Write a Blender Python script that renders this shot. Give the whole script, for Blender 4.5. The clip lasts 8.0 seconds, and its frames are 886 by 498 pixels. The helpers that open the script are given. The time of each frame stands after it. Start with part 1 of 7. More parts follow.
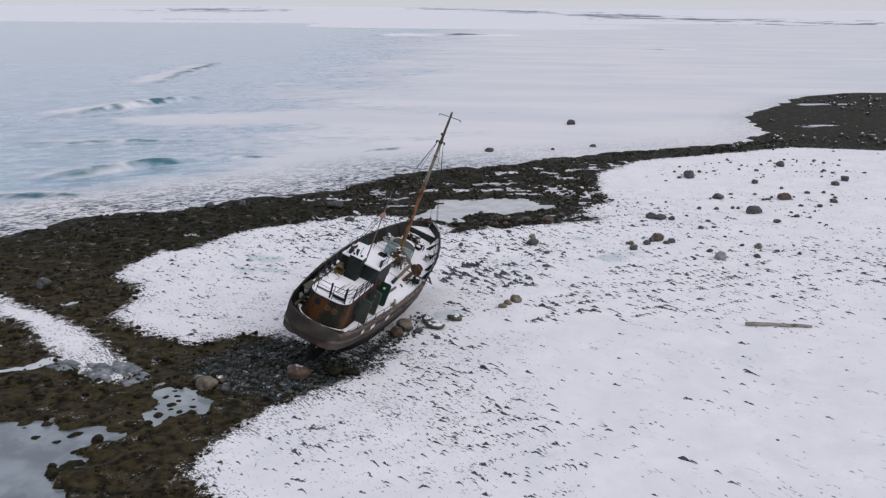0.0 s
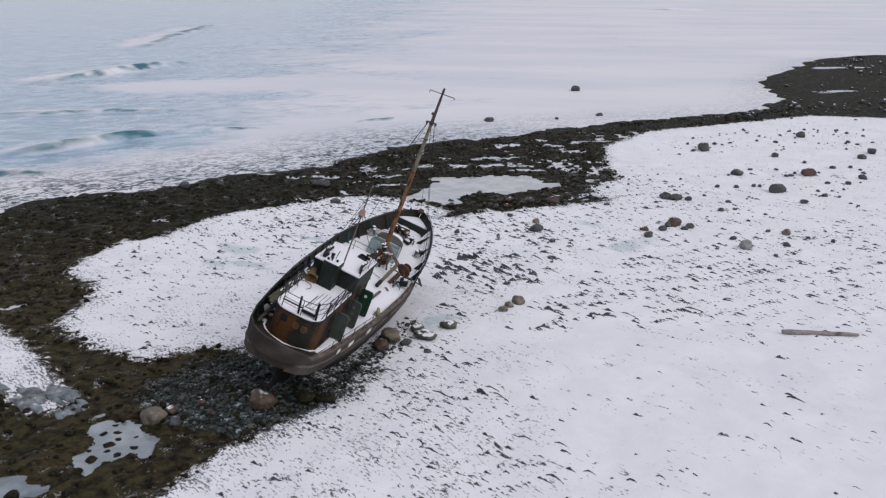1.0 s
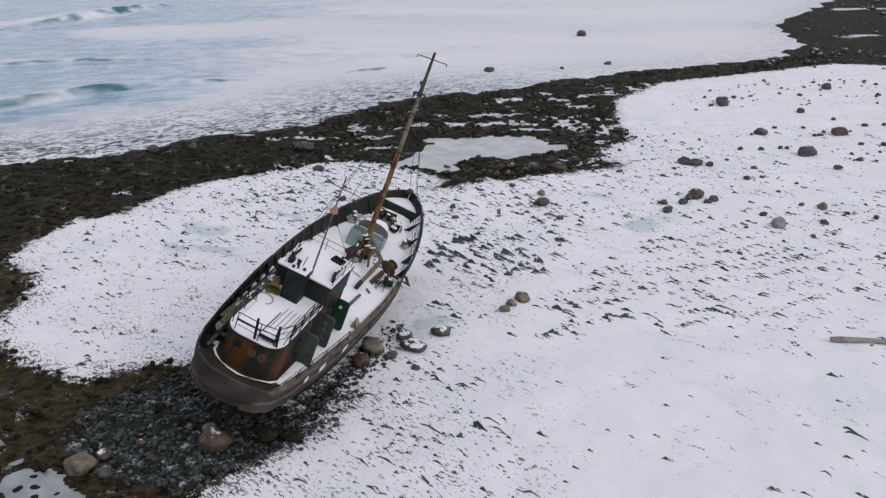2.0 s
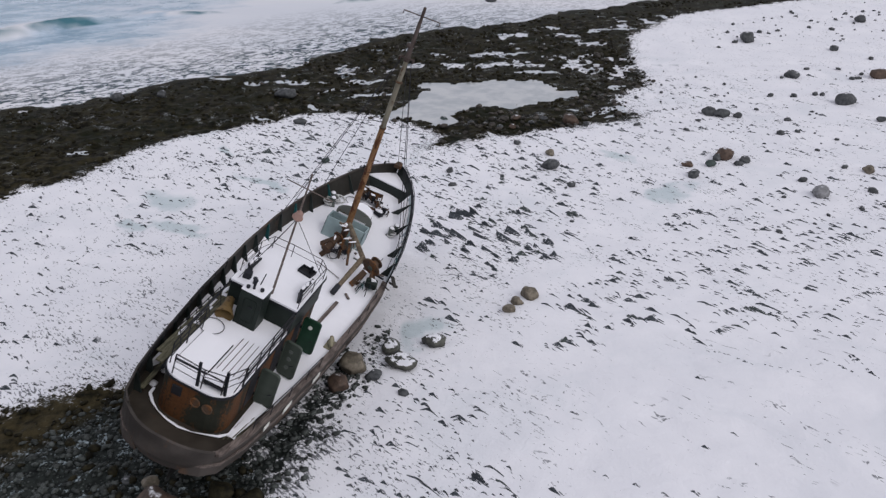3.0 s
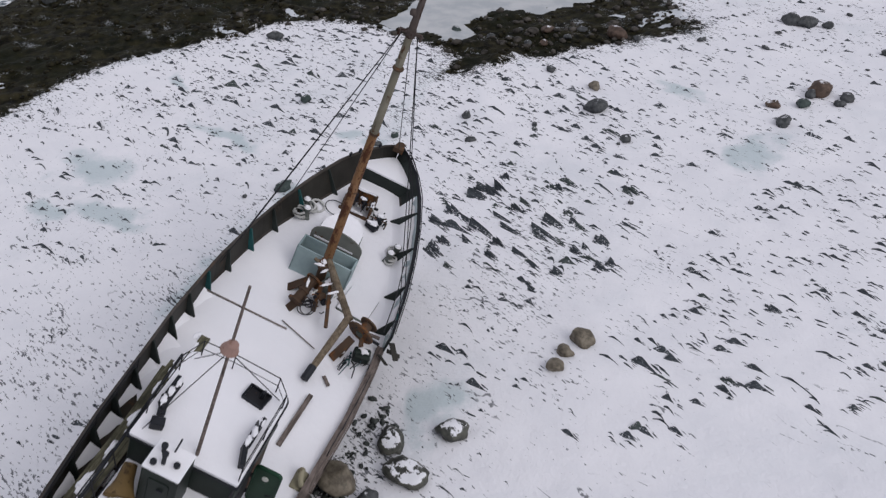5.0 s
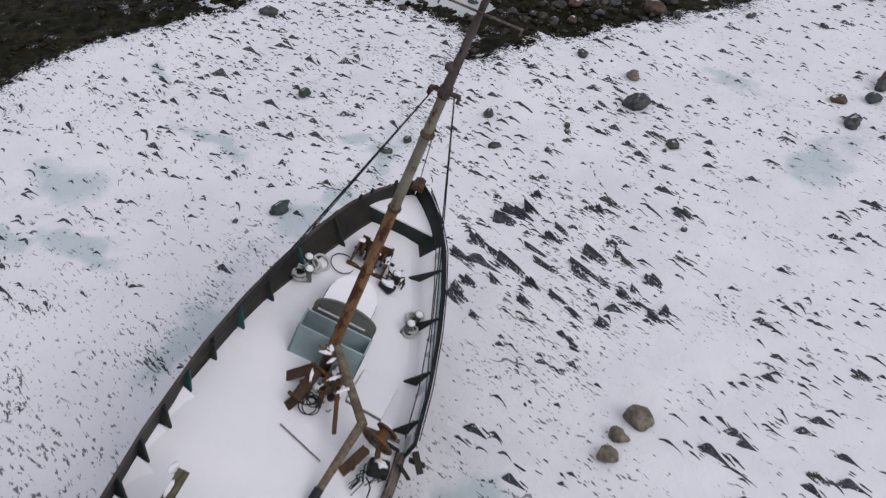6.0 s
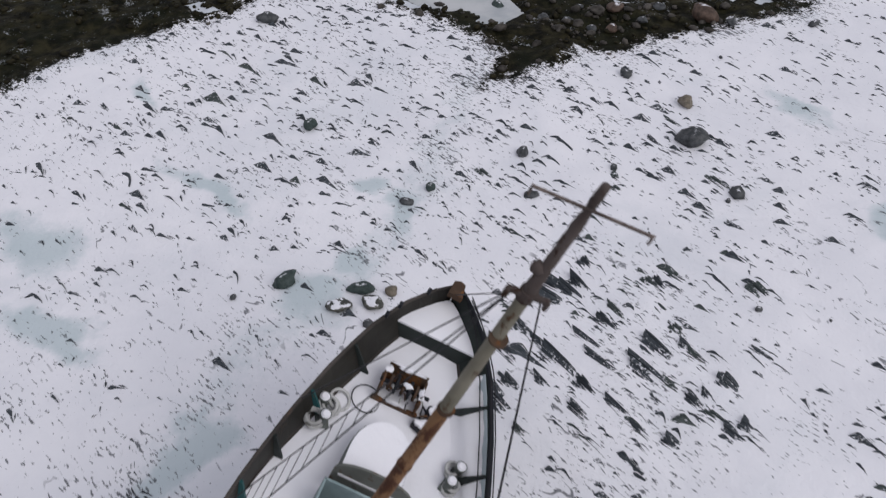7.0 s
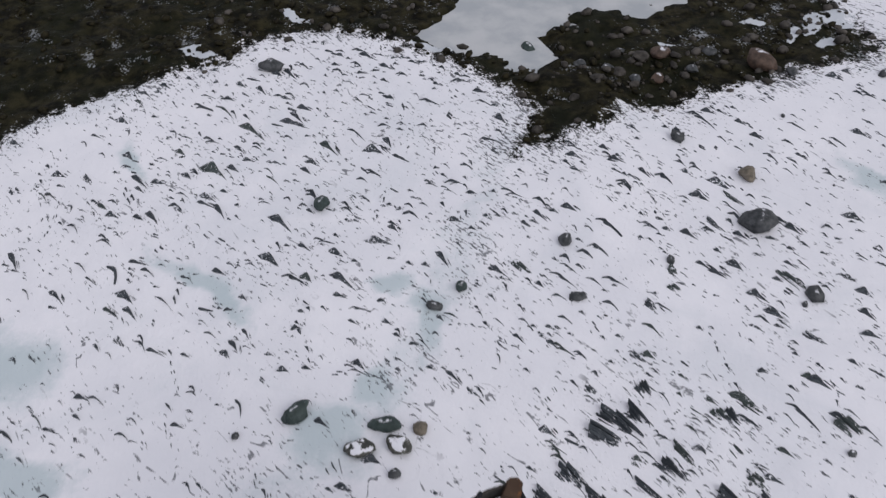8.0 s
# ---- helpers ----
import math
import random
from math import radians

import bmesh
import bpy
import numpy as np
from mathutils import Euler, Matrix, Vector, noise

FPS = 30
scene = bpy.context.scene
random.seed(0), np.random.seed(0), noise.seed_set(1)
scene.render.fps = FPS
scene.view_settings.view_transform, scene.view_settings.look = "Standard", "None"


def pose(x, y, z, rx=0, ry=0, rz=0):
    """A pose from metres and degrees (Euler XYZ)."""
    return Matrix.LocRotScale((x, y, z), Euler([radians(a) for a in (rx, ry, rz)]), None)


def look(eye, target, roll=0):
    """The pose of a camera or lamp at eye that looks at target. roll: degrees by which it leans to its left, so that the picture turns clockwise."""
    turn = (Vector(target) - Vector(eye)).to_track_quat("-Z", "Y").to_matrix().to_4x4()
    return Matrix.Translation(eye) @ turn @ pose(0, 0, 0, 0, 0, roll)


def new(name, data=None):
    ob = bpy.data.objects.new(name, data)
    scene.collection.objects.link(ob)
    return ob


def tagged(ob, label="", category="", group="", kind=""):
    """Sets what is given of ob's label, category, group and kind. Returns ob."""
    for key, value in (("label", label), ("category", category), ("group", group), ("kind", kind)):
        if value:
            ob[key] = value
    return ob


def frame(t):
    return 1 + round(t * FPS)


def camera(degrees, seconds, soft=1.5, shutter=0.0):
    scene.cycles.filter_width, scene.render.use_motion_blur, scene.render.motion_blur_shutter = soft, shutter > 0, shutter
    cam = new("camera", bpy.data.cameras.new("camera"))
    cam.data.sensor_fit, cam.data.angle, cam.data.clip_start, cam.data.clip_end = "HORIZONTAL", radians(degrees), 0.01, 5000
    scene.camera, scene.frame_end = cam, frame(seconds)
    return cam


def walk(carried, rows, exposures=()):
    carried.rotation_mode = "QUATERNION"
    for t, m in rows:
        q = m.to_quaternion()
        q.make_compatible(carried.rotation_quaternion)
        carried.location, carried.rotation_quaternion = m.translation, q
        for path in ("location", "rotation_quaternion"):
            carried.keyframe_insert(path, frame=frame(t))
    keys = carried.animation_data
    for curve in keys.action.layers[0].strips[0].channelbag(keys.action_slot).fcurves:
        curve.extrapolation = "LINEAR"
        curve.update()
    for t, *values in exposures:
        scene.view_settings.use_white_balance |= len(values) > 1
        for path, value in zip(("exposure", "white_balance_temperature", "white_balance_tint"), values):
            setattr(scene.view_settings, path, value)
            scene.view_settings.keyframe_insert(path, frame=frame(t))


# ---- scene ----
import collections

cam = camera(54.4, 8.0, 1.3, 0.3)
METRES, EYE, TILT, LEAN, TURN = 58.0, 20.4, -1.8, 0.0, 0.0
ROWS = [
    (0.0, 0.0, 0.0, 0.0, 0.07, -13.92, -0.3),
    (0.5, 0.0051, 0.0685, 0.0001, 0.07, -15.32, -0.21),
    (1.0, 0.0093, 0.1403, 0.0028, 0.07, -16.41, -0.13),
    (1.5, 0.0134, 0.2123, 0.0056, 0.06, -18.09, -0.04),
    (3.0, 0.023, 0.4229, 0.0167, 0.06, -25.51, 0.14),
    (3.5, 0.0239, 0.4874, 0.0186, 0.15, -28.09, 0.2),
    (4.0, 0.0223, 0.549, 0.0193, 0.21, -30.66, 0.26),
    (4.5, 0.0186, 0.6076, 0.0191, 0.24, -33.1, 0.3),
    (6.0, -0.0022, 0.7761, 0.0184, 0.19, -39.74, 0.37),
    (6.5, -0.012, 0.8326, 0.0197, 0.13, -41.65, 0.34),
    (7.0, -0.0218, 0.8885, 0.0214, 0.11, -43.11, 0.34),
    (7.5, -0.031, 0.9418, 0.0232, 0.1, -44.15, 0.33),
    (8.0, -0.0402, 0.994, 0.0261, 0.12, -44.84, 0.35),
]
walk(cam, [(t, pose(0, 0, EYE, TILT, LEAN, TURN) @ pose(METRES * x, METRES * y, METRES * z, 90 + pitch, roll, yaw)) for t, x, y, z, yaw, pitch, roll in ROWS],
     [(0.0, 0.05), (1.7, 0.04), (3.5, 0.0), (8.0, -0.03)])

# ---- light: a low, even overcast with a weak sun behind cloud ----
SUN_EL, SUN_AZ = 38.0, 128.0
world = bpy.data.worlds.new("overcast")
scene.world = world
world.use_nodes = True
wt = world.node_tree
wt.nodes.clear()
sky = wt.nodes.new("ShaderNodeTexSky")
sky.sky_type = "NISHITA"
sky.sun_disc = False
sky.sun_elevation = radians(SUN_EL)
sky.sun_rotation = radians(SUN_AZ)
cloud = wt.nodes.new("ShaderNodeMixRGB")
cloud.inputs[0].default_value = 0.9
cloud.inputs[2].default_value = (5.3, 5.3, 5.9, 1)
bg = wt.nodes.new("ShaderNodeBackground")
bg.inputs[1].default_value = 0.115
wo = wt.nodes.new("ShaderNodeOutputWorld")
wt.links.new(sky.outputs[0], cloud.inputs[1])
wt.links.new(cloud.outputs[0], bg.inputs[0])
wt.links.new(bg.outputs[0], wo.inputs[0])
sun = new("sun", bpy.data.lights.new("sun", "SUN"))
sun.data.energy, sun.data.angle, sun.data.color = 1.15, radians(45), (1.0, 0.97, 0.95)
sun.matrix_world = look((0, 0, 60), (60 * math.cos(radians(SUN_EL)) * math.sin(radians(SUN_AZ)) * -1, -60 * math.cos(radians(SUN_EL)) * math.cos(radians(SUN_AZ)), 60 - 60 * math.sin(radians(SUN_EL))))


# ---- node helpers ----
def material(name, rough=0.6, metal=0.0, spec=0.5):
    m = bpy.data.materials.new(name)
    m.use_nodes = True
    b = m.node_tree.nodes["Principled BSDF"]
    b.inputs["Roughness"].default_value = rough
    b.inputs["Metallic"].default_value = metal
    b.inputs["Specular IOR Level"].default_value = spec
    return m, m.node_tree, b


def feed(nt, socket, value):
    if isinstance(value, (int, float)):
        socket.default_value = value
    elif isinstance(value, tuple):
        socket.default_value = (*value, 1) if len(value) == 3 and socket.type == "RGBA" else value
    else:
        nt.links.new(value, socket)


def calc(nt, op, a, b=0.0, clamp=False):
    n = nt.nodes.new("ShaderNodeMath")
    n.operation, n.use_clamp = op, clamp
    feed(nt, n.inputs[0], a)
    feed(nt, n.inputs[1], b)
    return n.outputs[0]


def place(nt, scale=(1, 1, 1), turn=0.0, world_space=False):
    """Coordinates in metres, of the object or of the world, turned and stretched."""
    if world_space:
        src = nt.nodes.new("ShaderNodeNewGeometry").outputs["Position"]
    else:
        src = nt.nodes.new("ShaderNodeTexCoord").outputs["Object"]
    n = nt.nodes.new("ShaderNodeMapping")
    n.inputs["Rotation"].default_value = (0, 0, radians(turn))
    nt.links.new(src, n.inputs[0])
    k = nt.nodes.new("ShaderNodeMapping")
    k.inputs["Scale"].default_value = scale
    nt.links.new(n.outputs[0], k.inputs[0])
    return k.outputs[0]


def grain(nt, vec, scale, detail=4.0, rough=0.55, distort=0.0):
    n = nt.nodes.new("ShaderNodeTexNoise")
    n.inputs["Scale"].default_value = scale
    n.inputs["Detail"].default_value = detail
    n.inputs["Roughness"].default_value = rough
    n.inputs["Distortion"].default_value = distort
    nt.links.new(vec, n.inputs["Vector"])
    return n.outputs["Fac"]


def cells(nt, vec, scale):
    n = nt.nodes.new("ShaderNodeTexVoronoi")
    n.inputs["Scale"].default_value = scale
    nt.links.new(vec, n.inputs["Vector"])
    return n


def step(nt, value, lo, hi):
    n = nt.nodes.new("ShaderNodeMapRange")
    n.interpolation_type = "SMOOTHSTEP"
    feed(nt, n.inputs["Value"], value)
    n.inputs["From Min"].default_value = lo
    n.inputs["From Max"].default_value = hi
    return n.outputs[0]


def blend(nt, fac, a, b):
    n = nt.nodes.new("ShaderNodeMixRGB")
    feed(nt, n.inputs[0], fac)
    feed(nt, n.inputs[1], a)
    feed(nt, n.inputs[2], b)
    return n.outputs[0]


def relief(nt, bsdf, height, strength=0.5, distance=0.02):
    n = nt.nodes.new("ShaderNodeBump")
    n.inputs["Strength"].default_value = strength
    n.inputs["Distance"].default_value = distance
    nt.links.new(height, n.inputs["Height"])
    nt.links.new(n.outputs[0], bsdf.inputs["Normal"])


def attribute(nt, name):
    n = nt.nodes.new("ShaderNodeAttribute")
    n.attribute_name = name
    return n.outputs["Fac"]


def upward(nt):
    """How far the surface faces the sky, 1 for level: where snow lies."""
    s = nt.nodes.new("ShaderNodeSeparateXYZ")
    nt.links.new(nt.nodes.new("ShaderNodeNewGeometry").outputs["Normal"], s.inputs[0])
    return s.outputs[2]


def one_of(nt):
    return nt.nodes.new("ShaderNodeObjectInfo").outputs["Random"]


def per_island(nt):
    return nt.nodes.new("ShaderNodeNewGeometry").outputs["Random Per Island"]


SNOW = (0.81, 0.805, 0.84)
SNOW_DIM = (0.755, 0.755, 0.795)


def snow_colour(nt, vec):
    return blend(nt, step(nt, grain(nt, vec, 0.35, 5), 0.35, 0.7), SNOW_DIM, SNOW)


def snow_material():
    m, nt, b = material("snow", 0.75, 0, 0.3)
    v = place(nt, world_space=True)
    feed(nt, b.inputs["Base Color"], snow_colour(nt, v))
    h = calc(nt, "ADD", grain(nt, v, 3, 5), calc(nt, "MULTIPLY", grain(nt, v, 25, 3), 0.25))
    relief(nt, b, h, 0.5, 0.05)
    return m


def ground_material():
    m, nt, b = material("beach_ground", 0.75, 0, 0.35)
    v = place(nt, world_space=True)
    strike = place(nt, (1, 3.0, 1), 46, True)
    n_big, n_mid, n_fine = grain(nt, v, 0.3, 5, 0.6), grain(nt, v, 1.7, 5, 0.65), grain(nt, v, 9, 4, 0.7)
    # snow colours, blue-grey ice where melt water froze
    snow = snow_colour(nt, v)
    ice = step(nt, calc(nt, "ADD", attribute(nt, "ice"), calc(nt, "ADD", calc(nt, "MULTIPLY", calc(nt, "SUBTRACT", n_mid, 0.5), 0.8), calc(nt, "MULTIPLY", calc(nt, "SUBTRACT", n_fine, 0.5), 0.5))), 0.12, 1.0)
    # grey mottling: thin snow, plus soft shade of drifts put into the colour
    thin_snow_shade = step(nt, grain(nt, v, 0.16, 6, 0.62, 0.8), 0.5, 0.68)
    snow = blend(nt, calc(nt, "MULTIPLY", thin_snow_shade, 0.38), snow, (0.62, 0.65, 0.69))
    snow = blend(nt, calc(nt, "MULTIPLY", ice, 0.62), snow, (0.36, 0.47, 0.49))
    # grit that shows through thin snow, drawn out along the strike of the rock
    grit = calc(nt, "ADD", grain(nt, strike, 3.4, 3, 0.6), calc(nt, "MULTIPLY", calc(nt, "SUBTRACT", grain(nt, v, 0.45, 3), 0.5), 0.35))
    d = attribute(nt, "snow_in")
    edge_thin = calc(nt, "SUBTRACT", 1.0, step(nt, d, 0.2, 2.2))
    grit = calc(nt, "ADD", grit, calc(nt, "MULTIPLY", edge_thin, 0.085))
    grit = calc(nt, "ADD", grit, calc(nt, "MULTIPLY", attribute(nt, "thin"), 0.085))
    grit = step(nt, grit, 0.665, 0.69)
    lines_at = place(nt, (0.30, 1.0, 1), 47, True)
    seam = calc(nt, "ABSOLUTE", calc(nt, "SUBTRACT", grain(nt, lines_at, 1.1, 2, 0.5, 0.5), 0.5))
    seam = calc(nt, "SUBTRACT", 1.0, step(nt, seam, 0.006, 0.013))
    gaps = calc(nt, "MULTIPLY", step(nt, grain(nt, v, 2.6, 4, 0.65), 0.52, 0.58), step(nt, grain(nt, v, 0.22, 3), 0.46, 0.56))
    grit = calc(nt, "MAXIMUM", grit, calc(nt, "MULTIPLY", calc(nt, "MULTIPLY", seam, gaps), 0.9))
    slate = blend(nt, n_fine, (0.028, 0.033, 0.042), (0.075, 0.08, 0.092))
    snow = blend(nt, calc(nt, "MULTIPLY", grit, 0.85), snow, slate)
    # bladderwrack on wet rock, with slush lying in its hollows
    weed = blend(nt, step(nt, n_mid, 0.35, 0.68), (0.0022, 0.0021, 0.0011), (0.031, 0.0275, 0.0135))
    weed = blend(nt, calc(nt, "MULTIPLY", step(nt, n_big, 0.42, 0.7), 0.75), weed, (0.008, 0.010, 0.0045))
    weed = blend(nt, calc(nt, "MULTIPLY", attribute(nt, "wrack"), step(nt, n_mid, 0.3, 0.75)), weed, (0.055, 0.043, 0.021))
    patches = calc(nt, "ADD", attribute(nt, "slushy"), calc(nt, "ADD", calc(nt, "MULTIPLY", calc(nt, "SUBTRACT", n_mid, 0.5), 1.1), calc(nt, "MULTIPLY", calc(nt, "SUBTRACT", n_fine, 0.5), 0.5)))
    patches = step(nt, patches, 0.46, 0.54)
    flecks = step(nt, calc(nt, "ADD", calc(nt, "MULTIPLY", n_fine, 0.55), calc(nt, "MULTIPLY", grain(nt, v, 0.9, 4, 0.6), 0.6)), 0.675, 0.72)
    weed = blend(nt, calc(nt, "MAXIMUM", calc(nt, "MULTIPLY", flecks, 0.45), calc(nt, "MULTIPLY", patches, 0.95)), weed, (0.56, 0.59, 0.63))
    # wet shingle
    pebble = cells(nt, v, 4.5)
    stones = blend(nt, pebble.outputs["Distance"], (0.034, 0.040, 0.037), (0.004, 0.005, 0.005))
    gravel = step(nt, calc(nt, "ADD", attribute(nt, "gravel_in"), calc(nt, "MULTIPLY", calc(nt, "SUBTRACT", n_mid, 0.5), 2.5)), -0.3, 0.5)
    weed = blend(nt, gravel, weed, stones)
    # thin ice and snow caught between the stones
    caught = step(nt, calc(nt, "ADD", calc(nt, "MULTIPLY", n_mid, 0.6), calc(nt, "MULTIPLY", n_fine, 0.4)), 0.545, 0.60)
    weed = blend(nt, calc(nt, "MULTIPLY", calc(nt, "MULTIPLY", caught, gravel), 0.75), weed, (0.40, 0.47, 0.50))
    wob = calc(nt, "ADD", calc(nt, "MULTIPLY", calc(nt, "SUBTRACT", n_mid, 0.5), 3.6), calc(nt, "MULTIPLY", calc(nt, "SUBTRACT", n_fine, 0.5), 2.6))
    mask = step(nt, calc(nt, "ADD", d, wob), -0.16, 0.16)
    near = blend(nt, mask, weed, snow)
    # the far low shore: snow with bare heath in bands
    far_v = place(nt, (0.022, 0.010, 1), 0, True)
    tufts = calc(nt, "ADD", grain(nt, far_v, 1.0, 4, 0.6), calc(nt, "MULTIPLY", calc(nt, "SUBTRACT", grain(nt, far_v, 0.22, 3, 0.5), 0.5), 0.6))
    heath = step(nt, calc(nt, "ADD", calc(nt, "MULTIPLY", attribute(nt, "bare"), 0.30), tufts), 0.74, 0.82)
    # heath colour is paled to put distance haze into it
    far_c = blend(nt, heath, (0.76, 0.765, 0.81), (0.15, 0.185, 0.225))
    feed(nt, b.inputs["Base Color"], blend(nt, attribute(nt, "far"), near, far_c))
    feed(nt, b.inputs["Roughness"], calc(nt, "SUBTRACT", calc(nt, "ADD", 0.68, calc(nt, "MULTIPLY", mask, 0.12)), calc(nt, "MULTIPLY", calc(nt, "MULTIPLY", ice, mask), 0.4)))
    h = calc(nt, "ADD", n_mid, calc(nt, "MULTIPLY", n_fine, 0.35))
    relief(nt, b, h, 0.55, 0.10)
    feed(nt, b.inputs["Specular IOR Level"], calc(nt, "ADD", 0.07, calc(nt, "MULTIPLY", mask, 0.23)))
    return m


def sea_material():
    m, nt, b = material("sea_water", 0.12, 0, 0.5)
    v = place(nt, world_space=True)
    flow = place(nt, (0.45, 0.8, 1), -20, True)
    n1, n2 = grain(nt, flow, 0.055, 5, 0.6, 0.6), grain(nt, flow, 0.6, 5, 0.65)
    n3 = grain(nt, place(nt, (0.5, 1, 1), -32, True), 1.5, 5, 0.65, 1.4)
    slush = attribute(nt, "slush")
    f = calc(nt, "ADD", slush, calc(nt, "MULTIPLY", calc(nt, "SUBTRACT", n1, 0.5), 1.5))
    f = calc(nt, "ADD", f, calc(nt, "MULTIPLY", calc(nt, "SUBTRACT", n2, 0.5), 0.8))
    f = step(nt, f, 0.2, 0.8)
    holes = calc(nt, "MULTIPLY", step(nt, calc(nt, "ADD", calc(nt, "MULTIPLY", n3, 0.85), calc(nt, "MULTIPLY", n2, 0.15)), 0.485, 0.54), attribute(nt, "broken"))
    f = calc(nt, "MAXIMUM", f, attribute(nt, "foam"))
    # light and dark sides of the wavelets, put into the water colour
    ripple_shade = step(nt, calc(nt, "ADD", calc(nt, "MULTIPLY", n3, 0.3), calc(nt, "MULTIPLY", n2, 0.7)), 0.42, 0.6)
    water = blend(nt, ripple_shade, (0.19, 0.31, 0.42), (0.39, 0.51, 0.63))
    pack = blend(nt, step(nt, grain(nt, place(nt, (0.3, 1, 1), 8, True), 0.045, 5, 0.6), 0.35, 0.65), (0.62, 0.64, 0.69), (0.72, 0.715, 0.745))
    top = blend(nt, f, water, pack)
    # darker wave faces: their weaker sky reflection is put into the colour
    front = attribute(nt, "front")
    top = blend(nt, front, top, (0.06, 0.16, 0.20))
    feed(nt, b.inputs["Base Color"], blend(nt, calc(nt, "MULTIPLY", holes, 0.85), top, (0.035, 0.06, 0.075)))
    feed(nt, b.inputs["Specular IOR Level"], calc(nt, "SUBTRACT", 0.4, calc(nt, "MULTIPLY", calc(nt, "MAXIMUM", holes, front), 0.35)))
    feed(nt, b.inputs["Roughness"], calc(nt, "ADD", 0.15, calc(nt, "MULTIPLY", f, 0.55)))
    relief(nt, b, calc(nt, "ADD", n2, calc(nt, "MULTIPLY", n3, 0.4)), 0.5, 0.15)
    return m


def pool_material(name, dark, light):
    m, nt, b = material(name, 0.06, 0, 1.0)
    v = place(nt, world_space=True)
    feed(nt, b.inputs["Base Color"], blend(nt, step(nt, grain(nt, v, 0.5, 5), 0.35, 0.65), dark, light))
    relief(nt, b, grain(nt, v, 2, 3), 0.15, 0.02)
    return m


def rock_material(name, dark, light, snow_at=2.0, scale=6.0, rough=0.6, spec=0.3, vary=False, broken=0.35):
    """Stone with its own grain; snow lies on it where it faces the sky."""
    m, nt, b = material(name, rough, 0, spec)
    v = place(nt)
    n1, n2 = grain(nt, v, scale, 5, 0.65), grain(nt, v, scale * 5, 3)
    c = blend(nt, step(nt, n1, 0.3, 0.7), dark, light)
    c = blend(nt, calc(nt, "MULTIPLY", n2, 0.35), c, (0.02, 0.02, 0.02))
    lay = calc(nt, "ADD", upward(nt), calc(nt, "MULTIPLY", calc(nt, "SUBTRACT", n1, 0.5), broken))
    if vary:
        c = blend(nt, calc(nt, "MULTIPLY", per_island(nt), 0.6), c, tuple(x * 0.25 for x in dark))
    c = blend(nt, step(nt, lay, snow_at, snow_at + 0.06), c, (0.76, 0.765, 0.805))
    feed(nt, b.inputs["Base Color"], c)
    relief(nt, b, calc(nt, "ADD", n1, calc(nt, "MULTIPLY", n2, 0.4)), 0.6, 0.03)
    return m


def slate_material(name, dark, light):
    """Slate split along its beds: fine pale and dark streaks down the strike, snow caught in some of them."""
    m, nt, b = material(name, 0.6, 0, 0.3)
    v, w = place(nt, (1.2, 16, 16)), place(nt, (1, 1, 1), 0, True)
    n1, n2 = grain(nt, v, 1.4, 4, 0.65), grain(nt, w, 12, 4, 0.7)
    c = blend(nt, step(nt, n1, 0.32, 0.68), dark, light)
    c = blend(nt, calc(nt, "MULTIPLY", n2, 0.4), c, (0.015, 0.018, 0.02))
    lay = calc(nt, "ADD", upward(nt), calc(nt, "ADD", calc(nt, "MULTIPLY", calc(nt, "SUBTRACT", n1, 0.5), 0.45), calc(nt, "MULTIPLY", calc(nt, "SUBTRACT", n2, 0.5), 2.0)))
    feed(nt, b.inputs["Base Color"], blend(nt, step(nt, lay, 1.02, 1.1), c, (0.76, 0.765, 0.805)))
    relief(nt, b, calc(nt, "ADD", n1, calc(nt, "MULTIPLY", n2, 0.4)), 0.6, 0.03)
    return m


def paint_material(name, colour, rust=0.4, rough=0.6, rust_colour=(0.16, 0.065, 0.025), streak=(1, 1, 0.35), metal=0.0, scale=2.2):
    """Old ship's paint: faded, chalky, with rust that has broken through and run down."""
    m, nt, b = material(name, rough, metal, 0.2)
    v, w = place(nt, streak), place(nt)
    n1, n2, n3 = grain(nt, v, scale, 6, 0.65), grain(nt, w, 14, 4, 0.6), grain(nt, w, 0.8, 4)
    faded = tuple(min(1, c * 1.45 + min(0.02, 0.5 * c + 0.003)) for c in colour)
    c = blend(nt, step(nt, n3, 0.3, 0.7), colour, faded)
    at = 0.86 - rust * 0.6
    k = step(nt, calc(nt, "ADD", n1, calc(nt, "MULTIPLY", calc(nt, "SUBTRACT", n2, 0.5), 0.3)), at, at + 0.1)
    r = blend(nt, n2, tuple(x * 0.45 for x in rust_colour), tuple(min(1, x * 1.35) for x in rust_colour))
    feed(nt, b.inputs["Base Color"], blend(nt, k, c, r))
    relief(nt, b, calc(nt, "ADD", calc(nt, "MULTIPLY", k, 0.6), n2), 0.4, 0.008)
    return m


def wood_material(name, dark, light, along=(6, 0.7, 6)):
    m, nt, b = material(name, 0.75, 0, 0.25)
    v = place(nt, along)
    n1, n2 = grain(nt, v, 3, 6, 0.7), grain(nt, place(nt), 1.5, 4)
    c = blend(nt, step(nt, n1, 0.3, 0.7), dark, light)
    feed(nt, b.inputs["Base Color"], blend(nt, step(nt, n2, 0.5, 0.75), c, tuple(x * 0.6 for x in dark)))
    relief(nt, b, n1, 0.5, 0.01)
    return m


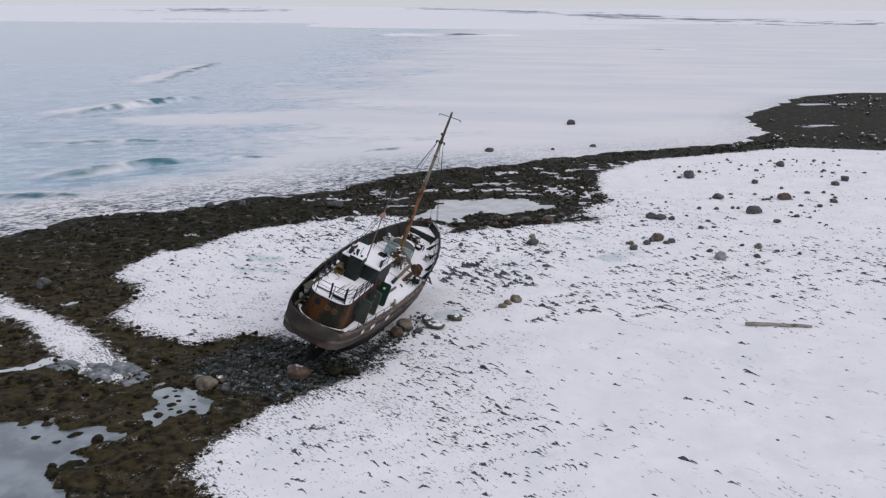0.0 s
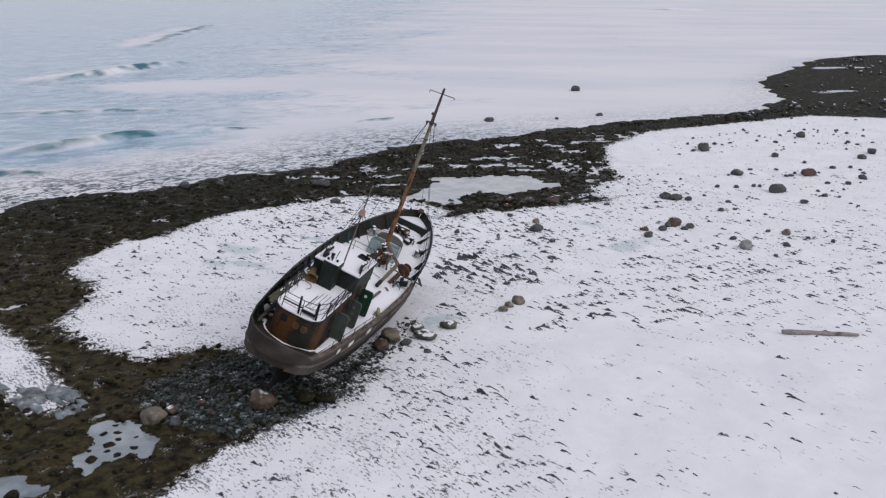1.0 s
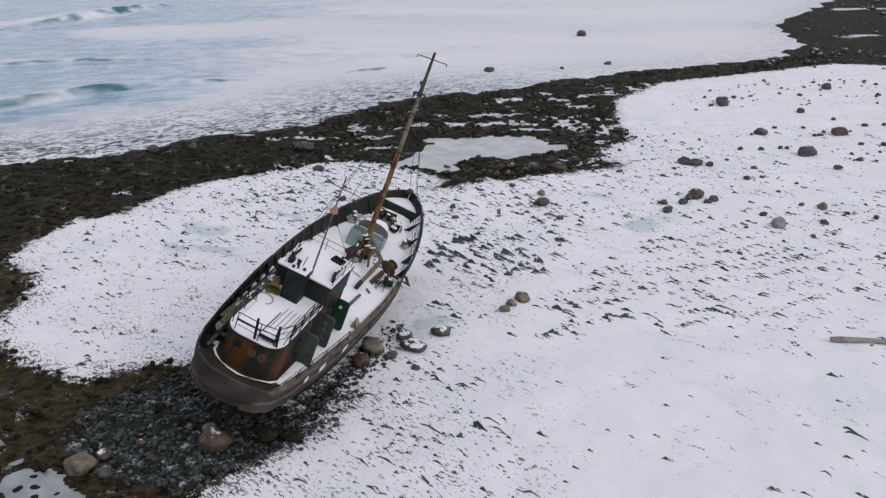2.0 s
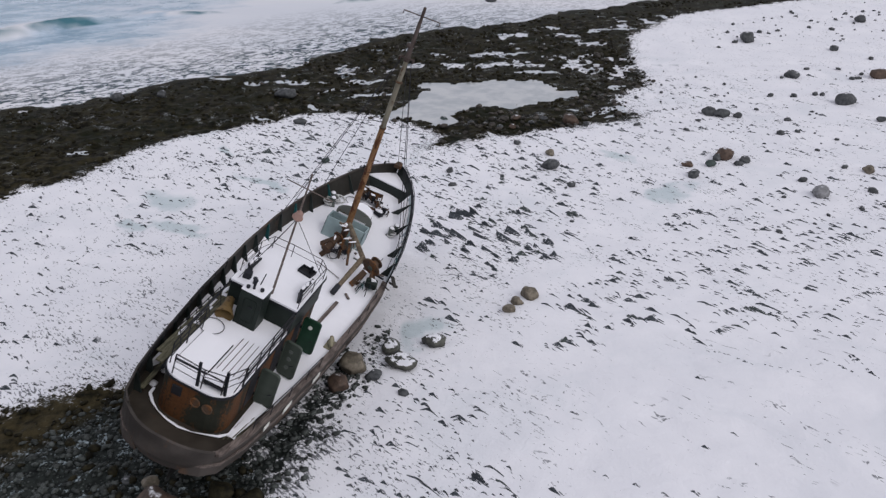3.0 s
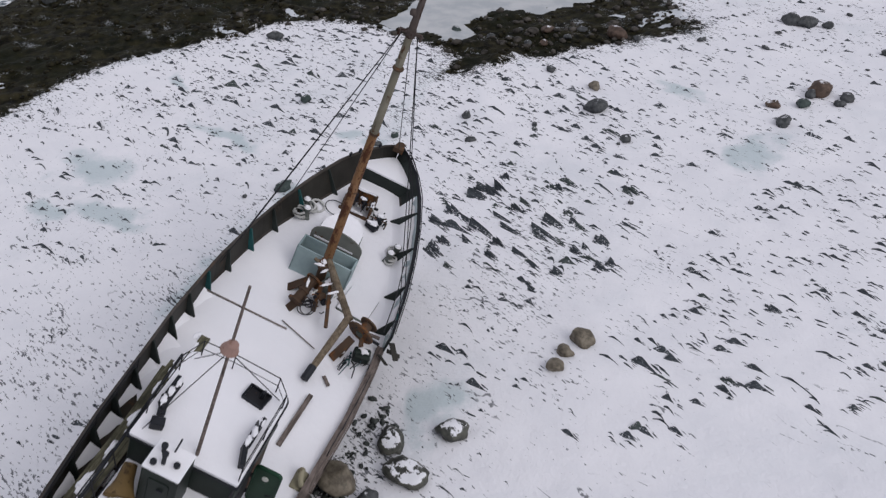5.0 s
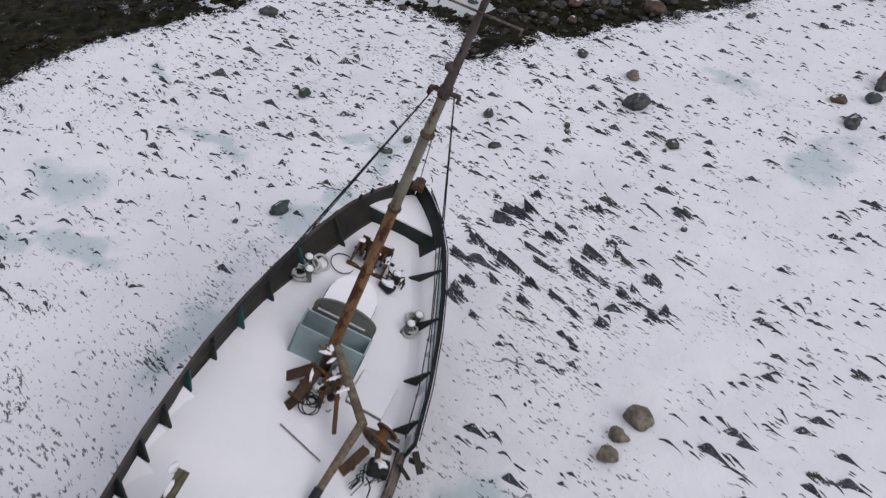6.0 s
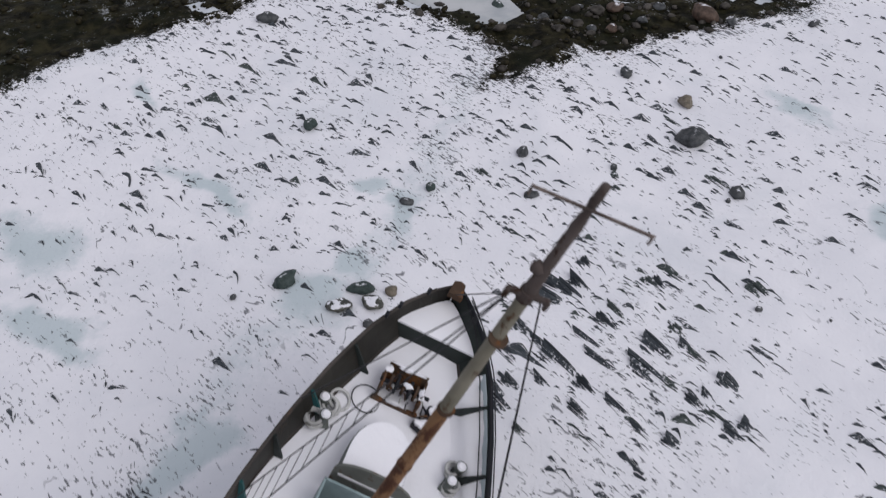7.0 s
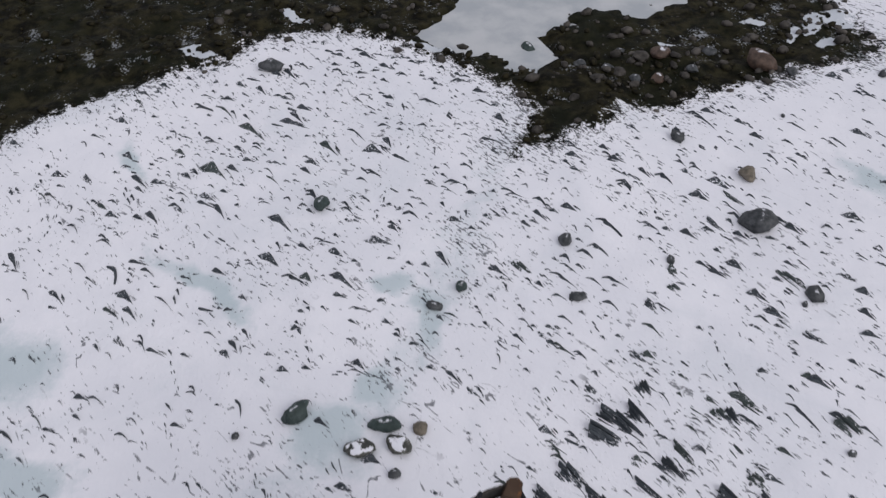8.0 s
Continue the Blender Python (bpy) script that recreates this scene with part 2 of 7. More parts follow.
M_SNOW = snow_material()
M_GROUND = ground_material()
M_SEA = sea_material()
M_POOL = pool_material("pool_ice_water", (0.33, 0.355, 0.37), (0.46, 0.47, 0.475))
M_POOL_GREY = pool_material("grey_pool_water", (0.17, 0.205, 0.225), (0.30, 0.34, 0.365))
M_POOL_DARK = pool_material("dark_pool_water", (0.10, 0.13, 0.155), (0.22, 0.265, 0.30))
M_SLATE = slate_material("slate_rock", (0.016, 0.020, 0.028), (0.088, 0.102, 0.115))
M_SLATE_GREEN = slate_material("greenish_slate_rock", (0.018, 0.026, 0.026), (0.092, 0.112, 0.108))
M_BOULDER = rock_material("dark_boulder_stone", (0.025, 0.029, 0.032), (0.105, 0.11, 0.115), 0.97, 4.0)
M_BOULDER_TAN = rock_material("tan_boulder_stone", (0.09, 0.075, 0.055), (0.25, 0.215, 0.165), 1.05, 4.0)
M_BOULDER_PALE = rock_material("pale_grey_boulder_stone", (0.16, 0.16, 0.165), (0.34, 0.34, 0.35), 0.97, 4.0)
M_BOULDER_RED = rock_material("brown_boulder_stone", (0.05, 0.033, 0.025), (0.135, 0.088, 0.064), 0.95, 4.0)
M_BOULDER_GREEN = rock_material("green_black_boulder_stone", (0.02, 0.035, 0.033), (0.06, 0.085, 0.08), 0.97, 4.0)
M_BOULDER_SNOWY = rock_material("snow_capped_boulder_stone", (0.03, 0.032, 0.03), (0.12, 0.12, 0.10), 0.88, 3.0, 0.6, 0.3, False, 1.3)
M_PEBBLE = rock_material("wet_shingle_stone", (0.014, 0.018, 0.017), (0.125, 0.14, 0.132), 1.6, 4.0, 0.55, 0.25, True)
M_FROST_ROCK = rock_material("frosted_ledge_rock", (0.05, 0.062, 0.07), (0.30, 0.33, 0.35), 1.04, 1.6, 0.6, 0.3, False, 0.5)
M_WEED_STONE = rock_material("grey_brown_stone", (0.025, 0.022, 0.018), (0.14, 0.125, 0.11), 1.6, 2.0, 0.6, 0.2, True)
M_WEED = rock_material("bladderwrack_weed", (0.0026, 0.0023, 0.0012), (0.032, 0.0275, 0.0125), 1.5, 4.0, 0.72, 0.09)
M_HEADLAND = rock_material("headland_stone", (0.03, 0.035, 0.035), (0.16, 0.165, 0.165), 0.9, 1.5, 0.7, 0.15, True)
M_HULL = paint_material("hull_brown_grey_paint", (0.034, 0.029, 0.026), 0.5, 0.65, (0.085, 0.055, 0.038), (1, 0.5, 0.5), 0.0, 1.6)
M_HULL_LOW = paint_material("hull_bottom_paint", (0.010, 0.010, 0.010), 0.35, 0.7, (0.04, 0.02, 0.012))
M_BULWARK = paint_material("bulwark_black_green_paint", (0.012, 0.016, 0.015), 0.3, 0.6, (0.045, 0.03, 0.022))
M_BULWARK_IN = paint_material("bulwark_brown_black_paint", (0.014, 0.013, 0.011), 0.42, 0.65, (0.042, 0.03, 0.02))
M_TEAL = paint_material("teal_paint", (0.008, 0.05, 0.052), 0.32, 0.6)
M_RAILCAP = wood_material("weathered_rail_timber", (0.055, 0.042, 0.037), (0.19, 0.155, 0.14))
M_PALE = paint_material("pale_blue_grey_paint", (0.30, 0.35, 0.37), 0.35, 0.6, (0.10, 0.06, 0.04))
M_STEEL = paint_material("dark_steel", (0.008, 0.009, 0.012), 0.3, 0.55, (0.04, 0.022, 0.014))
M_RUST = paint_material("rusted_steel", (0.05, 0.030, 0.020), 0.6, 0.8, (0.15, 0.065, 0.025))
M_HOUSE = paint_material("deckhouse_rusted_paint", (0.012, 0.013, 0.009), 0.75, 0.75, (0.095, 0.040, 0.015), (1, 1, 0.25), 0.0, 0.9)
M_STACK = paint_material("dark_green_casing_paint", (0.006, 0.010, 0.008), 0.12, 0.5, (0.03, 0.02, 0.012))
M_GREEN = paint_material("dark_green_door_paint", (0.006, 0.026, 0.014), 0.2, 0.4, (0.03, 0.025, 0.015))
M_GREYGREEN = paint_material("grey_green_door_paint", (0.035, 0.045, 0.036), 0.28, 0.4, (0.05, 0.04, 0.025))
M_GREY = paint_material("blue_grey_paint", (0.22, 0.285, 0.295), 0.33, 0.6, (0.065, 0.042, 0.027))
M_GREY_DARK = paint_material("dull_grey_paint", (0.075, 0.085, 0.078), 0.38, 0.6, (0.08, 0.05, 0.03))
M_ARCH = paint_material("rust_spotted_grey_paint", (0.10, 0.105, 0.095), 0.5, 0.6, (0.075, 0.04, 0.022), (1, 1, 1), 0.0, 3.0)
M_MAST = paint_material("rust_orange_mast_paint", (0.15, 0.078, 0.034), 0.62, 0.7, (0.07, 0.027, 0.013), (1, 1, 0.3), 0.0, 3.5)
M_MAST_TOP = paint_material("lichen_grey_mast_paint", (0.135, 0.125, 0.095), 0.52, 0.8, (0.075, 0.04, 0.022), (1, 1, 0.3), 0.0, 3.5)
M_TOPMAST = paint_material("flaking_brown_topmast", (0.05, 0.038, 0.034), 0.55, 0.85, (0.035, 0.018, 0.012), (1, 1, 0.5), 0.0, 5.0)
M_OLIVE = wood_material("mossy_timber", (0.035, 0.034, 0.020), (0.14, 0.13, 0.085))
M_DECK = paint_material("bare_brown_deck", (0.020, 0.016, 0.012), 0.4, 0.7, (0.05, 0.028, 0.016))
M_SPAR = wood_material("tan_weathered_spar", (0.075, 0.055, 0.035), (0.20, 0.16, 0.115), (3, 3, 0.6))
M_WIRE = paint_material("dark_wire", (0.010, 0.010, 0.012), 0.3, 0.6)
M_DRIFT = wood_material("grey_driftwood", (0.16, 0.14, 0.125), (0.36, 0.33, 0.31), (0.7, 6, 6))
M_YELLOW = paint_material("faded_ochre_paint", (0.11, 0.07, 0.026), 0.6, 0.6, (0.05, 0.03, 0.014))
M_ROPE = paint_material("frosted_rope", (0.34, 0.34, 0.335), 0.42, 0.85, (0.10, 0.095, 0.085), (1, 1, 1), 0.0, 6.0)
M_FAIRLEAD = paint_material("ochre_grey_cast_iron", (0.17, 0.155, 0.105), 0.45, 0.75, (0.09, 0.06, 0.03))
M_WHITE = paint_material("chalky_white_paint", (0.5, 0.5, 0.47), 0.2, 0.6)
M_PINK = paint_material("faded_red_paint", (0.20, 0.125, 0.105), 0.4, 0.6)


# ---- mesh helpers ----
def part(name, bm, mat, parent=None, label="", smooth=False):
    """Links a bmesh as one mesh object, under a thing or a part."""
    me = bpy.data.meshes.new(name)
    bmesh.ops.recalc_face_normals(bm, faces=bm.faces)
    bm.to_mesh(me)
    bm.free()
    if mat:
        me.materials.append(mat)
    if smooth:
        me.shade_smooth()
    ob = new(name, me)
    if parent:
        ob.parent = parent
    if label:
        tagged(ob, label)
    return ob


def box(bm, centre, size, m=None, bevel=0.0):
    got = bmesh.ops.create_cube(bm, size=1.0)["verts"]
    bmesh.ops.scale(bm, vec=size, verts=got)
    if bevel:
        edges = list({e for v in got for e in v.link_edges})
        made = bmesh.ops.bevel(bm, geom=edges, offset=bevel, segments=1, affect="EDGES")
        got = list({v for f in made["faces"] for v in f.verts} | {v for v in got if v.is_valid})
    bmesh.ops.transform(bm, matrix=Matrix.Translation(centre) @ (m or Matrix()), verts=got)
    return got


def tube(bm, a, b, r, n=8, r2=None, caps=True):
    a, b = Vector(a), Vector(b)
    d = b - a
    got = bmesh.ops.create_cone(bm, cap_ends=caps, segments=n, radius1=r, radius2=r if r2 is None else r2, depth=d.length)["verts"]
    turn = d.to_track_quat("Z", "Y").to_matrix().to_4x4()
    bmesh.ops.transform(bm, matrix=Matrix.Translation((a + b) / 2) @ turn, verts=got)
    return got


def path_tube(bm, pts, r, n=6):
    """One bent tube through the points, closed on itself where the last is the first."""
    pts = [Vector(p) for p in pts]
    shut = (pts[0] - pts[-1]).length < 1e-6
    if shut:
        pts = pts[:-1]
    rings = []
    for i, p in enumerate(pts):
        a = pts[i - 1] if i or shut else p
        b = pts[(i + 1) % len(pts)] if i + 1 < len(pts) or shut else p
        d = (b - a).normalized()
        side = d.cross(Vector((0.31, 0.23, 0.92))).normalized()
        up = side.cross(d)
        rings.append([p + r * (math.cos(2 * math.pi * k / n) * side + math.sin(2 * math.pi * k / n) * up) for k in range(n)])
    g = loft(bm, rings, True)
    if shut:
        for k in range(n):
            bm.faces.new((g[-1][k], g[-1][(k + 1) % n], g[0][(k + 1) % n], g[0][k]))
    else:
        bm.faces.new(g[0])
        bm.faces.new(list(reversed(g[-1])))


def bar(bm, a, b, wide, thick, up=(0, 0, 1)):
    """A flat bar from a to b."""
    a, b = Vector(a), Vector(b)
    d = (b - a).normalized()
    side = d.cross(Vector(up)).normalized()
    top = side.cross(d)
    m = Matrix((side, d, top)).transposed().to_4x4()
    return box(bm, (a + b) / 2, (wide, (b - a).length, thick), m)


def prism(bm, outline, z0, z1):
    """A plate with the given outline (x, y), from z0 to z1."""
    lo = [bm.verts.new((x, y, z0)) for x, y in outline]
    hi = [bm.verts.new((x, y, z1)) for x, y in outline]
    n = len(outline)
    for i in range(n):
        bm.faces.new((lo[i], lo[(i + 1) % n], hi[(i + 1) % n], hi[i]))
    bm.faces.new(list(reversed(lo)))
    bm.faces.new(hi)
    return lo + hi


def loft(bm, rows, close=False):
    grid = [[bm.verts.new(p) for p in row] for row in rows]
    for a, b in zip(grid, grid[1:]):
        n = len(a)
        for i in range(n if close else n - 1):
            j = (i + 1) % n
            try:
                bm.faces.new((a[i], a[j], b[j], b[i]))
            except ValueError:
                pass
    return grid


def ring_pts(c, r, axis, n=16):
    """Points of a circle round axis."""
    q = Vector(axis).to_track_quat("Z", "Y")
    return [Vector(c) + q @ Vector((r * math.cos(2 * math.pi * i / n), r * math.sin(2 * math.pi * i / n), 0)) for i in range(n)]


def hoop(bm, c, r, axis, thick, n=18):
    pts = ring_pts(c, r, axis, n)
    path_tube(bm, pts + [pts[0]], thick, 5)


def lump(bm, size, seed, rough=0.25, subdiv=2, freq=1.3, squash=0.0, cuts=0):
    """A worn stone about size across."""
    got = bmesh.ops.create_icosphere(bm, subdivisions=subdiv, radius=0.5)["verts"]
    off = Vector((seed * 7.31, seed * 3.17, seed * 1.93))
    r = random.Random(seed)
    for i in range(cuts):
        n = Vector((r.gauss(0, 1), r.gauss(0, 1), r.gauss(0, 0.7))).normalized()
        d = r.uniform(0.3, 0.42)
        for v in got:
            over = v.co.dot(n) - d
            if over > 0:
                v.co -= over * n
    for v in got:
        k = 1 + rough * noise.noise(v.co * 2 * freq + off) + rough * 0.4 * noise.noise(v.co * 5 * freq + off)
        v.co = Vector((v.co.x * size[0] * k, v.co.y * size[1] * k, v.co.z * size[2] * k))
        if v.co.z < -0.36 * size[2]:
            v.co.z = -0.36 * size[2] - (v.co.z + 0.36 * size[2]) * squash
    return got


def snow_dab(x, y, z, size, seed, parent, turn=0.0):
    """A small uneven cap of snow."""
    bm = bmesh.new()
    got = lump(bm, size, seed, 0.8, 3, 1.5)
    bmesh.ops.transform(bm, matrix=pose(x, y, z, 0, 0, turn), verts=got)
    part("snow_clump", bm, M_SNOW, parent, "", True)


# ---- plan of the shore ----
PERM = np.random.RandomState(5).permutation(512)


def vnoise(x, y, seed=0):
    """Smooth noise from 0 to 1 over arrays."""
    x, y = np.asarray(x, float), np.asarray(y, float)
    xi, yi = np.floor(x).astype(int), np.floor(y).astype(int)
    fx, fy = x - xi, y - yi
    fx, fy = fx * fx * (3 - 2 * fx), fy * fy * (3 - 2 * fy)

    def h(i, j):
        return PERM[(PERM[(i + 17 * seed) % 512] + j * 7 + 31 * seed) % 512] / 511.0
    return (h(xi, yi) * (1 - fx) + h(xi + 1, yi) * fx) * (1 - fy) + (h(xi, yi + 1) * (1 - fx) + h(xi + 1, yi + 1) * fx) * fy


def fbm(x, y, seed=0, octaves=4):
    total, amp, norm = 0.0, 1.0, 0.0
    for i in range(octaves):
        total = total + amp * vnoise(np.asarray(x) * 2 ** i, np.asarray(y) * 2 ** i, seed + i)
        norm += amp
        amp *= 0.5
    return total / norm


def inside(poly, x, y):
    """Signed distance to a closed outline, positive inside, capped at 8 m."""
    x, y = np.asarray(x, float), np.asarray(y, float)
    d2 = np.full(x.shape, 1e9)
    odd = np.zeros(x.shape, bool)
    for (ax, ay), (bx, by) in zip(poly, poly[1:] + poly[:1]):
        ex, ey = bx - ax, by - ay
        t = np.clip(((x - ax) * ex + (y - ay) * ey) / (ex * ex + ey * ey + 1e-9), 0, 1)
        d2 = np.minimum(d2, (x - ax - t * ex) ** 2 + (y - ay - t * ey) ** 2)
        odd ^= ((ay > y) != (by > y)) & (x < ex * (y - ay) / (ey + 1e-12 * (ey == 0)) + ax)
    d = np.sqrt(d2)
    return np.where(odd, d, -d)


SHORE = [(-95, -300), (-90, 0), (-80, 40), (-60, 66), (-44, 82.8), (-37.6, 92.4), (-31, 95.1), (-23.9, 100.5), (-15.7, 104.4), (-10.7, 111), (-3.5, 119),
         (5.4, 124), (14, 129), (26.7, 137), (37, 142), (55, 150), (61, 163), (68, 189), (89, 222), (106, 239), (140, 246), (420, 300), (420, -300)]
SNOWFIELD = [(420, 190), (150, 200), (73, 141), (58, 144), (42, 136), (29.6, 130), (21.8, 119), (20, 110), (19.8, 100.7), (15.6, 95.8), (17, 90), (12.3, 88.4),
             (8, 86.8), (7.1, 86), (4.8, 86), (4.2, 84.9), (0.1, 83.2), (0.9, 85.1), (1.1, 86.5), (-0.7, 88.4), (-4.2, 90.8), (-7.3, 92.1), (-9.4, 91.9),
             (-11.2, 91.0), (-12.0, 89.5), (-13.9, 88.8), (-15.8, 87.6), (-17.4, 86.4), (-19.2, 85.0), (-20.3, 82.9), (-21.8, 79.9), (-22.9, 77.0), (-25.6, 75.0), (-26.7, 71.7)]
SNOWFIELD += [(-27, 67.2), (-24, 65), (-23, 61), (-23.2, 57), (-19.6, 53.6), (-16, 51.6), (-13.4, 53.4), (-11.2, 53.5), (-8.7, 51.6), (-6.5, 49.6), (-4.4, 47.6),
              (-7.1, 44.4), (-9.1, 42.1), (-10.7, 38.7), (-11.6, 35), (-9.5, 32.7), (-8, 26), (-10, 0), (-10, -300), (420, -300)]
SNOW_TONGUE = [(-40, 67), (-33.8, 62.3), (-24.2, 54.7), (-17.6, 46.9), (-19, 45), (-22.5, 47.6), (-29.3, 55.7), (-40, 60)]
SHINGLE = [(-13.8, 49.6), (-12.4, 51.6), (-11.0, 52.6), (-8.7, 51.4), (-5.2, 51), (-3.4, 49.5), (-5.2, 46), (-9, 43.2), (-12, 44.5), (-15, 47)]
# dark shingle beside the hull, laid to stand for the hull's shadow too
HULL_SHINGLE_SHADE = [(-6.6, 46.0), (-5.2, 45.8), (-3.6, 48.4), (-2.5, 52.0), (-1.2, 57.0), (-1.6, 58.0), (-3.6, 54.5), (-6.0, 50.0)]
POOL_FAR = [(-3.7, 91.8), (-0.9, 90.8), (0.8, 89.4), (1.8, 89), (2.7, 90.8), (2, 92.2), (4.8, 93.2), (7, 92.5), (9.8, 94.3), (13.2, 98), (9.7, 101.3),
            (3.4, 100.8), (-1, 100), (-1.8, 95.9), (-3.2, 94.1)]
POOL_STONES = [(-15.7, 40), (-15.5, 44.9), (-12.5, 42.1), (-13.3, 40.7), (-14.3, 39.3)]
POOL_NEAR = [(-36, 41.5), (-31, 43.2), (-27.5, 42.0), (-24.6, 41.8), (-22.1, 40.4), (-20.4, 40.2), (-19.3, 39.1), (-17.6, 39.4), (-16.2, 38.6), (-17.2, 37.2), (-16.6, 36.2), (-17.4, 35.0), (-15.6, 34.4), (-14.8, 32.6),
             (-16.2, 30.0), (-18.5, 27.2), (-23, 25.0), (-29, 26.4), (-34, 30.0), (-37, 35.5)]
POOLS = [(POOL_FAR, -1.86), (POOL_STONES, -0.36), (POOL_NEAR, -0.32)]
# frozen melt water on the snow: x, y, half length, half width, turn
ICE = [(0.7, 57.5, 1.4, 0.75, 50), (15.6, 74.3, 2.2, 1.0, 60), (-8.7, 64.0, 2.4, 0.55, 62), (-5.9, 70.2, 1.2, 0.9, -40), (-4.4, 72.0, 1.0, 0.6, 20), (-13.9, 68.9, 1.5, 0.7, -35),
       (-15.6, 72.9, 1.9, 1.2, -40), (-14.2, 82.2, 1.3, 0.45, -50), (-10.5, 76.3, 2.0, 0.45, -42), (-4.2, 75.8, 0.9, 0.4, -20), (13.3, 81.4, 1.6, 0.5, -48), (-2.9, 74.6, 1.6, 0.45, 70), (-16.9, 69.3, 1.3, 0.6, -30)]
# slush lying among the weed: x, y, half length, half width, turn
SLUSH = [(-14, 101.6, 4.2, 0.5, -8), (-8.5, 98.8, 1.6, 0.6, 10), (-5.8, 101.6, 1.3, 0.6, 0), (-5.3, 96.8, 1.9, 0.7, 10), (-9.2, 93.4, 1.2, 0.35, 0), (10.3, 104.2, 2.2, 0.5, -10), (15.2, 106.2, 1.2, 0.6, 0),
         (-24.5, 82.6, 1.0, 0.35, 20), (-19.7, 103.2, 1.0, 0.3, 0), (-13.6, 90.4, 0.9, 0.3, 0), (14.6, 92.4, 1.3, 0.35, 50), (12.9, 91.4, 1.1, 0.3, 50), (14.9, 90.7, 1.0, 0.3, 50), (16.3, 93.1, 1.2, 0.5, 50),
         (7.4, 90.6, 0.6, 0.3, 0), (11.2, 92.6, 0.5, 0.3, 40), (-3.0, 91.0, 1.2, 0.4, -20), (17, 99, 1.0, 0.4, 60), (-27, 59.5, 0.9, 0.3, 20), (-24.5, 47.5, 1.6, 0.5, 30), (20, 122, 3, 0.6, 20), (8, 112, 2.0, 0.5, 10), (92, 212, 9, 1.6, 8), (74, 172, 5, 1.2, 12), (-29, 51, 1.0, 0.3, 20)]
SEA_LEVEL = -2.2


def bed(x, y):
    """The beach without its small relief."""
    x, y = np.asarray(x, float), np.asarray(y, float)
    z = -0.35 - 0.0295 * (y - 45)
    z = np.where(y > 108, np.maximum(z, -2.1 + 0.0 * y), z)
    return np.where(y < 20, 0.39 + 0 * y, z)


def lie(x, y):
    """Height of the ground."""
    x, y = np.asarray(x, float), np.asarray(y, float)
    d = inside(SHORE, x, y)
    d = d + np.clip(1 - np.abs(d) / 12, 0, 1) * (5.0 * (fbm(x / 6, y / 6, 25, 4) - 0.5) + 3.5 * (fbm(x / 1.7, y / 1.7, 28, 3) - 0.5))
    s = np.maximum(inside(SNOWFIELD, x, y), inside(SNOW_TONGUE, x, y))
    z = bed(x, y)
    snow = np.clip(s / 1.5 + 0.5, 0, 1)
    fade = np.clip((170 - y) / 60, 0, 1)
    drift = 0.22 * (fbm(x / 6, y / 6, 1) - 0.5) + 0.10 * (fbm(x / 1.3, y / 1.3, 7, 3) - 0.5)
    a = 0.65 * x - 0.76 * y
    c = 0.76 * x + 0.65 * y
    ribs = 0.10 * (fbm(a / 4, c / 0.7, 12, 3) - 0.5)
    weed = 0.65 * (fbm(x / 2.0, y / 2.0, 3) - 0.5) + 0.32 * (fbm(x / 0.6, y / 0.6, 9, 2) - 0.5)
    z = z + fade * (snow * (drift + ribs) + (1 - snow) * weed) + 0.05 * snow
    for poly, level in POOLS:
        p = inside(poly, x, y) + 1.0 * (fbm(x / 1.1, y / 1.1, 21, 3) - 0.5) + 3.4 * (fbm(x / 2.3 + 3, y / 1.7, 26, 3) - 0.56)
        reach = 4 if level < -1 else 2
        rim = np.clip(reach + p / 1.5, 0, 1)
        z = np.where(p > 0, np.minimum(level - 0.02 - 0.25 * np.clip(p / 0.6, 0, 1), z), np.where((p > -1.5 * reach) & (z < level + 0.05), z + (level + 0.05 - z) * rim, z))
    z = np.where(d < 3, SEA_LEVEL + 0.12 + (z - SEA_LEVEL - 0.12) * np.clip(d / 3, 0, 1), z)
    z = np.where(d < 0, np.maximum(SEA_LEVEL + 0.12 + 0.12 * d, -6), z)
    # the far shore
    far = np.clip((y - 620) / 400, 0, 1)
    hills = 12 * np.clip((y - 3600) / 900, 0, 1) * np.clip(fbm(x / 1500 + 7, y / 4000, 35, 3) * 3 - 1.2, 0, 1) * np.clip((-x + 200) / 900, 0, 1)
    land = 4.5 * (fbm(x / 900 + 3, y / 500, 31, 4) - 0.5 + 0.10 * np.clip((y - 1100) / 900, 0, 1) + 0.16 * np.clip((x - 100) / 700, -0.6, 1)) + 0.0012 * np.clip(y - 1800, 0, 4000)
    z = np.where(y > 620, -6 * (1 - far) + far * (SEA_LEVEL + 3.0 * land + hills), z)
    isle = np.clip(1 - ((x - 2) / 62) ** 2 - ((y - 722 - 0.1 * x) / 26) ** 2, 0, 1)
    z = np.where(isle > 0, SEA_LEVEL - 0.3 + 1.5 * np.sqrt(isle) * (0.5 + vnoise(x / 14, y / 14, 33)), z)
    skerry = np.clip(1 - ((x - 126) / 16) ** 2 - ((y - 493 + 0.35 * (x - 126)) / 7) ** 2, 0, 1)
    return np.where(skerry > 0, SEA_LEVEL - 0.2 + 0.9 * np.sqrt(skerry), z)


def spaced(*spans):
    out = [spans[0][0]]
    for a, b, s in spans:
        n = max(1, int(round((b - a) / s)))
        out += list(a + (b - a) * (np.arange(n) + 1) / n)
    return np.array(out)


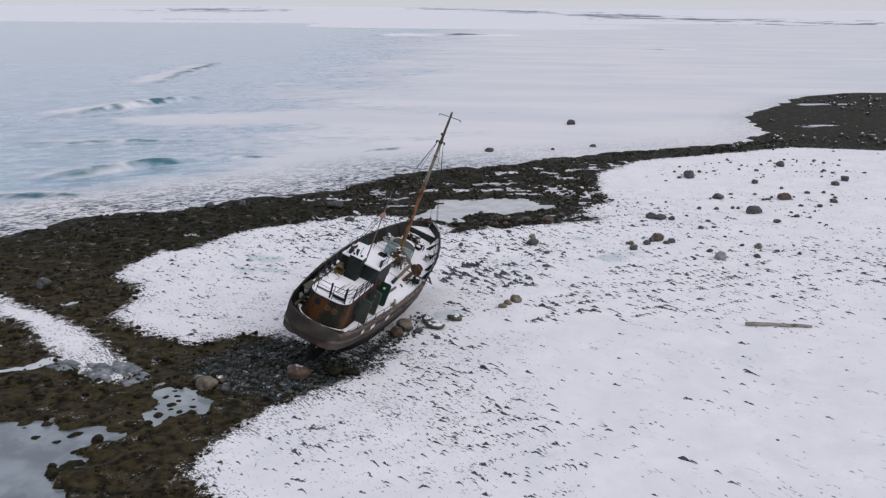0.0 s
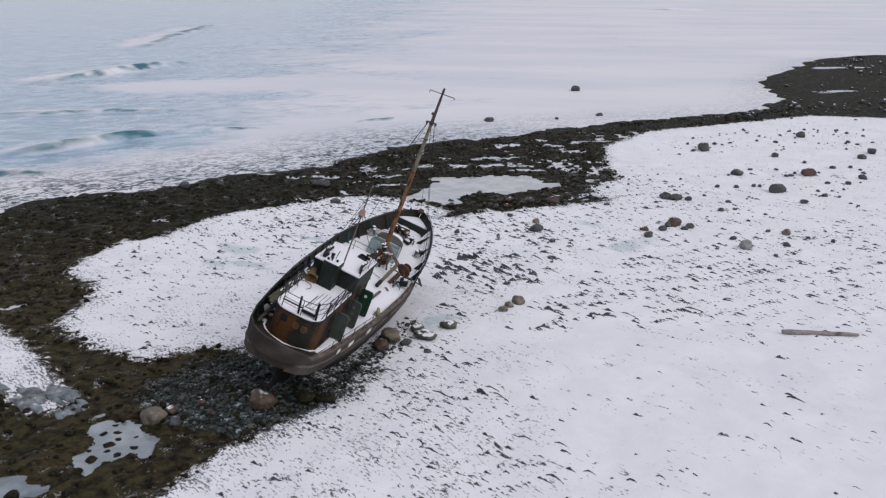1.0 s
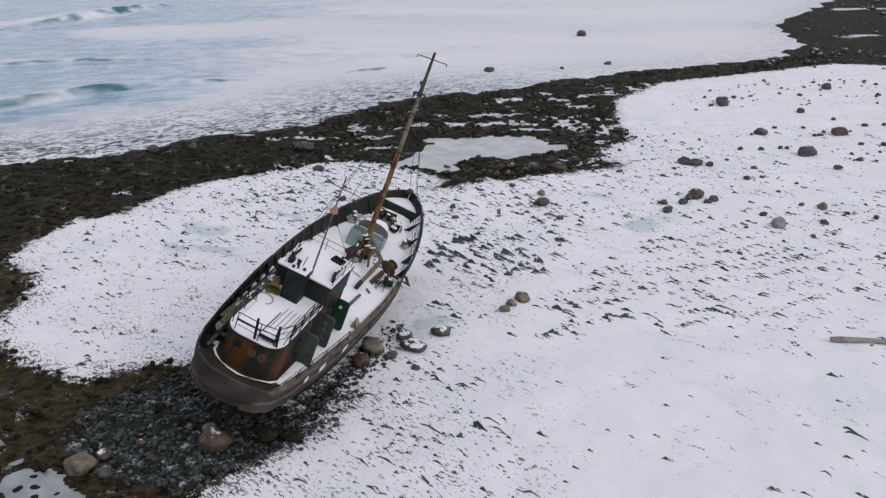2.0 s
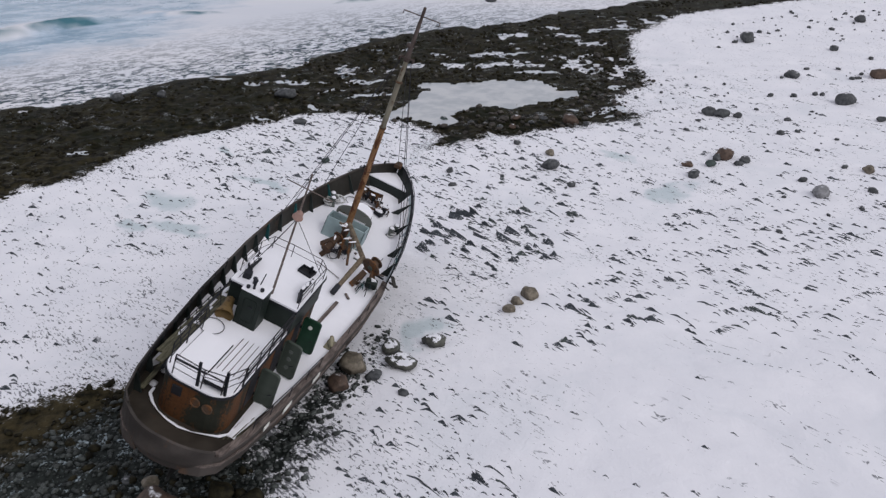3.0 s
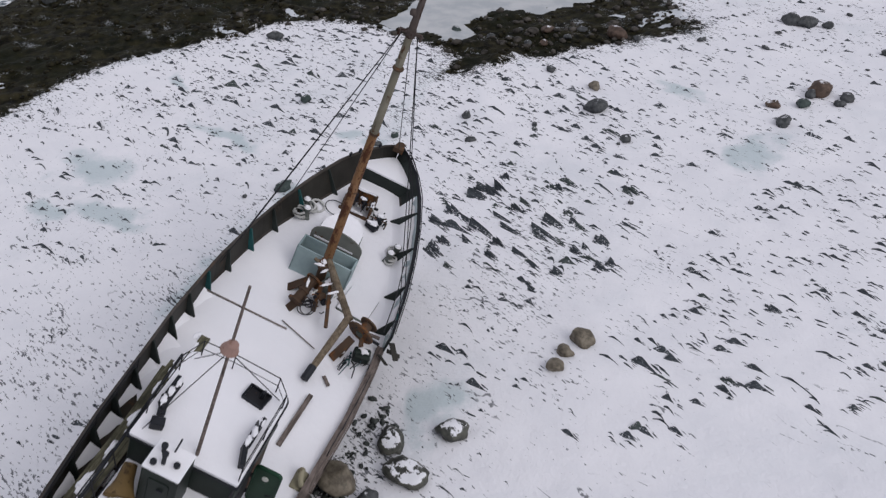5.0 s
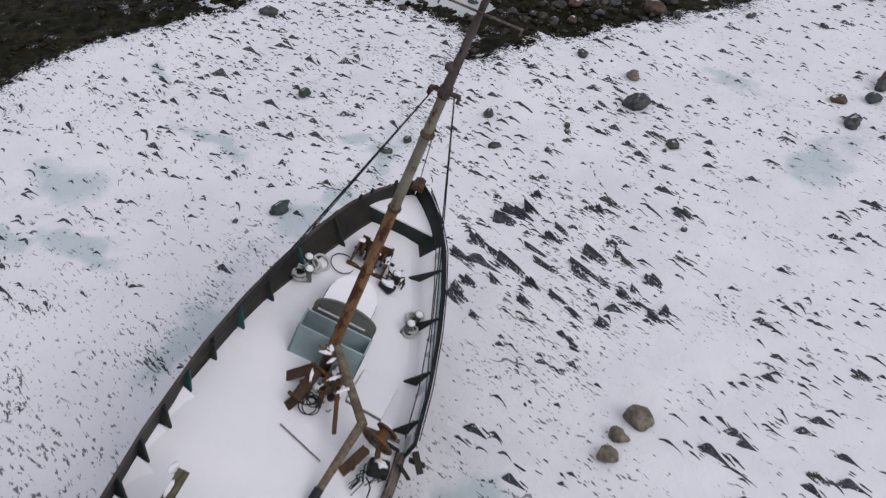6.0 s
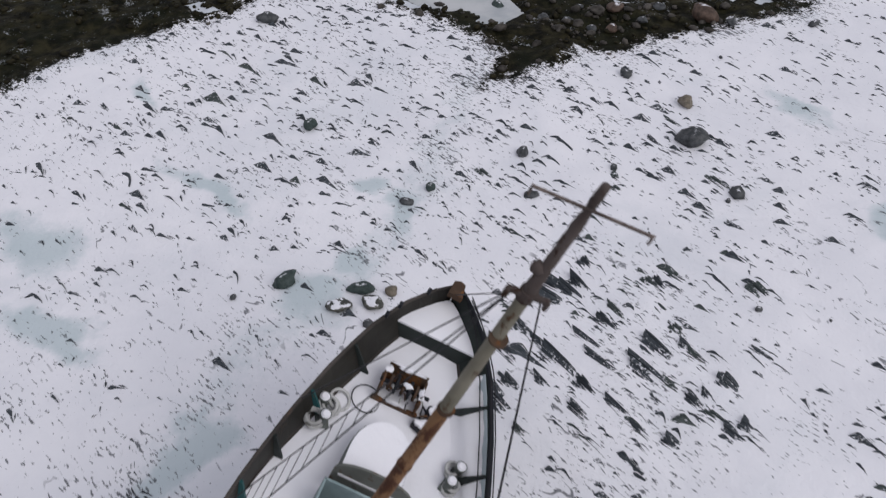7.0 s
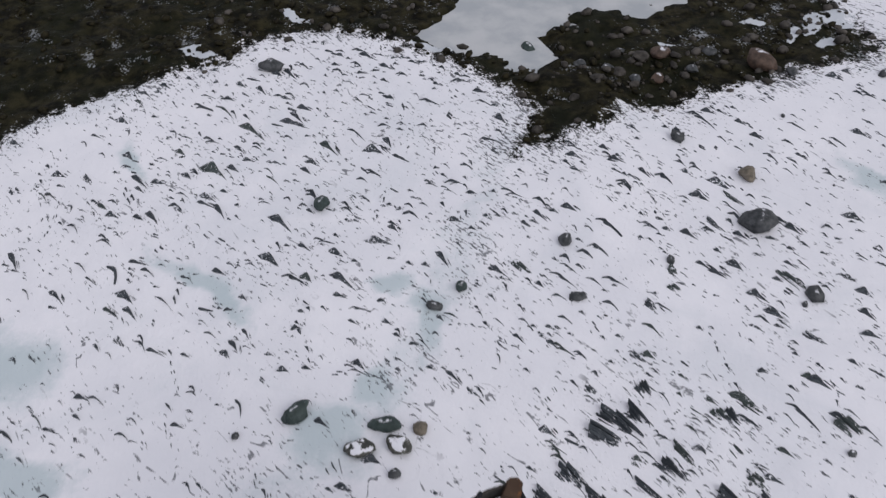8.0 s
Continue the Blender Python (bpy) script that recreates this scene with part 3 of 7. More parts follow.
def sheet(name, xs, ys, height, attrs, mat):
    """One even net of faces over xs and ys."""
    X, Y = np.meshgrid(xs, ys)
    Z = height(X, Y)
    nx, ny = len(xs), len(ys)
    i = np.arange(nx * ny).reshape(ny, nx)
    quads = np.stack([i[:-1, :-1], i[:-1, 1:], i[1:, 1:], i[1:, :-1]], -1).reshape(-1, 4)
    me = bpy.data.meshes.new(name)
    me.vertices.add(nx * ny)
    me.vertices.foreach_set("co", np.stack([X, Y, Z], -1).astype(np.float32).ravel())
    me.loops.add(quads.size)
    me.loops.foreach_set("vertex_index", quads.astype(np.int32).ravel())
    me.polygons.add(len(quads))
    me.polygons.foreach_set("loop_start", (np.arange(len(quads)) * 4).astype(np.int32))
    me.update()
    me.validate()
    for key, values in attrs(X, Y).items():
        at = me.attributes.new(key, "FLOAT", "POINT")
        at.data.foreach_set("value", np.asarray(values, np.float32).ravel())
    me.materials.append(mat)
    me.shade_smooth()
    return new(name, me)


def heath_bands(X, Y):
    """Bare strips on the far shore: the outer isles, a long strip that comes nearer to the east, thin ones in the west."""
    Y = np.maximum(Y, 100.0)
    drop, side = 34465.0 / Y, 1525.0 * X / Y
    east = np.clip(1.15 - np.abs(drop - 8 - 0.032 * side) / (3.0 + 0.009 * np.clip(side, 0, 900)), 0, 1) * np.clip((side + 250) / 200, 0, 1)
    west = np.clip(1.2 - np.abs(drop - 11.5) / 4.0, 0, 1) * np.clip(1.2 - np.abs(side + 390) / 200, 0, 1)
    rim = np.clip(1.4 - np.abs(drop - 30.5) / 1.4, 0, 1) * np.clip((-230 - side) / 60, 0, 1)
    isles = np.where((Y > 440) & (Y < 800) & (np.abs(X) < 200), 0.75, 0.0)
    return np.maximum(np.maximum(east, west), np.maximum(rim, isles))


def ground_attrs(X, Y):
    s = np.maximum(inside(SNOWFIELD, X, Y), inside(SNOW_TONGUE, X, Y) - 0.3)
    ice, slushy = np.zeros(X.shape), np.zeros(X.shape)
    wx, wy = X + 3.0 * (fbm(X / 1.8, Y / 1.8, 101, 4) - 0.5), Y + 2.4 * (fbm(X / 1.8, Y / 1.8, 107, 4) - 0.5)
    for cx, cy, l, w, turn in SLUSH:
        c, q = math.cos(radians(turn)), math.sin(radians(turn))
        a, b = (wx - cx) * c + (wy - cy) * q, -(wx - cx) * q + (wy - cy) * c
        slushy = np.maximum(slushy, np.clip(1.5 - np.hypot(a / l, b / w), 0, 1))
    for cx, cy, l, w, turn in ICE:
        c, q = math.cos(radians(turn)), math.sin(radians(turn))
        a, b = (wx - cx) * c + (wy - cy) * q, -(wx - cx) * q + (wy - cy) * c
        ice = np.maximum(ice, np.clip(1.55 - np.hypot(a / l, b / w), 0, 1.2))
    # a shallow gully of meltwater from the notch in the snow's edge down to the bow
    gully = np.full(X.shape, 99.0)
    for (ax, ay), (bx, by) in (((0.4, 84.5), (-2.2, 77.0)), ((-2.2, 77.0), (-3.6, 73.0)), ((-3.6, 73.0), (-6.8, 69.0)), ((-6.8, 69.0), (-9.6, 62.5))):
        k = np.clip(((wx - ax) * (bx - ax) + (wy - ay) * (by - ay)) / ((bx - ax) ** 2 + (by - ay) ** 2), 0, 1)
        gully = np.minimum(gully, np.hypot(wx - ax - (bx - ax) * k, wy - ay - (by - ay) * k))
    ice = np.maximum(ice, 0.42 * np.exp(-(gully / 1.1) ** 2))
    # thin snow round the shingle, the stern and along the hull
    t = np.clip(((X + 6.5) * 7.5 + (Y - 42) * 21) / (7.5 ** 2 + 21 ** 2), 0, 1)
    hull = np.hypot(X + 6.5 - 7.5 * t, Y - 42 - 21 * t)
    thin = np.maximum(np.where(X < -6.5 + 7.5 * t, 0.5, 0.5) * np.exp(-(hull / 1.9) ** 2), np.clip(1.0 + inside(SHINGLE, X, Y) / 3.0, 0, 1))
    thin = np.maximum(thin, 0.6 * np.exp(-(((X + 13) / 6) ** 2 + ((Y - 58) / 7) ** 2)))
    thin = np.maximum(thin, 0.75 * np.exp(-(((X + 3) / 6.5) ** 2 + ((Y - 41) / 5) ** 2)))
    thin = np.maximum(thin, 0.6 * np.exp(-(((X - 4) / 3.5) ** 2 + ((Y - 67) / 4.5) ** 2)))
    thin = np.maximum(thin, 1.1 * np.exp(-(((X + 19.5) / 2.6) ** 2 + ((Y - 48) / 2.6) ** 2)))
    thin = np.maximum(thin, 0.45 * np.exp(-(((X + 0.5) / 2.5) ** 2 + ((Y - 81) / 4) ** 2)))
    thin = np.maximum(thin, 0.62 * np.exp(-(gully / 1.3) ** 2))
    thin = thin - 0.9 * np.clip((X - 5) / 4, 0, 1) * np.clip((62 - Y) / 5, 0, 1)
    return {"wrack": np.clip((84 - Y) / 22, 0, 1), "slushy": slushy, "thin": thin, "snow_in": np.clip(np.minimum(s, -inside(HULL_SHINGLE_SHADE, X, Y) + 0.7), -6, 6), "gravel_in": np.clip(np.maximum(inside(SHINGLE, X, Y), inside(HULL_SHINGLE_SHADE, X, Y)), -6, 6), "ice": ice, "far": np.clip((Y - 380) / 60, 0, 1), "bare": heath_bands(X, Y)}


XS = spaced((-4500, -700, 190), (-700, -120, 40), (-120, -60, 3), (-60, -30, 0.6), (-30, 28, 0.21), (28, 60, 0.5), (60, 160, 2.5), (160, 700, 40), (700, 4500, 190))
YS = spaced((-300, 10, 20), (10, 28, 0.7), (28, 95, 0.21), (95, 130, 0.5), (130, 260, 2.5), (260, 470, 25), (470, 520, 5), (520, 690, 25), (690, 760, 6), (760, 1000, 40), (1000, 1300, 15), (1300, 2400, 45), (2400, 4900, 125))
ground = sheet("ground", XS, YS, lie, ground_attrs, M_GROUND)
tagged(ground, "snow-covered stony beach with dark seaweed-covered foreshore", "ground", kind="structure")

# ---- the sea: slush and small breakers ----
# breakers: x0, y0, x1, y1, height, width
BREAKERS = [(-80, 178, -62, 222, 1.3, 4.0), (-86, 250, -92, 360, 0.7, 4.0), (-55, 112, -38, 130, 1.1, 2.0), (-60, 101, -44, 104, 0.6, 1.4), (-72, 144, -42, 149, 0.45, 1.4), (-36, 130, -26, 133, 0.4, 1.0), (-13, 138, -5, 142, 0.4, 1.0),
            (-100, 158, -84, 166, 0.5, 1.8)]


def crest(X, Y):
    """How high the breakers stand, where their foam lies, and which faces are darkened."""
    z, foam, front = np.zeros(X.shape), np.zeros(X.shape), np.zeros(X.shape)
    for ax, ay, bx, by, h, w in BREAKERS:
        ex, ey = bx - ax, by - ay
        L = math.hypot(ex, ey)
        t = ((X - ax) * ex + (Y - ay) * ey) / (L * L)
        off = ((X - ax) * -ey + (Y - ay) * ex) / L + 3.2 * (fbm(X / 9, Y / 9, 40, 4) - 0.5)
        along = np.clip(1 - np.abs(2 * t - 1) ** 3, 0, 1)
        side = np.where(off > 0, np.exp(-(off / w) ** 2), np.exp(-(off / (0.45 * w)) ** 2))
        z = z + h * along * side
        foam = np.maximum(foam, along * np.clip(np.exp(-((off - 1.0 * w) / (1.5 * w)) ** 2) * np.clip(fbm(X / 2.2, Y / 2.2, 44, 4) * 4.0 - 0.9, 0.25, 1.3) * 1.6 * np.clip(1.7 - 2.2 * np.abs(t - 0.4), 0.3, 1), 0, 1.2))
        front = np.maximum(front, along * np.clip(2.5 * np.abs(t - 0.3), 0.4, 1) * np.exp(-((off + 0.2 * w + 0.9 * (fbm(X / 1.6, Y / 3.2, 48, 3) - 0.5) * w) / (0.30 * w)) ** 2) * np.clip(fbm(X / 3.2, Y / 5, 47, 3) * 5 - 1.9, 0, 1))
    return z, foam, front


def swell(X, Y):
    near = np.clip((330 - Y) / 150, 0, 1)
    return SEA_LEVEL + near * (0.16 * (fbm(X / 9 + Y / 30, Y / 4.5, 50, 4) - 0.5)) + crest(X, Y)[0]


def sea_attrs(X, Y):
    d = -inside(SHORE, X, Y)
    broken = np.clip(1.3 - d / (16 - 0.10 * np.clip(X + 20, 0, 90)), 0, 1) * np.clip(1.1 - 0.75 * np.clip((X + 5) / 25, 0, 1), 0, 1.1)
    slush = 0.14 + 0.78 * np.clip((X + 62 + 0.05 * (Y - 150)) / (58 + 0.14 * np.clip(Y - 100, 0, 900)), -0.25, 1) + (1.0 - 0.3 * np.clip((-X - 8) / 14, 0, 1)) * np.clip(1.3 - d / 22, 0, 1)
    slush = slush + 0.6 * np.exp(-((Y - 178 + 3 * np.sin(X / 17)) / 9) ** 2) * np.clip((X + 120) / 30, 0, 1) + 0.18 * np.exp(-((Y - 236) / 14) ** 2)
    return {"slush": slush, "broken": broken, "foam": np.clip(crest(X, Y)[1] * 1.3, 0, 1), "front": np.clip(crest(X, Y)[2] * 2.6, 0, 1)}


SX = spaced((-4500, -700, 300), (-700, -150, 40), (-150, 120, 0.9), (120, 700, 30), (700, 4500, 300))
SY = spaced((50, 90, 4), (90, 240, 0.7), (240, 420, 5), (420, 1000, 30), (1000, 4900, 300))
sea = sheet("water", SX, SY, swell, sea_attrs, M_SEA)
tagged(sea, "grey-blue sea with white slush and small breakers", "sea", kind="structure")


def pool(outline, level, label, mat):
    bm = bmesh.new()
    cx, cy = sum(p[0] for p in outline) / len(outline), sum(p[1] for p in outline) / len(outline)
    k = 1 + 1.5 / (sum(math.hypot(x - cx, y - cy) for x, y in outline) / len(outline))
    prism(bm, [(cx + (x - cx) * k, cy + (y - cy) * k) for x, y in outline], level - 0.02, level)
    return tagged(part("water", bm, mat), label, "pool", kind="structure")


pool(POOL_FAR, -1.86, "shallow half-frozen tide pool among seaweed and stones", M_POOL)
pool(POOL_STONES, -0.36, "small icy tide pool dotted with dark stones", M_POOL_GREY)
pool(POOL_NEAR, -0.32, "still grey tide pool at the seaweed's edge", M_POOL_DARK)

# ---- the wreck: x to starboard, y towards the bow, z up from the deck at the mast ----
YAW, HEEL = 16.5, 21.0
boat = new("fishing_boat")
boat.matrix_world = Matrix.Translation((-3.49, 59.84, 2.49)) @ pose(0, 0, 0, 0, 0, -YAW) @ pose(0, 0, 0, 0, HEEL, 0)
tagged(boat, "rusted wrecked fishing boat with snowy decks, heeled over on a beach", "boat")

BEAM = [(-14.75, 0.9), (-14.55, 1.45), (-14.1, 1.85), (-13, 2.15), (-11, 2.45), (-8, 2.75), (-4, 2.95), (-1.5, 2.92), (0.5, 2.7), (2, 2.42), (3.5, 2.04), (4.8, 1.6), (5.8, 1.08), (6.5, 0.52), (6.9, 0.06)]
DECK = [(-15, 0.35), (-11, 0.18), (-8, 0.05), (-3, -0.08), (0, 0.0), (4, 0.28), (7, 0.6)]
KEEL = [(-15, -0.25), (-14, -0.5), (-12.6, -1.2), (-11.6, -2.2), (-10.5, -2.75), (-4, -2.8), (2, -2.6), (4.8, -2.0), (6, -1.0), (6.9, 0.3)]
RAIL = [(-15, 1.15), (-11, 1.0), (-6, 0.88), (-2, 0.85), (1, 0.98), (4, 1.24), (6, 1.48), (7, 1.6)]


def at(table, y):
    return float(np.interp(y, [a for a, b in table], [b for a, b in table]))


FLARE = [(-15, 0.04), (-2, 0.05), (1, 0.16), (3, 0.38), (4.5, 0.46), (5.8, 0.38), (6.5, 0.2), (6.9, 0.02)]


def half(y):
    xs = [a for a, b in BEAM]
    return at(BEAM, y) if y > xs[0] else BEAM[0][1]


def edge(y):
    """Half the breadth at the deck, inside the flare of the bulwark."""
    return max(0.03, half(y) - at(FLARE, y))


STATIONS = [-14.75, -14.55, -14.1, -13.5, -13, -12, -11, -9.5, -8, -6, -4, -2, 0, 1.2, 2.4, 3.4, 4.2, 5, 5.6, 6.1, 6.5, 6.75, 6.9]


def section(y):
    """Starboard half of the hull's section, from the deck edge to the keel."""
    b, top, low = edge(y), at(DECK, y) + 0.02, at(KEEL, y)
    depth = top - low
    full = min(1.0, max(0.0, (y + 15) / 5)) * min(1.0, max(0.0, (7.2 - y) / 5))
    pts = []
    for k in np.linspace(0, 1, 11):
        z = top - depth * k
        flat = (1 - k ** (2.2 + 2.5 * full)) ** (0.75)
        pts.append((max(0.04, b * flat * (1 - 0.10 * k)), z))
    return pts


def hull():
    bm = bmesh.new()
    rows = []
    for y in STATIONS:
        half_pts = section(y)
        rows.append([(x, y, z) for x, z in half_pts] + [(-x, y, z) for x, z in reversed(half_pts)])
    grid = loft(bm, rows)
    bm.faces.new(grid[0])
    bm.faces.new(list(reversed(grid[-1])))
    return part("hull", bm, M_HULL_LOW, boat, "dark lower hull, streaked with rust", True)


hull()


def skirt(side, y0, y1, lo, hi, thick, name, mat, flare=0.0, label="", steps=0.5, parent=boat):
    """A strip of planking that follows the deck's edge. lo and hi are heights at y."""
    bm = bmesh.new()
    n = max(2, int(abs(y1 - y0) / steps) + 1)
    ys = sorted(set([round(v, 3) for v in np.linspace(y0, y1, n)] + [s for s in STATIONS if min(y0, y1) < s < max(y0, y1)]))
    rows = []
    for y in ys:
        a, c = lo(y), hi(y)
        span = rl(y) - dk(y)
        b0 = edge(y) + 0.01 + (half(y) - edge(y)) * (a - dk(y)) / span
        b1 = edge(y) + 0.01 + (half(y) - edge(y)) * (c - dk(y)) / span
        rows.append([(side * b0, y, a), (side * b1, y, c), (side * (b1 - thick), y, c), (side * (b0 - thick), y, a)])
    g = loft(bm, rows, True)
    bm.faces.new(g[0])
    bm.faces.new(list(reversed(g[-1])))
    return part(name, bm, mat, parent, label)


def dk(y):
    return at(DECK, y)


def rl(y):
    return at(RAIL, y)


# upper strakes, paler and brown, port and starboard
for sd in (1, -1):
    skirt(sd, -14.75, 6.9, lambda y: dk(y) - 0.75, lambda y: dk(y) + 0.12, 0.05, "upper_strake", M_HULL, 0.0, "brown-grey upper hull strake")
    skirt(sd, -14.75, 6.9, lambda y: dk(y) - 0.30, lambda y: dk(y) - 0.16, 0.04, "rubbing_strake", M_RAILCAP, 0.0).location = (sd * 0.05, 0, 0)
# bulwarks: whole on the port side, on the starboard side only forward
skirt(-1, -14.6, 6.9, lambda y: dk(y) + 0.10, rl, 0.05, "bulwark", M_BULWARK_IN, 0.0, "brown-black steel bulwark, rusting")
skirt(1, -1.3, 6.9, lambda y: dk(y) + 0.10, rl, 0.05, "bulwark", M_BULWARK, 0.05, "black-green steel bulwark, rusting")
skirt(1, -1.2, 5.0, lambda y: dk(y) + 0.12, lambda y: rl(y) - 0.06, 0.02, "bulwark_lining", M_PALE, 0.0, "pale blue-grey inner face of the bulwark").location = (-0.065, 0, 0)
skirt(-1, -14.5, 6.9, rl, lambda y: rl(y) + 0.05, 0.07, "rail_cap", M_HULL)
skirt(1, -1.3, 6.9, rl, lambda y: rl(y) + 0.06, 0.08, "rail_cap", M_STEEL)
skirt(1, -14.2, -1.2, lambda y: dk(y) + 0.08, lambda y: dk(y) + 0.24, 0.24, "rail_cap", M_RAILCAP, 0.0, "weathered brown timber rail along the deck's edge")


def transom():
    bm = bmesh.new()
    rows = []
    for k in np.linspace(-1, 1, 15):
        x = 1.62 * k
        y = -14.35 - 0.75 * (1 - abs(k) ** 2.4)
        hi = 1.12 - 0.42 * max(0, k) ** 2
        rows.append([(x * 0.93, y + 0.25, -0.35), (x, y, 0.2), (x * 1.03, y - 0.04, hi), (x * 1.0, y + 0.06, hi), (x * 0.96, y + 0.06, 0.2), (x * 0.9, y + 0.3, -0.35)])
    g = loft(bm, rows, True)
    bm.faces.new(g[0])
    bm.faces.new(list(reversed(g[-1])))
    part("transom", bm, M_HULL, boat, "grey-brown curved stern bulwark")


transom()


def deck_plate():
    for name, mat, z0, z1, inset in (("deck", M_DECK, -0.06, 0.0, 0.02), ("snow_cover", M_SNOW, 0.0, 0.05, 0.05)):
        bm = bmesh.new()
        rows = []
        for y in [v for v in STATIONS if v > -11.5 or mat != M_SNOW]:
            b = max(0.02, edge(y) - inset)
            port = -1.0 if y > -6.5 or mat != M_SNOW else -0.52
            rows.append([(b * k, y, dk(y) + z1 + 0.05 * (1 - k * k) + (0.03 * noise.noise((b * k * 2, y * 2, 3)) if name == "snow_cover" else 0)) for k in np.linspace(port, 1, 13)])
        loft(bm, rows)
        part(name, bm, mat, boat, "snow lying on the deck" if mat == M_SNOW else "", True)


deck_plate()


def frame_bracket(side, y, parent=boat):
    """A triangular bulwark stay."""
    bm = bmesh.new()
    b, c = edge(y), half(y)
    z0, z1 = dk(y) + 0.04, rl(y) - 0.02
    reach = (0.24 if y > -2.5 else 0.34) if side < 0 else 0.44
    pts = [(side * (b - 0.03), z0), (side * (b - reach), z0), (side * (c - 0.12), z1), (side * (c - 0.05), z1)]
    lo = [bm.verts.new((x, y - 0.03, z)) for x, z in pts]
    hi = [bm.verts.new((x, y + 0.03, z)) for x, z in pts]
    for i in range(4):
        bm.faces.new((lo[i], lo[(i + 1) % 4], hi[(i + 1) % 4], hi[i]))
    bm.faces.new(lo)
    bm.faces.new(list(reversed(hi)))
    part("bulwark_stay", bm, M_TEAL if side < 0 and y in (0.2, -2.1, 2.7) else M_BULWARK, parent)


for y in (-13.2, -12.2, -11.2, -10.2, -9.2, -8.2, -7.2, -6.2, -5.2, -4.2, -3.2, -2.1, -1.0, 0.2, 1.4, 2.7, 4.2):
    frame_bracket(-1, y)
for y in (-0.6, 0.9, 2.6, 4.2):
    frame_bracket(1, y)


# ---- deckhouse and wheelhouse ----
def round_rect(x0, x1, y0, y1, r_aft, r_fwd, n=6):
    pts = []
    for cx, cy, r, a0 in ((x1 - r_fwd, y1 - r_fwd, r_fwd, 0), (x0 + r_fwd, y1 - r_fwd, r_fwd, 90), (x0 + r_aft, y0 + r_aft, r_aft, 180), (x1 - r_aft, y0 + r_aft, r_aft, 270)):
        for i in range(n + 1):
            a = radians(a0 + 90 * i / n)
            pts.append((cx + r * math.cos(a), cy + r * math.sin(a)))
    return pts


def house_shell(outline, z0, z1, name, mat, label):
    bm = bmesh.new()
    prism(bm, outline, z0, z1)
    return part(name, bm, mat, boat, label)


LOW = round_rect(-1.2, 1.3, -13.55, -6.6, 0.75, 0.1)
HIGH = round_rect(-1.25, 1.35, -9.2, -6.5, 0.05, 0.25)
house = house_shell(LOW, 0.05, 1.92, "deckhouse_wall", M_HOUSE, "deckhouse wall of green paint gone to orange rust")
house_shell(HIGH, 1.9, 2.92, "wheelhouse_wall", M_STACK, "dark green wheelhouse wall")


def grown(outline, k):
    cx, cy = sum(p[0] for p in outline) / len(outline), sum(p[1] for p in outline) / len(outline)
    return [(x + k * (1 if x > cx else -1), y + k * (1 if y > cy else -1)) for x, y in outline]


house_shell(grown(LOW, 0.05), 1.92, 1.97, "roof", M_STEEL, "")
house_shell(grown(HIGH, 0.06), 2.92, 2.98, "roof", M_STEEL, "")
house_shell(grown(LOW, 0.0), 1.97, 2.03, "snow_cover", M_SNOW, "snow on the deckhouse roof")
house_shell(grown(HIGH, 0.02), 2.98, 3.05, "snow_cover", M_SNOW, "snow on the wheelhouse roof")


def casing():
    """The tall dark engine casing at the step between the two roofs."""
    bm = bmesh.new()
    box(bm, (-0.09, -9.67, 2.76), (0.84, 0.74, 1.5), None, 0.02)
    c = part("engine_casing", bm, M_STACK, boat, "tall dark green engine casing")
    bm = bmesh.new()
    box(bm, (-0.09, -9.67, 3.535), (0.86, 0.76, 0.06), None, 0.02)
    part("snow_cover", bm, M_SNOW, c)
    bm = bmesh.new()
    for x, y, h in ((-0.30, -9.55, 0.20), (-0.16, -9.80, 0.34), (0.12, -9.75, 0.05), (-0.34, -9.9, 0.05)):
        tube(bm, (x, y, 3.5), (x, y, 3.56 + h), 0.05, 8)
        tube(bm, (x, y, 3.56 + h), (x, y, 3.62 + h), 0.075, 8)
    part("vent_pipe", bm, M_STEEL, c)
    bm = bmesh.new()
    rim = [Vector((x, -10.05, z)) for x, z in round_rect(-0.32, 0.16, 2.25, 3.25, 0.08, 0.08, 3)]
    path_tube(bm, rim + [rim[0]], 0.014, 5)
    part("panel_seam", bm, M_STACK, c)
    bm = bmesh.new()
    box(bm, (-0.02, -10.07, 2.95), (0.14, 0.05, 0.05), None, 0.01)
    part("latch", bm, M_STEEL, c)
    bm = bmesh.new()
    bar(bm, (-0.10, -9.45, 3.5), (-0.02, -9.40, 4.05), 0.03, 0.03)
    part("rod", bm, M_STEEL, c)


casing()


def railing(pts, height, name="railing", mid=2, r=0.022, lean=(0, 0)):
    """Posts at the points and rails between them."""
    rail = new(name)
    rail.parent = boat
    tops = []
    for x, y, z in pts:
        bm = bmesh.new()
        top = (x + lean[0], y + lean[1], z + height)
        tube(bm, (x, y, z), top, r, 6)
        part("post", bm, M_WIRE, rail)
        tops.append((Vector((x, y, z)), Vector(top)))
    for k in range(mid + 1):
        f = 1 - k / (mid + 1)
        bm = bmesh.new()
        path_tube(bm, [a.lerp(b, f) for a, b in tops], r * (0.9 if k == 0 else 0.6), 6)
        part("rail", bm, M_WIRE, rail)
    return rail


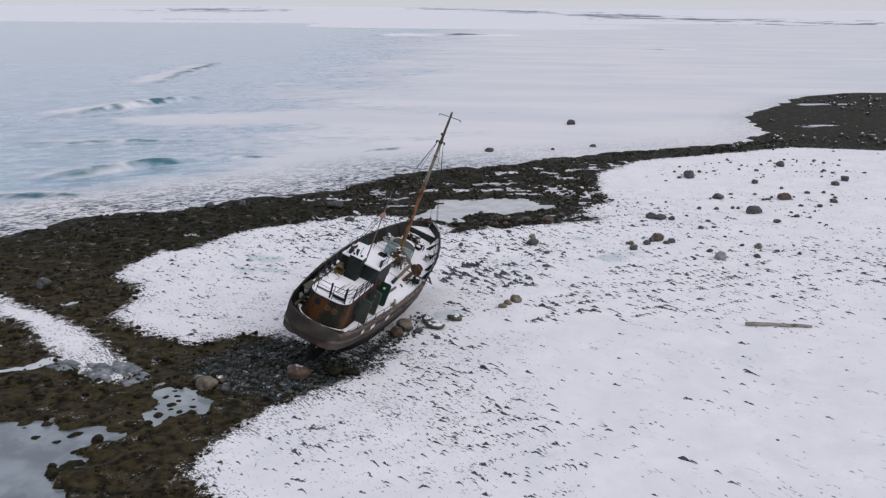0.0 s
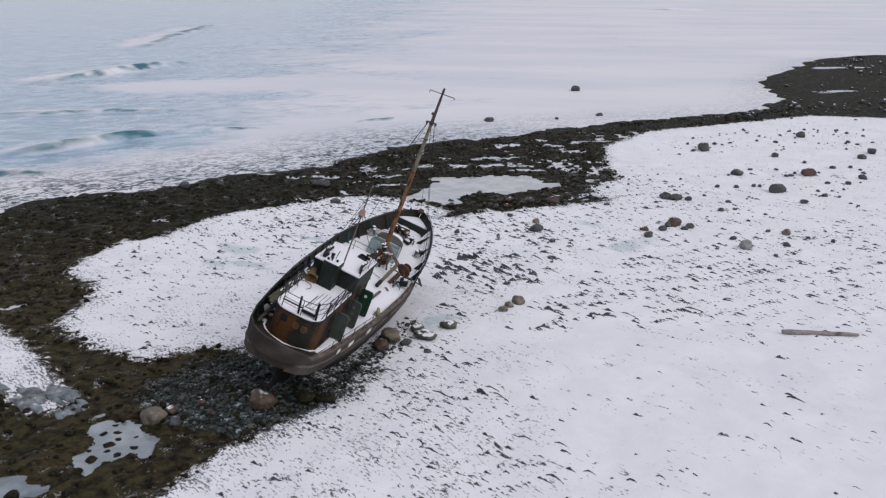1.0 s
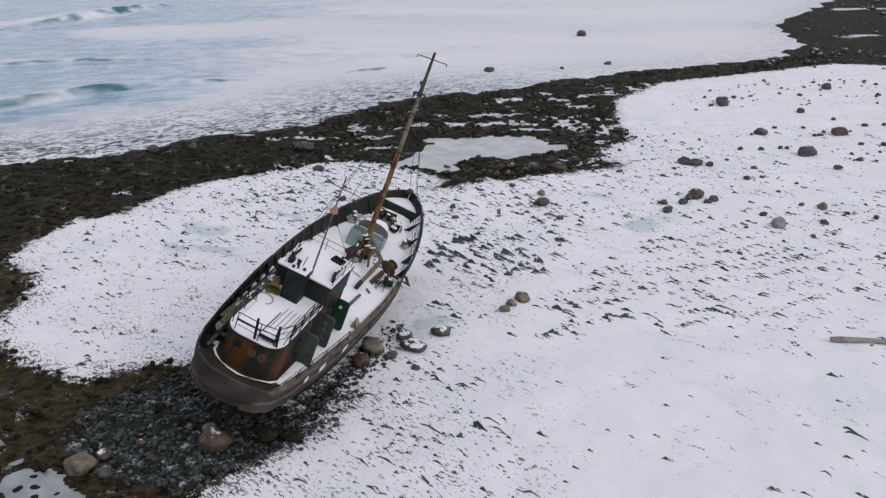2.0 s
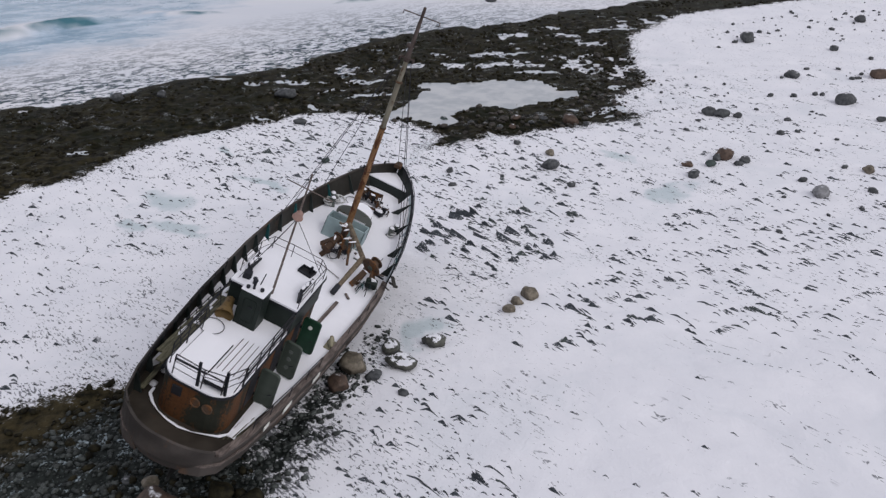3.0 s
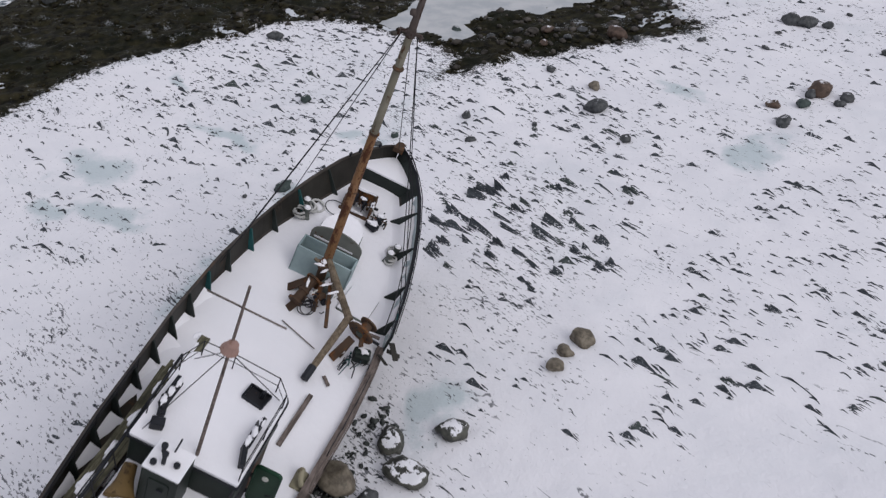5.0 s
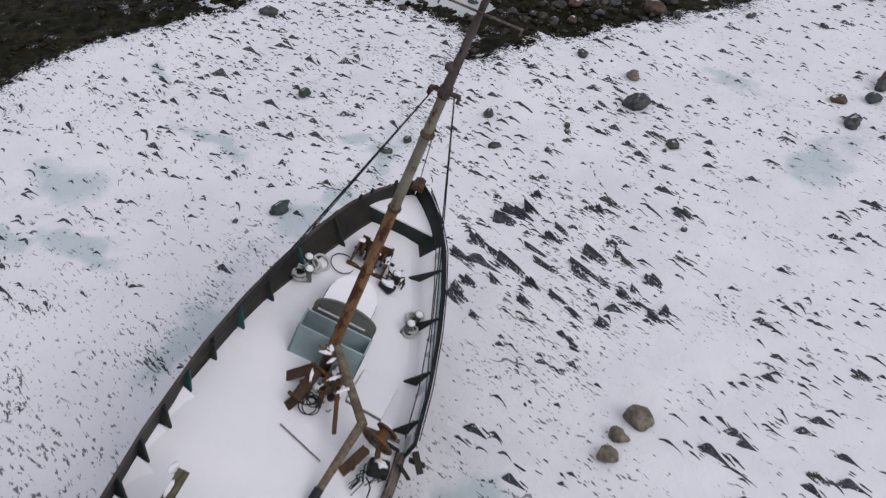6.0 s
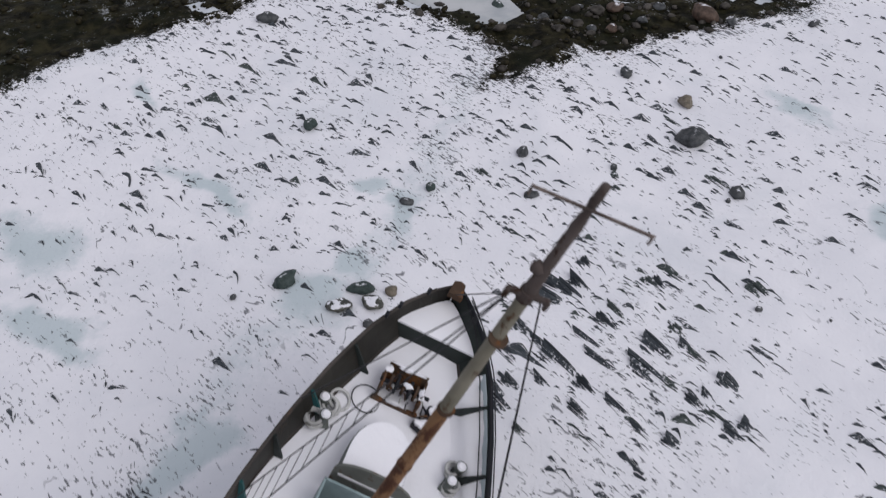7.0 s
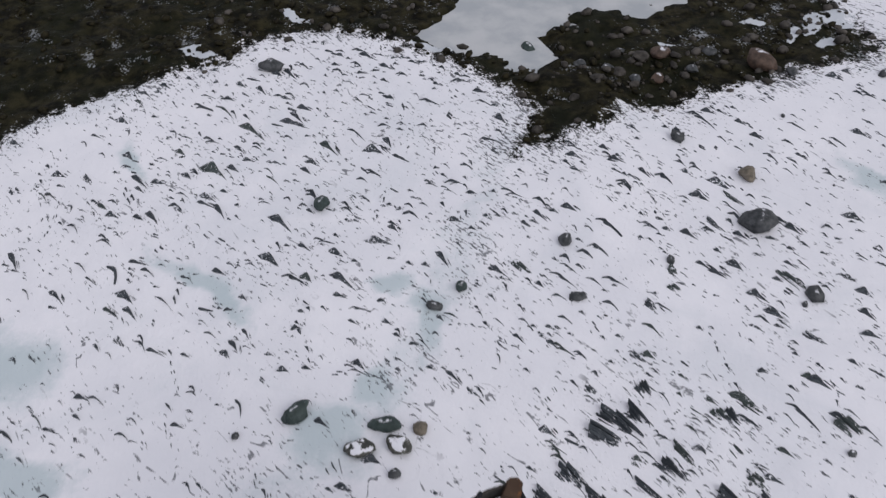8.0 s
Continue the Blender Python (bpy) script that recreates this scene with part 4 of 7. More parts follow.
railing([(1.32, y, 2.0) for y in (-12.6, -11.7, -10.8, -9.9, -9.3)], 0.95, mid=3)
railing([(-1.12, -11.0, 2.0), (-1.12, -12.0, 2.0), (-1.05, -13.1, 2.0)], 0.9)
railing([(-0.75, -13.45, 2.0), (0.3, -13.5, 2.0), (0.95, -13.35, 2.0), (1.3, -12.6, 2.0)], 0.85, mid=2)
railing([(1.22, y, 2.0) for y in (-13.0, -12.2, -11.3, -10.3, -9.5)], 1.05, mid=2, r=0.018, lean=(0.25, 0.1))
railing([(-1.2, y, 2.0) for y in (-9.6, -10.4, -11.2, -12.2)], 0.8, mid=2, r=0.018, lean=(-0.2, 0))
railing([(1.33, -9.1, 3.0), (1.33, -7.9, 3.0), (1.33, -6.9, 3.0), (1.0, -6.55, 3.0), (-0.2, -6.5, 3.0), (-1.0, -6.55, 3.0), (-1.22, -7.2, 3.0), (-1.22, -8.6, 3.0)], 0.6, mid=1, r=0.016)
railing([(half(y) - 0.12, y, dk(y) + 0.2) for y in (-12.6, -11.6, -10.4, -9.2, -8.2)], 0.55, mid=1, r=0.018)
railing([(half(y) - 0.12, y, dk(y) + 0.2) for y in (-5.6, -4.6, -3.6, -2.6)], 0.35, mid=0, r=0.016)


def ship_door(y, mat, ports, label, open_by=90):
    """A steel door with rounded corners, standing open square to the house."""
    d = new("door")
    d.parent = boat
    d.matrix_local = pose(1.34, y, 0.22, 0, 0, open_by - 90)
    outline = round_rect(0.02, 0.74, 0.0, 1.6, 0.15, 0.15, 4)
    bm = bmesh.new()
    got = prism(bm, outline, -0.035, 0.035)
    bmesh.ops.transform(bm, matrix=pose(0, 0, 0, 90, 0, 0), verts=got)
    part("leaf", bm, mat, d, label)
    bm = bmesh.new()
    rim = [Vector((x, -0.045, z)) for x, z in round_rect(0.05, 0.71, 0.03, 1.57, 0.13, 0.13, 4)]
    path_tube(bm, rim + [rim[0]], 0.02, 5)
    part("rim", bm, mat, d)
    for k in ports:
        bm = bmesh.new()
        tube(bm, (0.36, -0.055, k), (0.36, 0.055, k), 0.085, 14)
        part("porthole", bm, M_WHITE if len(ports) == 1 else M_GREY_DARK, d, "round white porthole" if len(ports) == 1 else "")
    for z in (0.3, 1.05):
        bm = bmesh.new()
        box(bm, (0.0, 0, z), (0.08, 0.05, 0.14), None, 0.01)
        part("hinge", bm, M_STEEL, d)
    bm = bmesh.new()
    tube(bm, (0.62, -0.09, 0.7), (0.50, -0.09, 0.62), 0.018, 6)
    part("handle", bm, M_STEEL, d)
    return d


ship_door(-7.75, M_GREEN, (1.22,), "glossy dark green steel door")
ship_door(-9.35, M_GREYGREEN, (1.2, 0.85, 0.45), "grey-green steel door", 84)
ship_door(-11.15, M_GREYGREEN, (), "dull grey-green steel door, blistered", 88)


def doorway(y):
    bm = bmesh.new()
    # black panel on the solid wall: the unlit interior is put into its colour
    box(bm, (1.305, y - 0.38, 1.05), (0.03, 0.66, 1.36), None, 0.01)
    part("doorway", bm, M_WIRE, boat, "dark panel standing for an unlit open doorway")


for y in (-7.75, -9.35, -11.15):
    doorway(y)


# ---- masts and rigging ----
def mast():
    m = new("mast")
    m.parent = boat
    bm = bmesh.new()
    tube(bm, (-0.05, 0.35, 0.0), (-0.08, 0.42, 6.2), 0.15, 14, 0.125)
    part("lower_mast", bm, M_MAST, m, "orange-rusted lower mast")
    bm = bmesh.new()
    tube(bm, (-0.08, 0.42, 6.2), (-0.10, 0.5, 9.4), 0.12, 14, 0.10)
    part("upper_mast", bm, M_MAST_TOP, m)
    bm = bmesh.new()
    rows = []
    for i in range(22):
        k = i / 21
        r = (0.105 - 0.045 * k) * (1 + 0.22 * noise.noise((k * 9, 1.7, 4.2)))
        rows.append([(-0.10 + r * math.cos(a) * (1 + 0.15 * noise.noise((k * 14, a, 2.0))), 0.5 + 0.02 * k + r * math.sin(a), 9.4 + 2.3 * k) for a in np.linspace(0, 2 * math.pi, 12, False)])
    g = loft(bm, rows, True)
    bm.faces.new(g[0])
    bm.faces.new(list(reversed(g[-1])))
    part("topmast", bm, M_TOPMAST, m, "dark flaking rusted topmast", True)
    bm = bmesh.new()
    tube(bm, (-0.10, 0.5, 9.35), (-0.10, 0.5, 9.55), 0.135, 12)
    bar(bm, (-0.40, 0.42, 9.48), (0.22, 0.46, 9.52), 0.08, 0.07)
    box(bm, (-0.38, 0.40, 9.42), (0.08, 0.11, 0.18), None, 0.02)
    box(bm, (0.20, 0.45, 9.44), (0.07, 0.10, 0.16), None, 0.02)
    part("crosstree", bm, M_TOPMAST, m)
    bm = bmesh.new()
    got = lump(bm, (0.20, 0.18, 0.24), 41, 0.3, 2)
    bmesh.ops.translate(bm, verts=got, vec=(-0.2, 0.48, 10.02))
    part("block", bm, M_TOPMAST, m, "rusted block lashed to the topmast", True)
    bm = bmesh.new()
    tube(bm, (-0.85, 0.4, 11.3), (0.70, 0.4, 11.42), 0.025, 6)
    tube(bm, (-0.85, 0.4, 11.15), (-0.85, 0.4, 11.32), 0.02, 6)
    tube(bm, (0.70, 0.4, 11.28), (0.70, 0.4, 11.44), 0.02, 6)
    part("yard", bm, M_RAILCAP, m)
    for z in (1.6, 4.0, 6.2, 8.4):
        bm = bmesh.new()
        tube(bm, (-0.07, 0.4, z), (-0.07, 0.4, z + 0.05), 0.155, 14)
        part("band", bm, M_RUST, m)
    stays = [((-0.3, 0.45, 9.5), (-2.72, -0.4, rl(-0.4))), ((-0.3, 0.45, 9.5), (-2.75, -1.6, rl(-1.6))), ((0.1, 0.45, 9.5), (2.8, -0.4, rl(-0.4))),
             ((0.1, 0.45, 9.5), (2.72, 0.3, rl(0.3))), ((-0.1, 0.5, 9.5), (0.0, 6.6, 1.6)), ((-0.3, 0.45, 9.5), (-2.3, 2.4, rl(2.4)))]
    for a, b in stays:
        bm = bmesh.new()
        tube(bm, a, b, 0.014, 5)
        part("stay", bm, M_WIRE, m)
    for i in range(9):
        k = 0.86 - 0.055 * i
        bm = bmesh.new()
        tube(bm, Vector(stays[0][0]).lerp(Vector(stays[0][1]), k), Vector(stays[1][0]).lerp(Vector(stays[1][1]), k), 0.008, 5)
        part("ratline", bm, M_WIRE, m)


mast()


def boom():
    b = new("boom")
    b.parent = boat
    bm = bmesh.new()
    tube(bm, (1.45, -1.45, 1.0), (1.17, -3.45, 0.22), 0.12, 10, 0.10)
    part("spar", bm, M_SPAR, b, "weathered brown cargo boom lying on the deck")
    bm = bmesh.new()
    tube(bm, (1.2, -3.15, 0.34), (1.15, -3.6, 0.17), 0.125, 10)
    part("end_fitting", bm, M_STEEL, b)
    bm = bmesh.new()
    tube(bm, (0.05, 0.1, 1.3), (1.5, -1.5, 1.0), 0.10, 10, 0.12)
    part("gooseneck", bm, M_SPAR, b)
    bm = bmesh.new()
    tube(bm, (0.4, -0.35, 0.9), (0.95, -1.75, 0.5), 0.06, 8)
    part("strut", bm, M_RUST, b)


boom()


def signal_pole():
    p = new("signal_mast")
    p.parent = boat
    bm = bmesh.new()
    tube(bm, (0.25, -9.0, 2.9), (0.03, -7.9, 7.55), 0.045, 8, 0.03)
    part("pole", bm, M_RAILCAP, p)
    bm = bmesh.new()
    tube(bm, (-0.75, -8.0, 7.0), (1.0, -7.95, 6.95), 0.022, 6)
    part("yard", bm, M_RAILCAP, p)
    bm = bmesh.new()
    tube(bm, (0.09, -8.26, 5.95), (0.13, -8.26, 6.16), 0.20, 14, 0.11)
    tube(bm, (0.13, -8.26, 6.16), (0.14, -8.26, 6.26), 0.13, 14, 0.03)
    tube(bm, (0.085, -8.26, 5.86), (0.09, -8.26, 5.95), 0.12, 14, 0.20)
    part("lantern", bm, M_PINK, p, "faded red cone-shaped lantern")
    for a in ((-1.1, -6.7, 3.0), (1.2, -6.7, 3.0), (-1.1, -9.0, 3.0)):
        bm = bmesh.new()
        tube(bm, (0.1, -8.26, 5.9), a, 0.012, 5)
        part("stay", bm, M_WIRE, p)


signal_pole()


# ---- foredeck ----
def companionway():
    c = new("companionway")
    c.parent = boat
    z = 0.05
    bm = bmesh.new()
    x0, x1, y0, y1, h = -1.12, 0.8, 0.15, 0.95, 0.95
    lean = 0.25
    t = 0.05
    for a, b in (((x0, y0), (x1, y0)), ((x1, y0), (x1, y1)), ((x1, y1), (x0, y1)), ((x0, y1), (x0, y0))):
        d = Vector((b[0] - a[0], b[1] - a[1], 0)).normalized()
        side = Vector((-d.y, d.x, 0)) * t
        lo = [Vector((*a, z)), Vector((*b, z)), Vector((*b, z)) + side, Vector((*a, z)) + side]
        hi = [Vector((v.x, v.y + lean * (1 if v.y < 0.6 else 0.3), z + h)) for v in lo]
        vs = [bm.verts.new(v) for v in lo + hi]
        for q in ((0, 1, 5, 4), (1, 2, 6, 5), (2, 3, 7, 6), (3, 0, 4, 7), (4, 5, 6, 7)):
            bm.faces.new([vs[i] for i in q])
    part("trunk", bm, M_GREY, c, "open-topped blue-grey steel trunk")
    outline = [(-0.92, 1.25), (0.52, 1.25)] + [(-0.20 + 0.72 * math.cos(a), 2.0 + 0.9 * math.sin(a)) for a in np.linspace(0, math.pi, 14)]
    bm = bmesh.new()
    prism(bm, outline, z, 0.86)
    part("house", bm, M_GREY_DARK, c, "dull grey rounded hatch house")
    bm = bmesh.new()
    prism(bm, [(x * 0.97, y * 0.995) for x, y in outline], 0.86, 0.93)
    part("snow_cover", bm, M_SNOW, c)
    bm = bmesh.new()
    arch = [(-1.02, 0.1), (0.77, 0.1)] + [(-0.125 + 0.9 * math.cos(a), 0.95 + 0.42 * math.sin(a)) for a in np.linspace(0, math.pi, 12)]
    got = prism(bm, arch, -0.03, 0.03)
    bmesh.ops.transform(bm, matrix=Matrix.Translation((0, 1.2, 0.08)) @ pose(0, 0, 0, 84, 0, 0), verts=got)
    part("arched_plate", bm, M_ARCH, c, "grey arched end plate, rust-spotted")


companionway()


def winch():
    """A drum lying open to the stern, on a broken stand, in a tangle of hoses."""
    w = new("winch")
    w.parent = boat
    axis = Vector((0.25, 0.85, 0.30)).normalized()
    c = Vector((1.98, -1.72, 0.92))
    bm = bmesh.new()
    rows = [ring_pts(c + axis * d, r, axis, 26) for d, r in ((-0.02, 0.10), (-0.02, 0.42), (0.0, 0.45), (0.05, 0.45), (0.07, 0.41), (0.07, 0.17), (0.36, 0.16), (0.37, 0.30), (0.42, 0.30), (0.43, 0.05))]
    loft(bm, rows, True)
    part("drum", bm, M_RUST, w, "large rusted winch drum")
    bm = bmesh.new()
    tube(bm, c - axis * 0.07, c + axis * 0.02, 0.12, 14)
    part("hub", bm, M_GREYGREEN, w, "grey-green hub")
    for i in range(6):
        bm = bmesh.new()
        a = ring_pts(c, 0.29, axis, 6)[i]
        tube(bm, a - axis * 0.05, a, 0.03, 6)
        part("bolt", bm, M_STEEL, w)
    bm = bmesh.new()
    for a, b, wide in (((1.52, -2.35, 0.05), (1.82, -1.86, 0.70), 0.26), ((1.70, -2.15, 0.05), (1.86, -1.80, 0.62), 0.14), ((2.3, -2.0, 0.05), (2.08, -1.74, 0.8), 0.14), ((2.2, -1.15, 0.05), (2.02, -1.6, 0.85), 0.14)):
        bar(bm, a, b, wide, 0.05)
    part("frame", bm, M_RUST, w)
    bm = bmesh.new()
    box(bm, (2.30, -1.98, 0.34), (0.52, 0.42, 0.34), pose(0, 0, 0, 0, 0, 14), 0.05)
    box(bm, (2.16, -2.12, 0.58), (0.20, 0.16, 0.16), pose(0, 0, 0, 0, 0, 30), 0.03)
    part("motor", bm, M_STACK, w, "dark green hydraulic motor")
    bm = bmesh.new()
    bar(bm, (1.75, -1.15, 0.32), (2.62, -1.30, 0.36), 0.09, 0.05)
    part("crossbar", bm, M_STEEL, w)
    r = random.Random(8)
    for i in range(12):
        bm = bmesh.new()
        p = Vector((r.uniform(1.85, 2.5), r.uniform(-2.45, -1.9), r.uniform(0.1, 0.5)))
        q = p + Vector((r.uniform(-0.3, 0.25), r.uniform(-0.5, 0.15), 0))
        q.z = 0.1
        mid = p.lerp(q, 0.5) + Vector((r.uniform(-0.15, 0.15), r.uniform(-0.1, 0.1), r.uniform(0.12, 0.4)))
        path_tube(bm, [p, p.lerp(mid, 0.6) + Vector((0, 0, 0.06)), mid, mid.lerp(q, 0.6), q], r.uniform(0.012, 0.024), 5)
        part("hose", bm, M_WIRE if i % 3 else M_TEAL, w)
    for i, (x, y, z, sx, sy) in enumerate(((2.30, -1.95, 0.53, 0.34, 0.22), (1.72, -2.12, 0.30, 0.16, 0.20), (2.05, -1.36, 1.20, 0.20, 0.12))):
        snow_dab(x, y, z, (sx, sy, 0.08), 150 + i, w)


winch()


def mast_winch():
    """Rusty gear at the mast's foot."""
    w = new("cargo_winch")
    w.parent = boat
    # the barrel, with its end cheeks, tipped over to port
    a, b = Vector((-0.12, -0.42, 0.78)), Vector((-0.30, -1.22, 0.40))
    bm = bmesh.new()
    tube(bm, a, b, 0.15, 14)
    part("drum", bm, M_RUST, w, "orange rusted winch barrel")
    for k in (0.0, 0.55, 1.0):
        bm = bmesh.new()
        c, d = a.lerp(b, k), (b - a).normalized() * 0.035
        tube(bm, c - d, c + d, 0.25 if k != 0.55 else 0.19, 18)
        part("cheek", bm, M_RUST, w)
    bm = bmesh.new()
    for (x0, y0, x1, y1, z0, z1, wide) in ((-0.80, -0.55, -0.22, -0.30, 0.05, 0.62, 0.30), (-0.42, -1.35, -0.12, -0.95, 0.05, 0.55, 0.26), (0.30, -1.00, 0.18, -0.45, 0.05, 0.85, 0.14)):
        bar(bm, (x0, y0, z0), (x1, y1, z1), wide, 0.05)
    part("frame", bm, M_RUST, w)
    bm = bmesh.new()
    tube(bm, (-0.02, 0.02, 0.1), (-0.04, 0.05, 1.30), 0.17, 10, 0.14)
    box(bm, (-0.02, -0.05, 1.18), (0.40, 0.32, 0.16), pose(0, 0, 0, 0, 0, 20), 0.03)
    part("pedestal", bm, M_RUST, w)
    bm = bmesh.new()
    box(bm, (0.36, -0.30, 0.45), (0.40, 0.46, 0.76), pose(0, 0, 0, 0, 0, -18), 0.04)
    part("gearbox", bm, M_GREY_DARK, w, "rust-stained grey gear case")
    for k in range(4):
        bm = bmesh.new()
        c = Vector((0.20 + 0.13 * k, -0.66 - 0.05 * k, 0.42 + 0.14 * (k % 2)))
        tube(bm, c, c + Vector((0.06, -0.05, 0.02)), 0.15 - 0.02 * k, 14)
        part("gear_wheel", bm, M_RUST if k % 2 else M_STEEL, w)
    bm = bmesh.new()
    tube(bm, (-0.38, -0.02, 1.22), (0.46, -0.20, 1.12), 0.055, 8)
    tube(bm, (0.30, -0.20, 1.12), (0.62, -0.62, 0.90), 0.05, 8)
    part("crosshead", bm, M_SPAR, w)
    for i, (x, y, z, sx, sy, sz, turn) in enumerate(((-0.06, -0.02, 1.28, 0.22, 0.30, 0.09, 10), (-0.14, -0.20, 1.26, 0.34, 0.12, 0.07, 15), (0.10, -0.26, 1.18, 0.14, 0.40, 0.08, -25), (0.36, -0.30, 0.84, 0.34, 0.36, 0.07, -18),
                                                 (0.36, -0.60, 1.02, 0.11, 0.50, 0.07, -38), (-0.20, -0.72, 0.84, 0.10, 0.46, 0.05, 12), (0.04, -0.72, 0.50, 0.2, 0.24, 0.06, 60), (0.70, -0.95, 1.2, 0.10, 0.5, 0.06, -40))):
        snow_dab(x, y, z, (sx * 0.75, sy * 0.8, sz * 0.8), 130 + i, w, turn)
    r = random.Random(21)
    for i in range(6):
        bm = bmesh.new()
        hoop(bm, (0.02 + 0.14 * r.random(), -1.0 - 0.25 * r.random(), 0.25 + 0.06 * i), 0.17 + 0.10 * r.random(), (r.uniform(-0.6, 0.6), r.uniform(-0.6, 0.6), 0.8), 0.017)
        part("wire_coil", bm, M_WIRE, w)
    for i in range(14):
        bm = bmesh.new()
        p = Vector((r.uniform(0.0, 0.75), r.uniform(-1.05, -0.35), r.uniform(0.15, 0.7)))
        q = p + Vector((r.uniform(-0.25, 0.25), r.uniform(-0.3, 0.2), r.uniform(-0.1, 0.35)))
        path_tube(bm, [p, p.lerp(q, 0.5) + Vector((0, 0, r.uniform(-0.1, 0.12))), q], r.uniform(0.012, 0.028), 5)
        part("bent_rod", bm, (M_RUST, M_STEEL, M_RUST, M_WHITE)[i % 4], w)


mast_winch()


def windlass():
    """A broken anchor windlass, its drums and levers choked with rust and snow."""
    w = new("windlass")
    w.parent = boat
    z = dk(4.0) + 0.05
    bm = bmesh.new()
    box(bm, (-0.28, 4.35, z + 0.06), (1.10, 0.12, 0.10), None, 0.02)
    box(bm, (-0.28, 3.68, z + 0.06), (1.20, 0.12, 0.10), None, 0.02)
    for x in (-0.78, 0.22):
        box(bm, (x, 4.02, z + 0.30), (0.06, 0.72, 0.46), None, 0.02)
    box(bm, (-0.28, 4.40, z + 0.36), (1.0, 0.06, 0.50), pose(0, 0, 0, -12, 0, 0), 0.02)
    part("frame", bm, M_RUST, w, "rusted windlass frame")
    bm = bmesh.new()
    tube(bm, (-0.85, 4.02, z + 0.40), (0.42, 4.02, z + 0.40), 0.05, 10)
    part("shaft", bm, M_STEEL, w)
    for x, rad in ((-0.60, 0.20), (-0.44, 0.24), (-0.26, 0.17), (-0.10, 0.24), (0.06, 0.20)):
        bm = bmesh.new()
        tube(bm, (x - 0.03, 4.02, z + 0.4), (x + 0.03, 4.02, z + 0.4), rad, 14)
        part("drum", bm, M_RUST if rad < 0.22 else M_STEEL, w)
    r = random.Random(33)
    for i in range(12):
        bm = bmesh.new()
        p = Vector((-0.65 + 0.09 * i, 3.82 + r.uniform(-0.1, 0.15), z + r.uniform(0.30, 0.5)))
        q = p + Vector((r.uniform(-0.12, 0.16), r.uniform(-0.30, 0.05), r.uniform(0.05, 0.35)))
        path_tube(bm, [p, p.lerp(q, 0.5) + Vector((r.uniform(-0.05, 0.05), 0, 0.05)), q], r.uniform(0.015, 0.03), 5)
        part("lever", bm, (M_RUST, M_STEEL, M_ROPE)[i % 3], w)
    for i in range(6):
        bm = bmesh.new()
        p = Vector((0.40 + 0.10 * i, 3.75 + r.uniform(-0.2, 0.25), z))
        path_tube(bm, [p, p + Vector((r.uniform(-0.1, 0.1), r.uniform(-0.1, 0.1), 0.3)), p + Vector((r.uniform(-0.2, 0.2), r.uniform(-0.35, 0.1), r.uniform(0.3, 0.55)))], 0.026, 5)
        part("lever", bm, M_RUST if i % 2 else M_STEEL, w)
    bm = bmesh.new()
    box(bm, (0.50, 3.42, z + 0.14), (0.46, 0.30, 0.22), pose(0, 0, 0, 0, 0, -22), 0.04)
    box(bm, (0.62, 3.80, z + 0.22), (0.26, 0.30, 0.36), pose(0, 0, 0, 0, 0, 12), 0.04)
    part("chain_box", bm, M_STEEL, w, "dark chain box")
    for i, (x, y, zz, sx, sy) in enumerate(((-0.30, 4.40, 0.64, 0.9, 0.12), (-0.75, 4.25, 0.56, 0.18, 0.2), (0.50, 3.42, 0.28, 0.38, 0.26), (0.62, 3.80, 0.42, 0.24, 0.2), (-0.30, 3.70, 0.14, 0.6, 0.1), (-0.18, 3.98, 0.62, 0.22, 0.12), (0.2, 3.95, 0.56, 0.12, 0.34))):
        snow_dab(x, y, z + zz, (sx, sy, 0.08), 170 + i, w)


windlass()


def forepeak():
    """The raised platform in the eyes of the bow."""
    p = new("forepeak_platform")
    p.parent = boat
    z0, z1 = 0.4, 1.02
    ys = [5.5, 5.65, 5.9, 6.25, 6.55, 6.75]
    outline = [(max(0.05, half(y) - 0.16), y) for y in ys] + [(-max(0.05, half(y) - 0.16), y) for y in reversed(ys)]
    bm = bmesh.new()
    prism(bm, outline, z0, z1)
    part("body", bm, M_BULWARK, p, "dark green front of the bow platform")
    bm = bmesh.new()
    prism(bm, [(x * 0.97, y + 0.01) for x, y in outline], z1, z1 + 0.06)
    part("snow_cover", bm, M_SNOW, p)


forepeak()


def bollard(x, y, turn=0):
    b = new("bollard")
    b.parent = boat
    z = dk(y) + 0.03
    b.matrix_local = pose(x, y, z, 0, 0, turn)
    bm = bmesh.new()
    box(bm, (0, 0, 0.05), (0.3, 0.75, 0.08), None, 0.02)
    part("base", bm, M_GREY_DARK, b)
    for k in (-0.22, 0.22):
        bm = bmesh.new()
        tube(bm, (0, k, 0.08), (0, k, 0.42), 0.11, 12)
        tube(bm, (0, k, 0.42), (0, k, 0.47), 0.14, 12)
        part("post", bm, M_GREY_DARK, b)
        bm = bmesh.new()
        tube(bm, (0, k, 0.47), (0, k, 0.52), 0.12, 12, 0.08)
        part("snow_cover", bm, M_SNOW, b)


def rope_turns(x, y, k, n, size):
    """Frosted mooring rope left round a bollard."""
    for i in range(n):
        bm = bmesh.new()
        hoop(bm, (x + 0.05 * math.sin(i * 2.3 + k), y + 0.06 * math.cos(i * 1.7 + k), dk(y) + 0.14 + 0.09 * i), size * (1 + 0.12 * math.sin(i + k)), (0.25 * math.sin(i * 1.3 + k), 0.2 * math.cos(i + k), 1), 0.045, 16)
        part("mooring_rope", bm, M_ROPE, boat, "frosted grey mooring rope" if i == 0 else "", True)


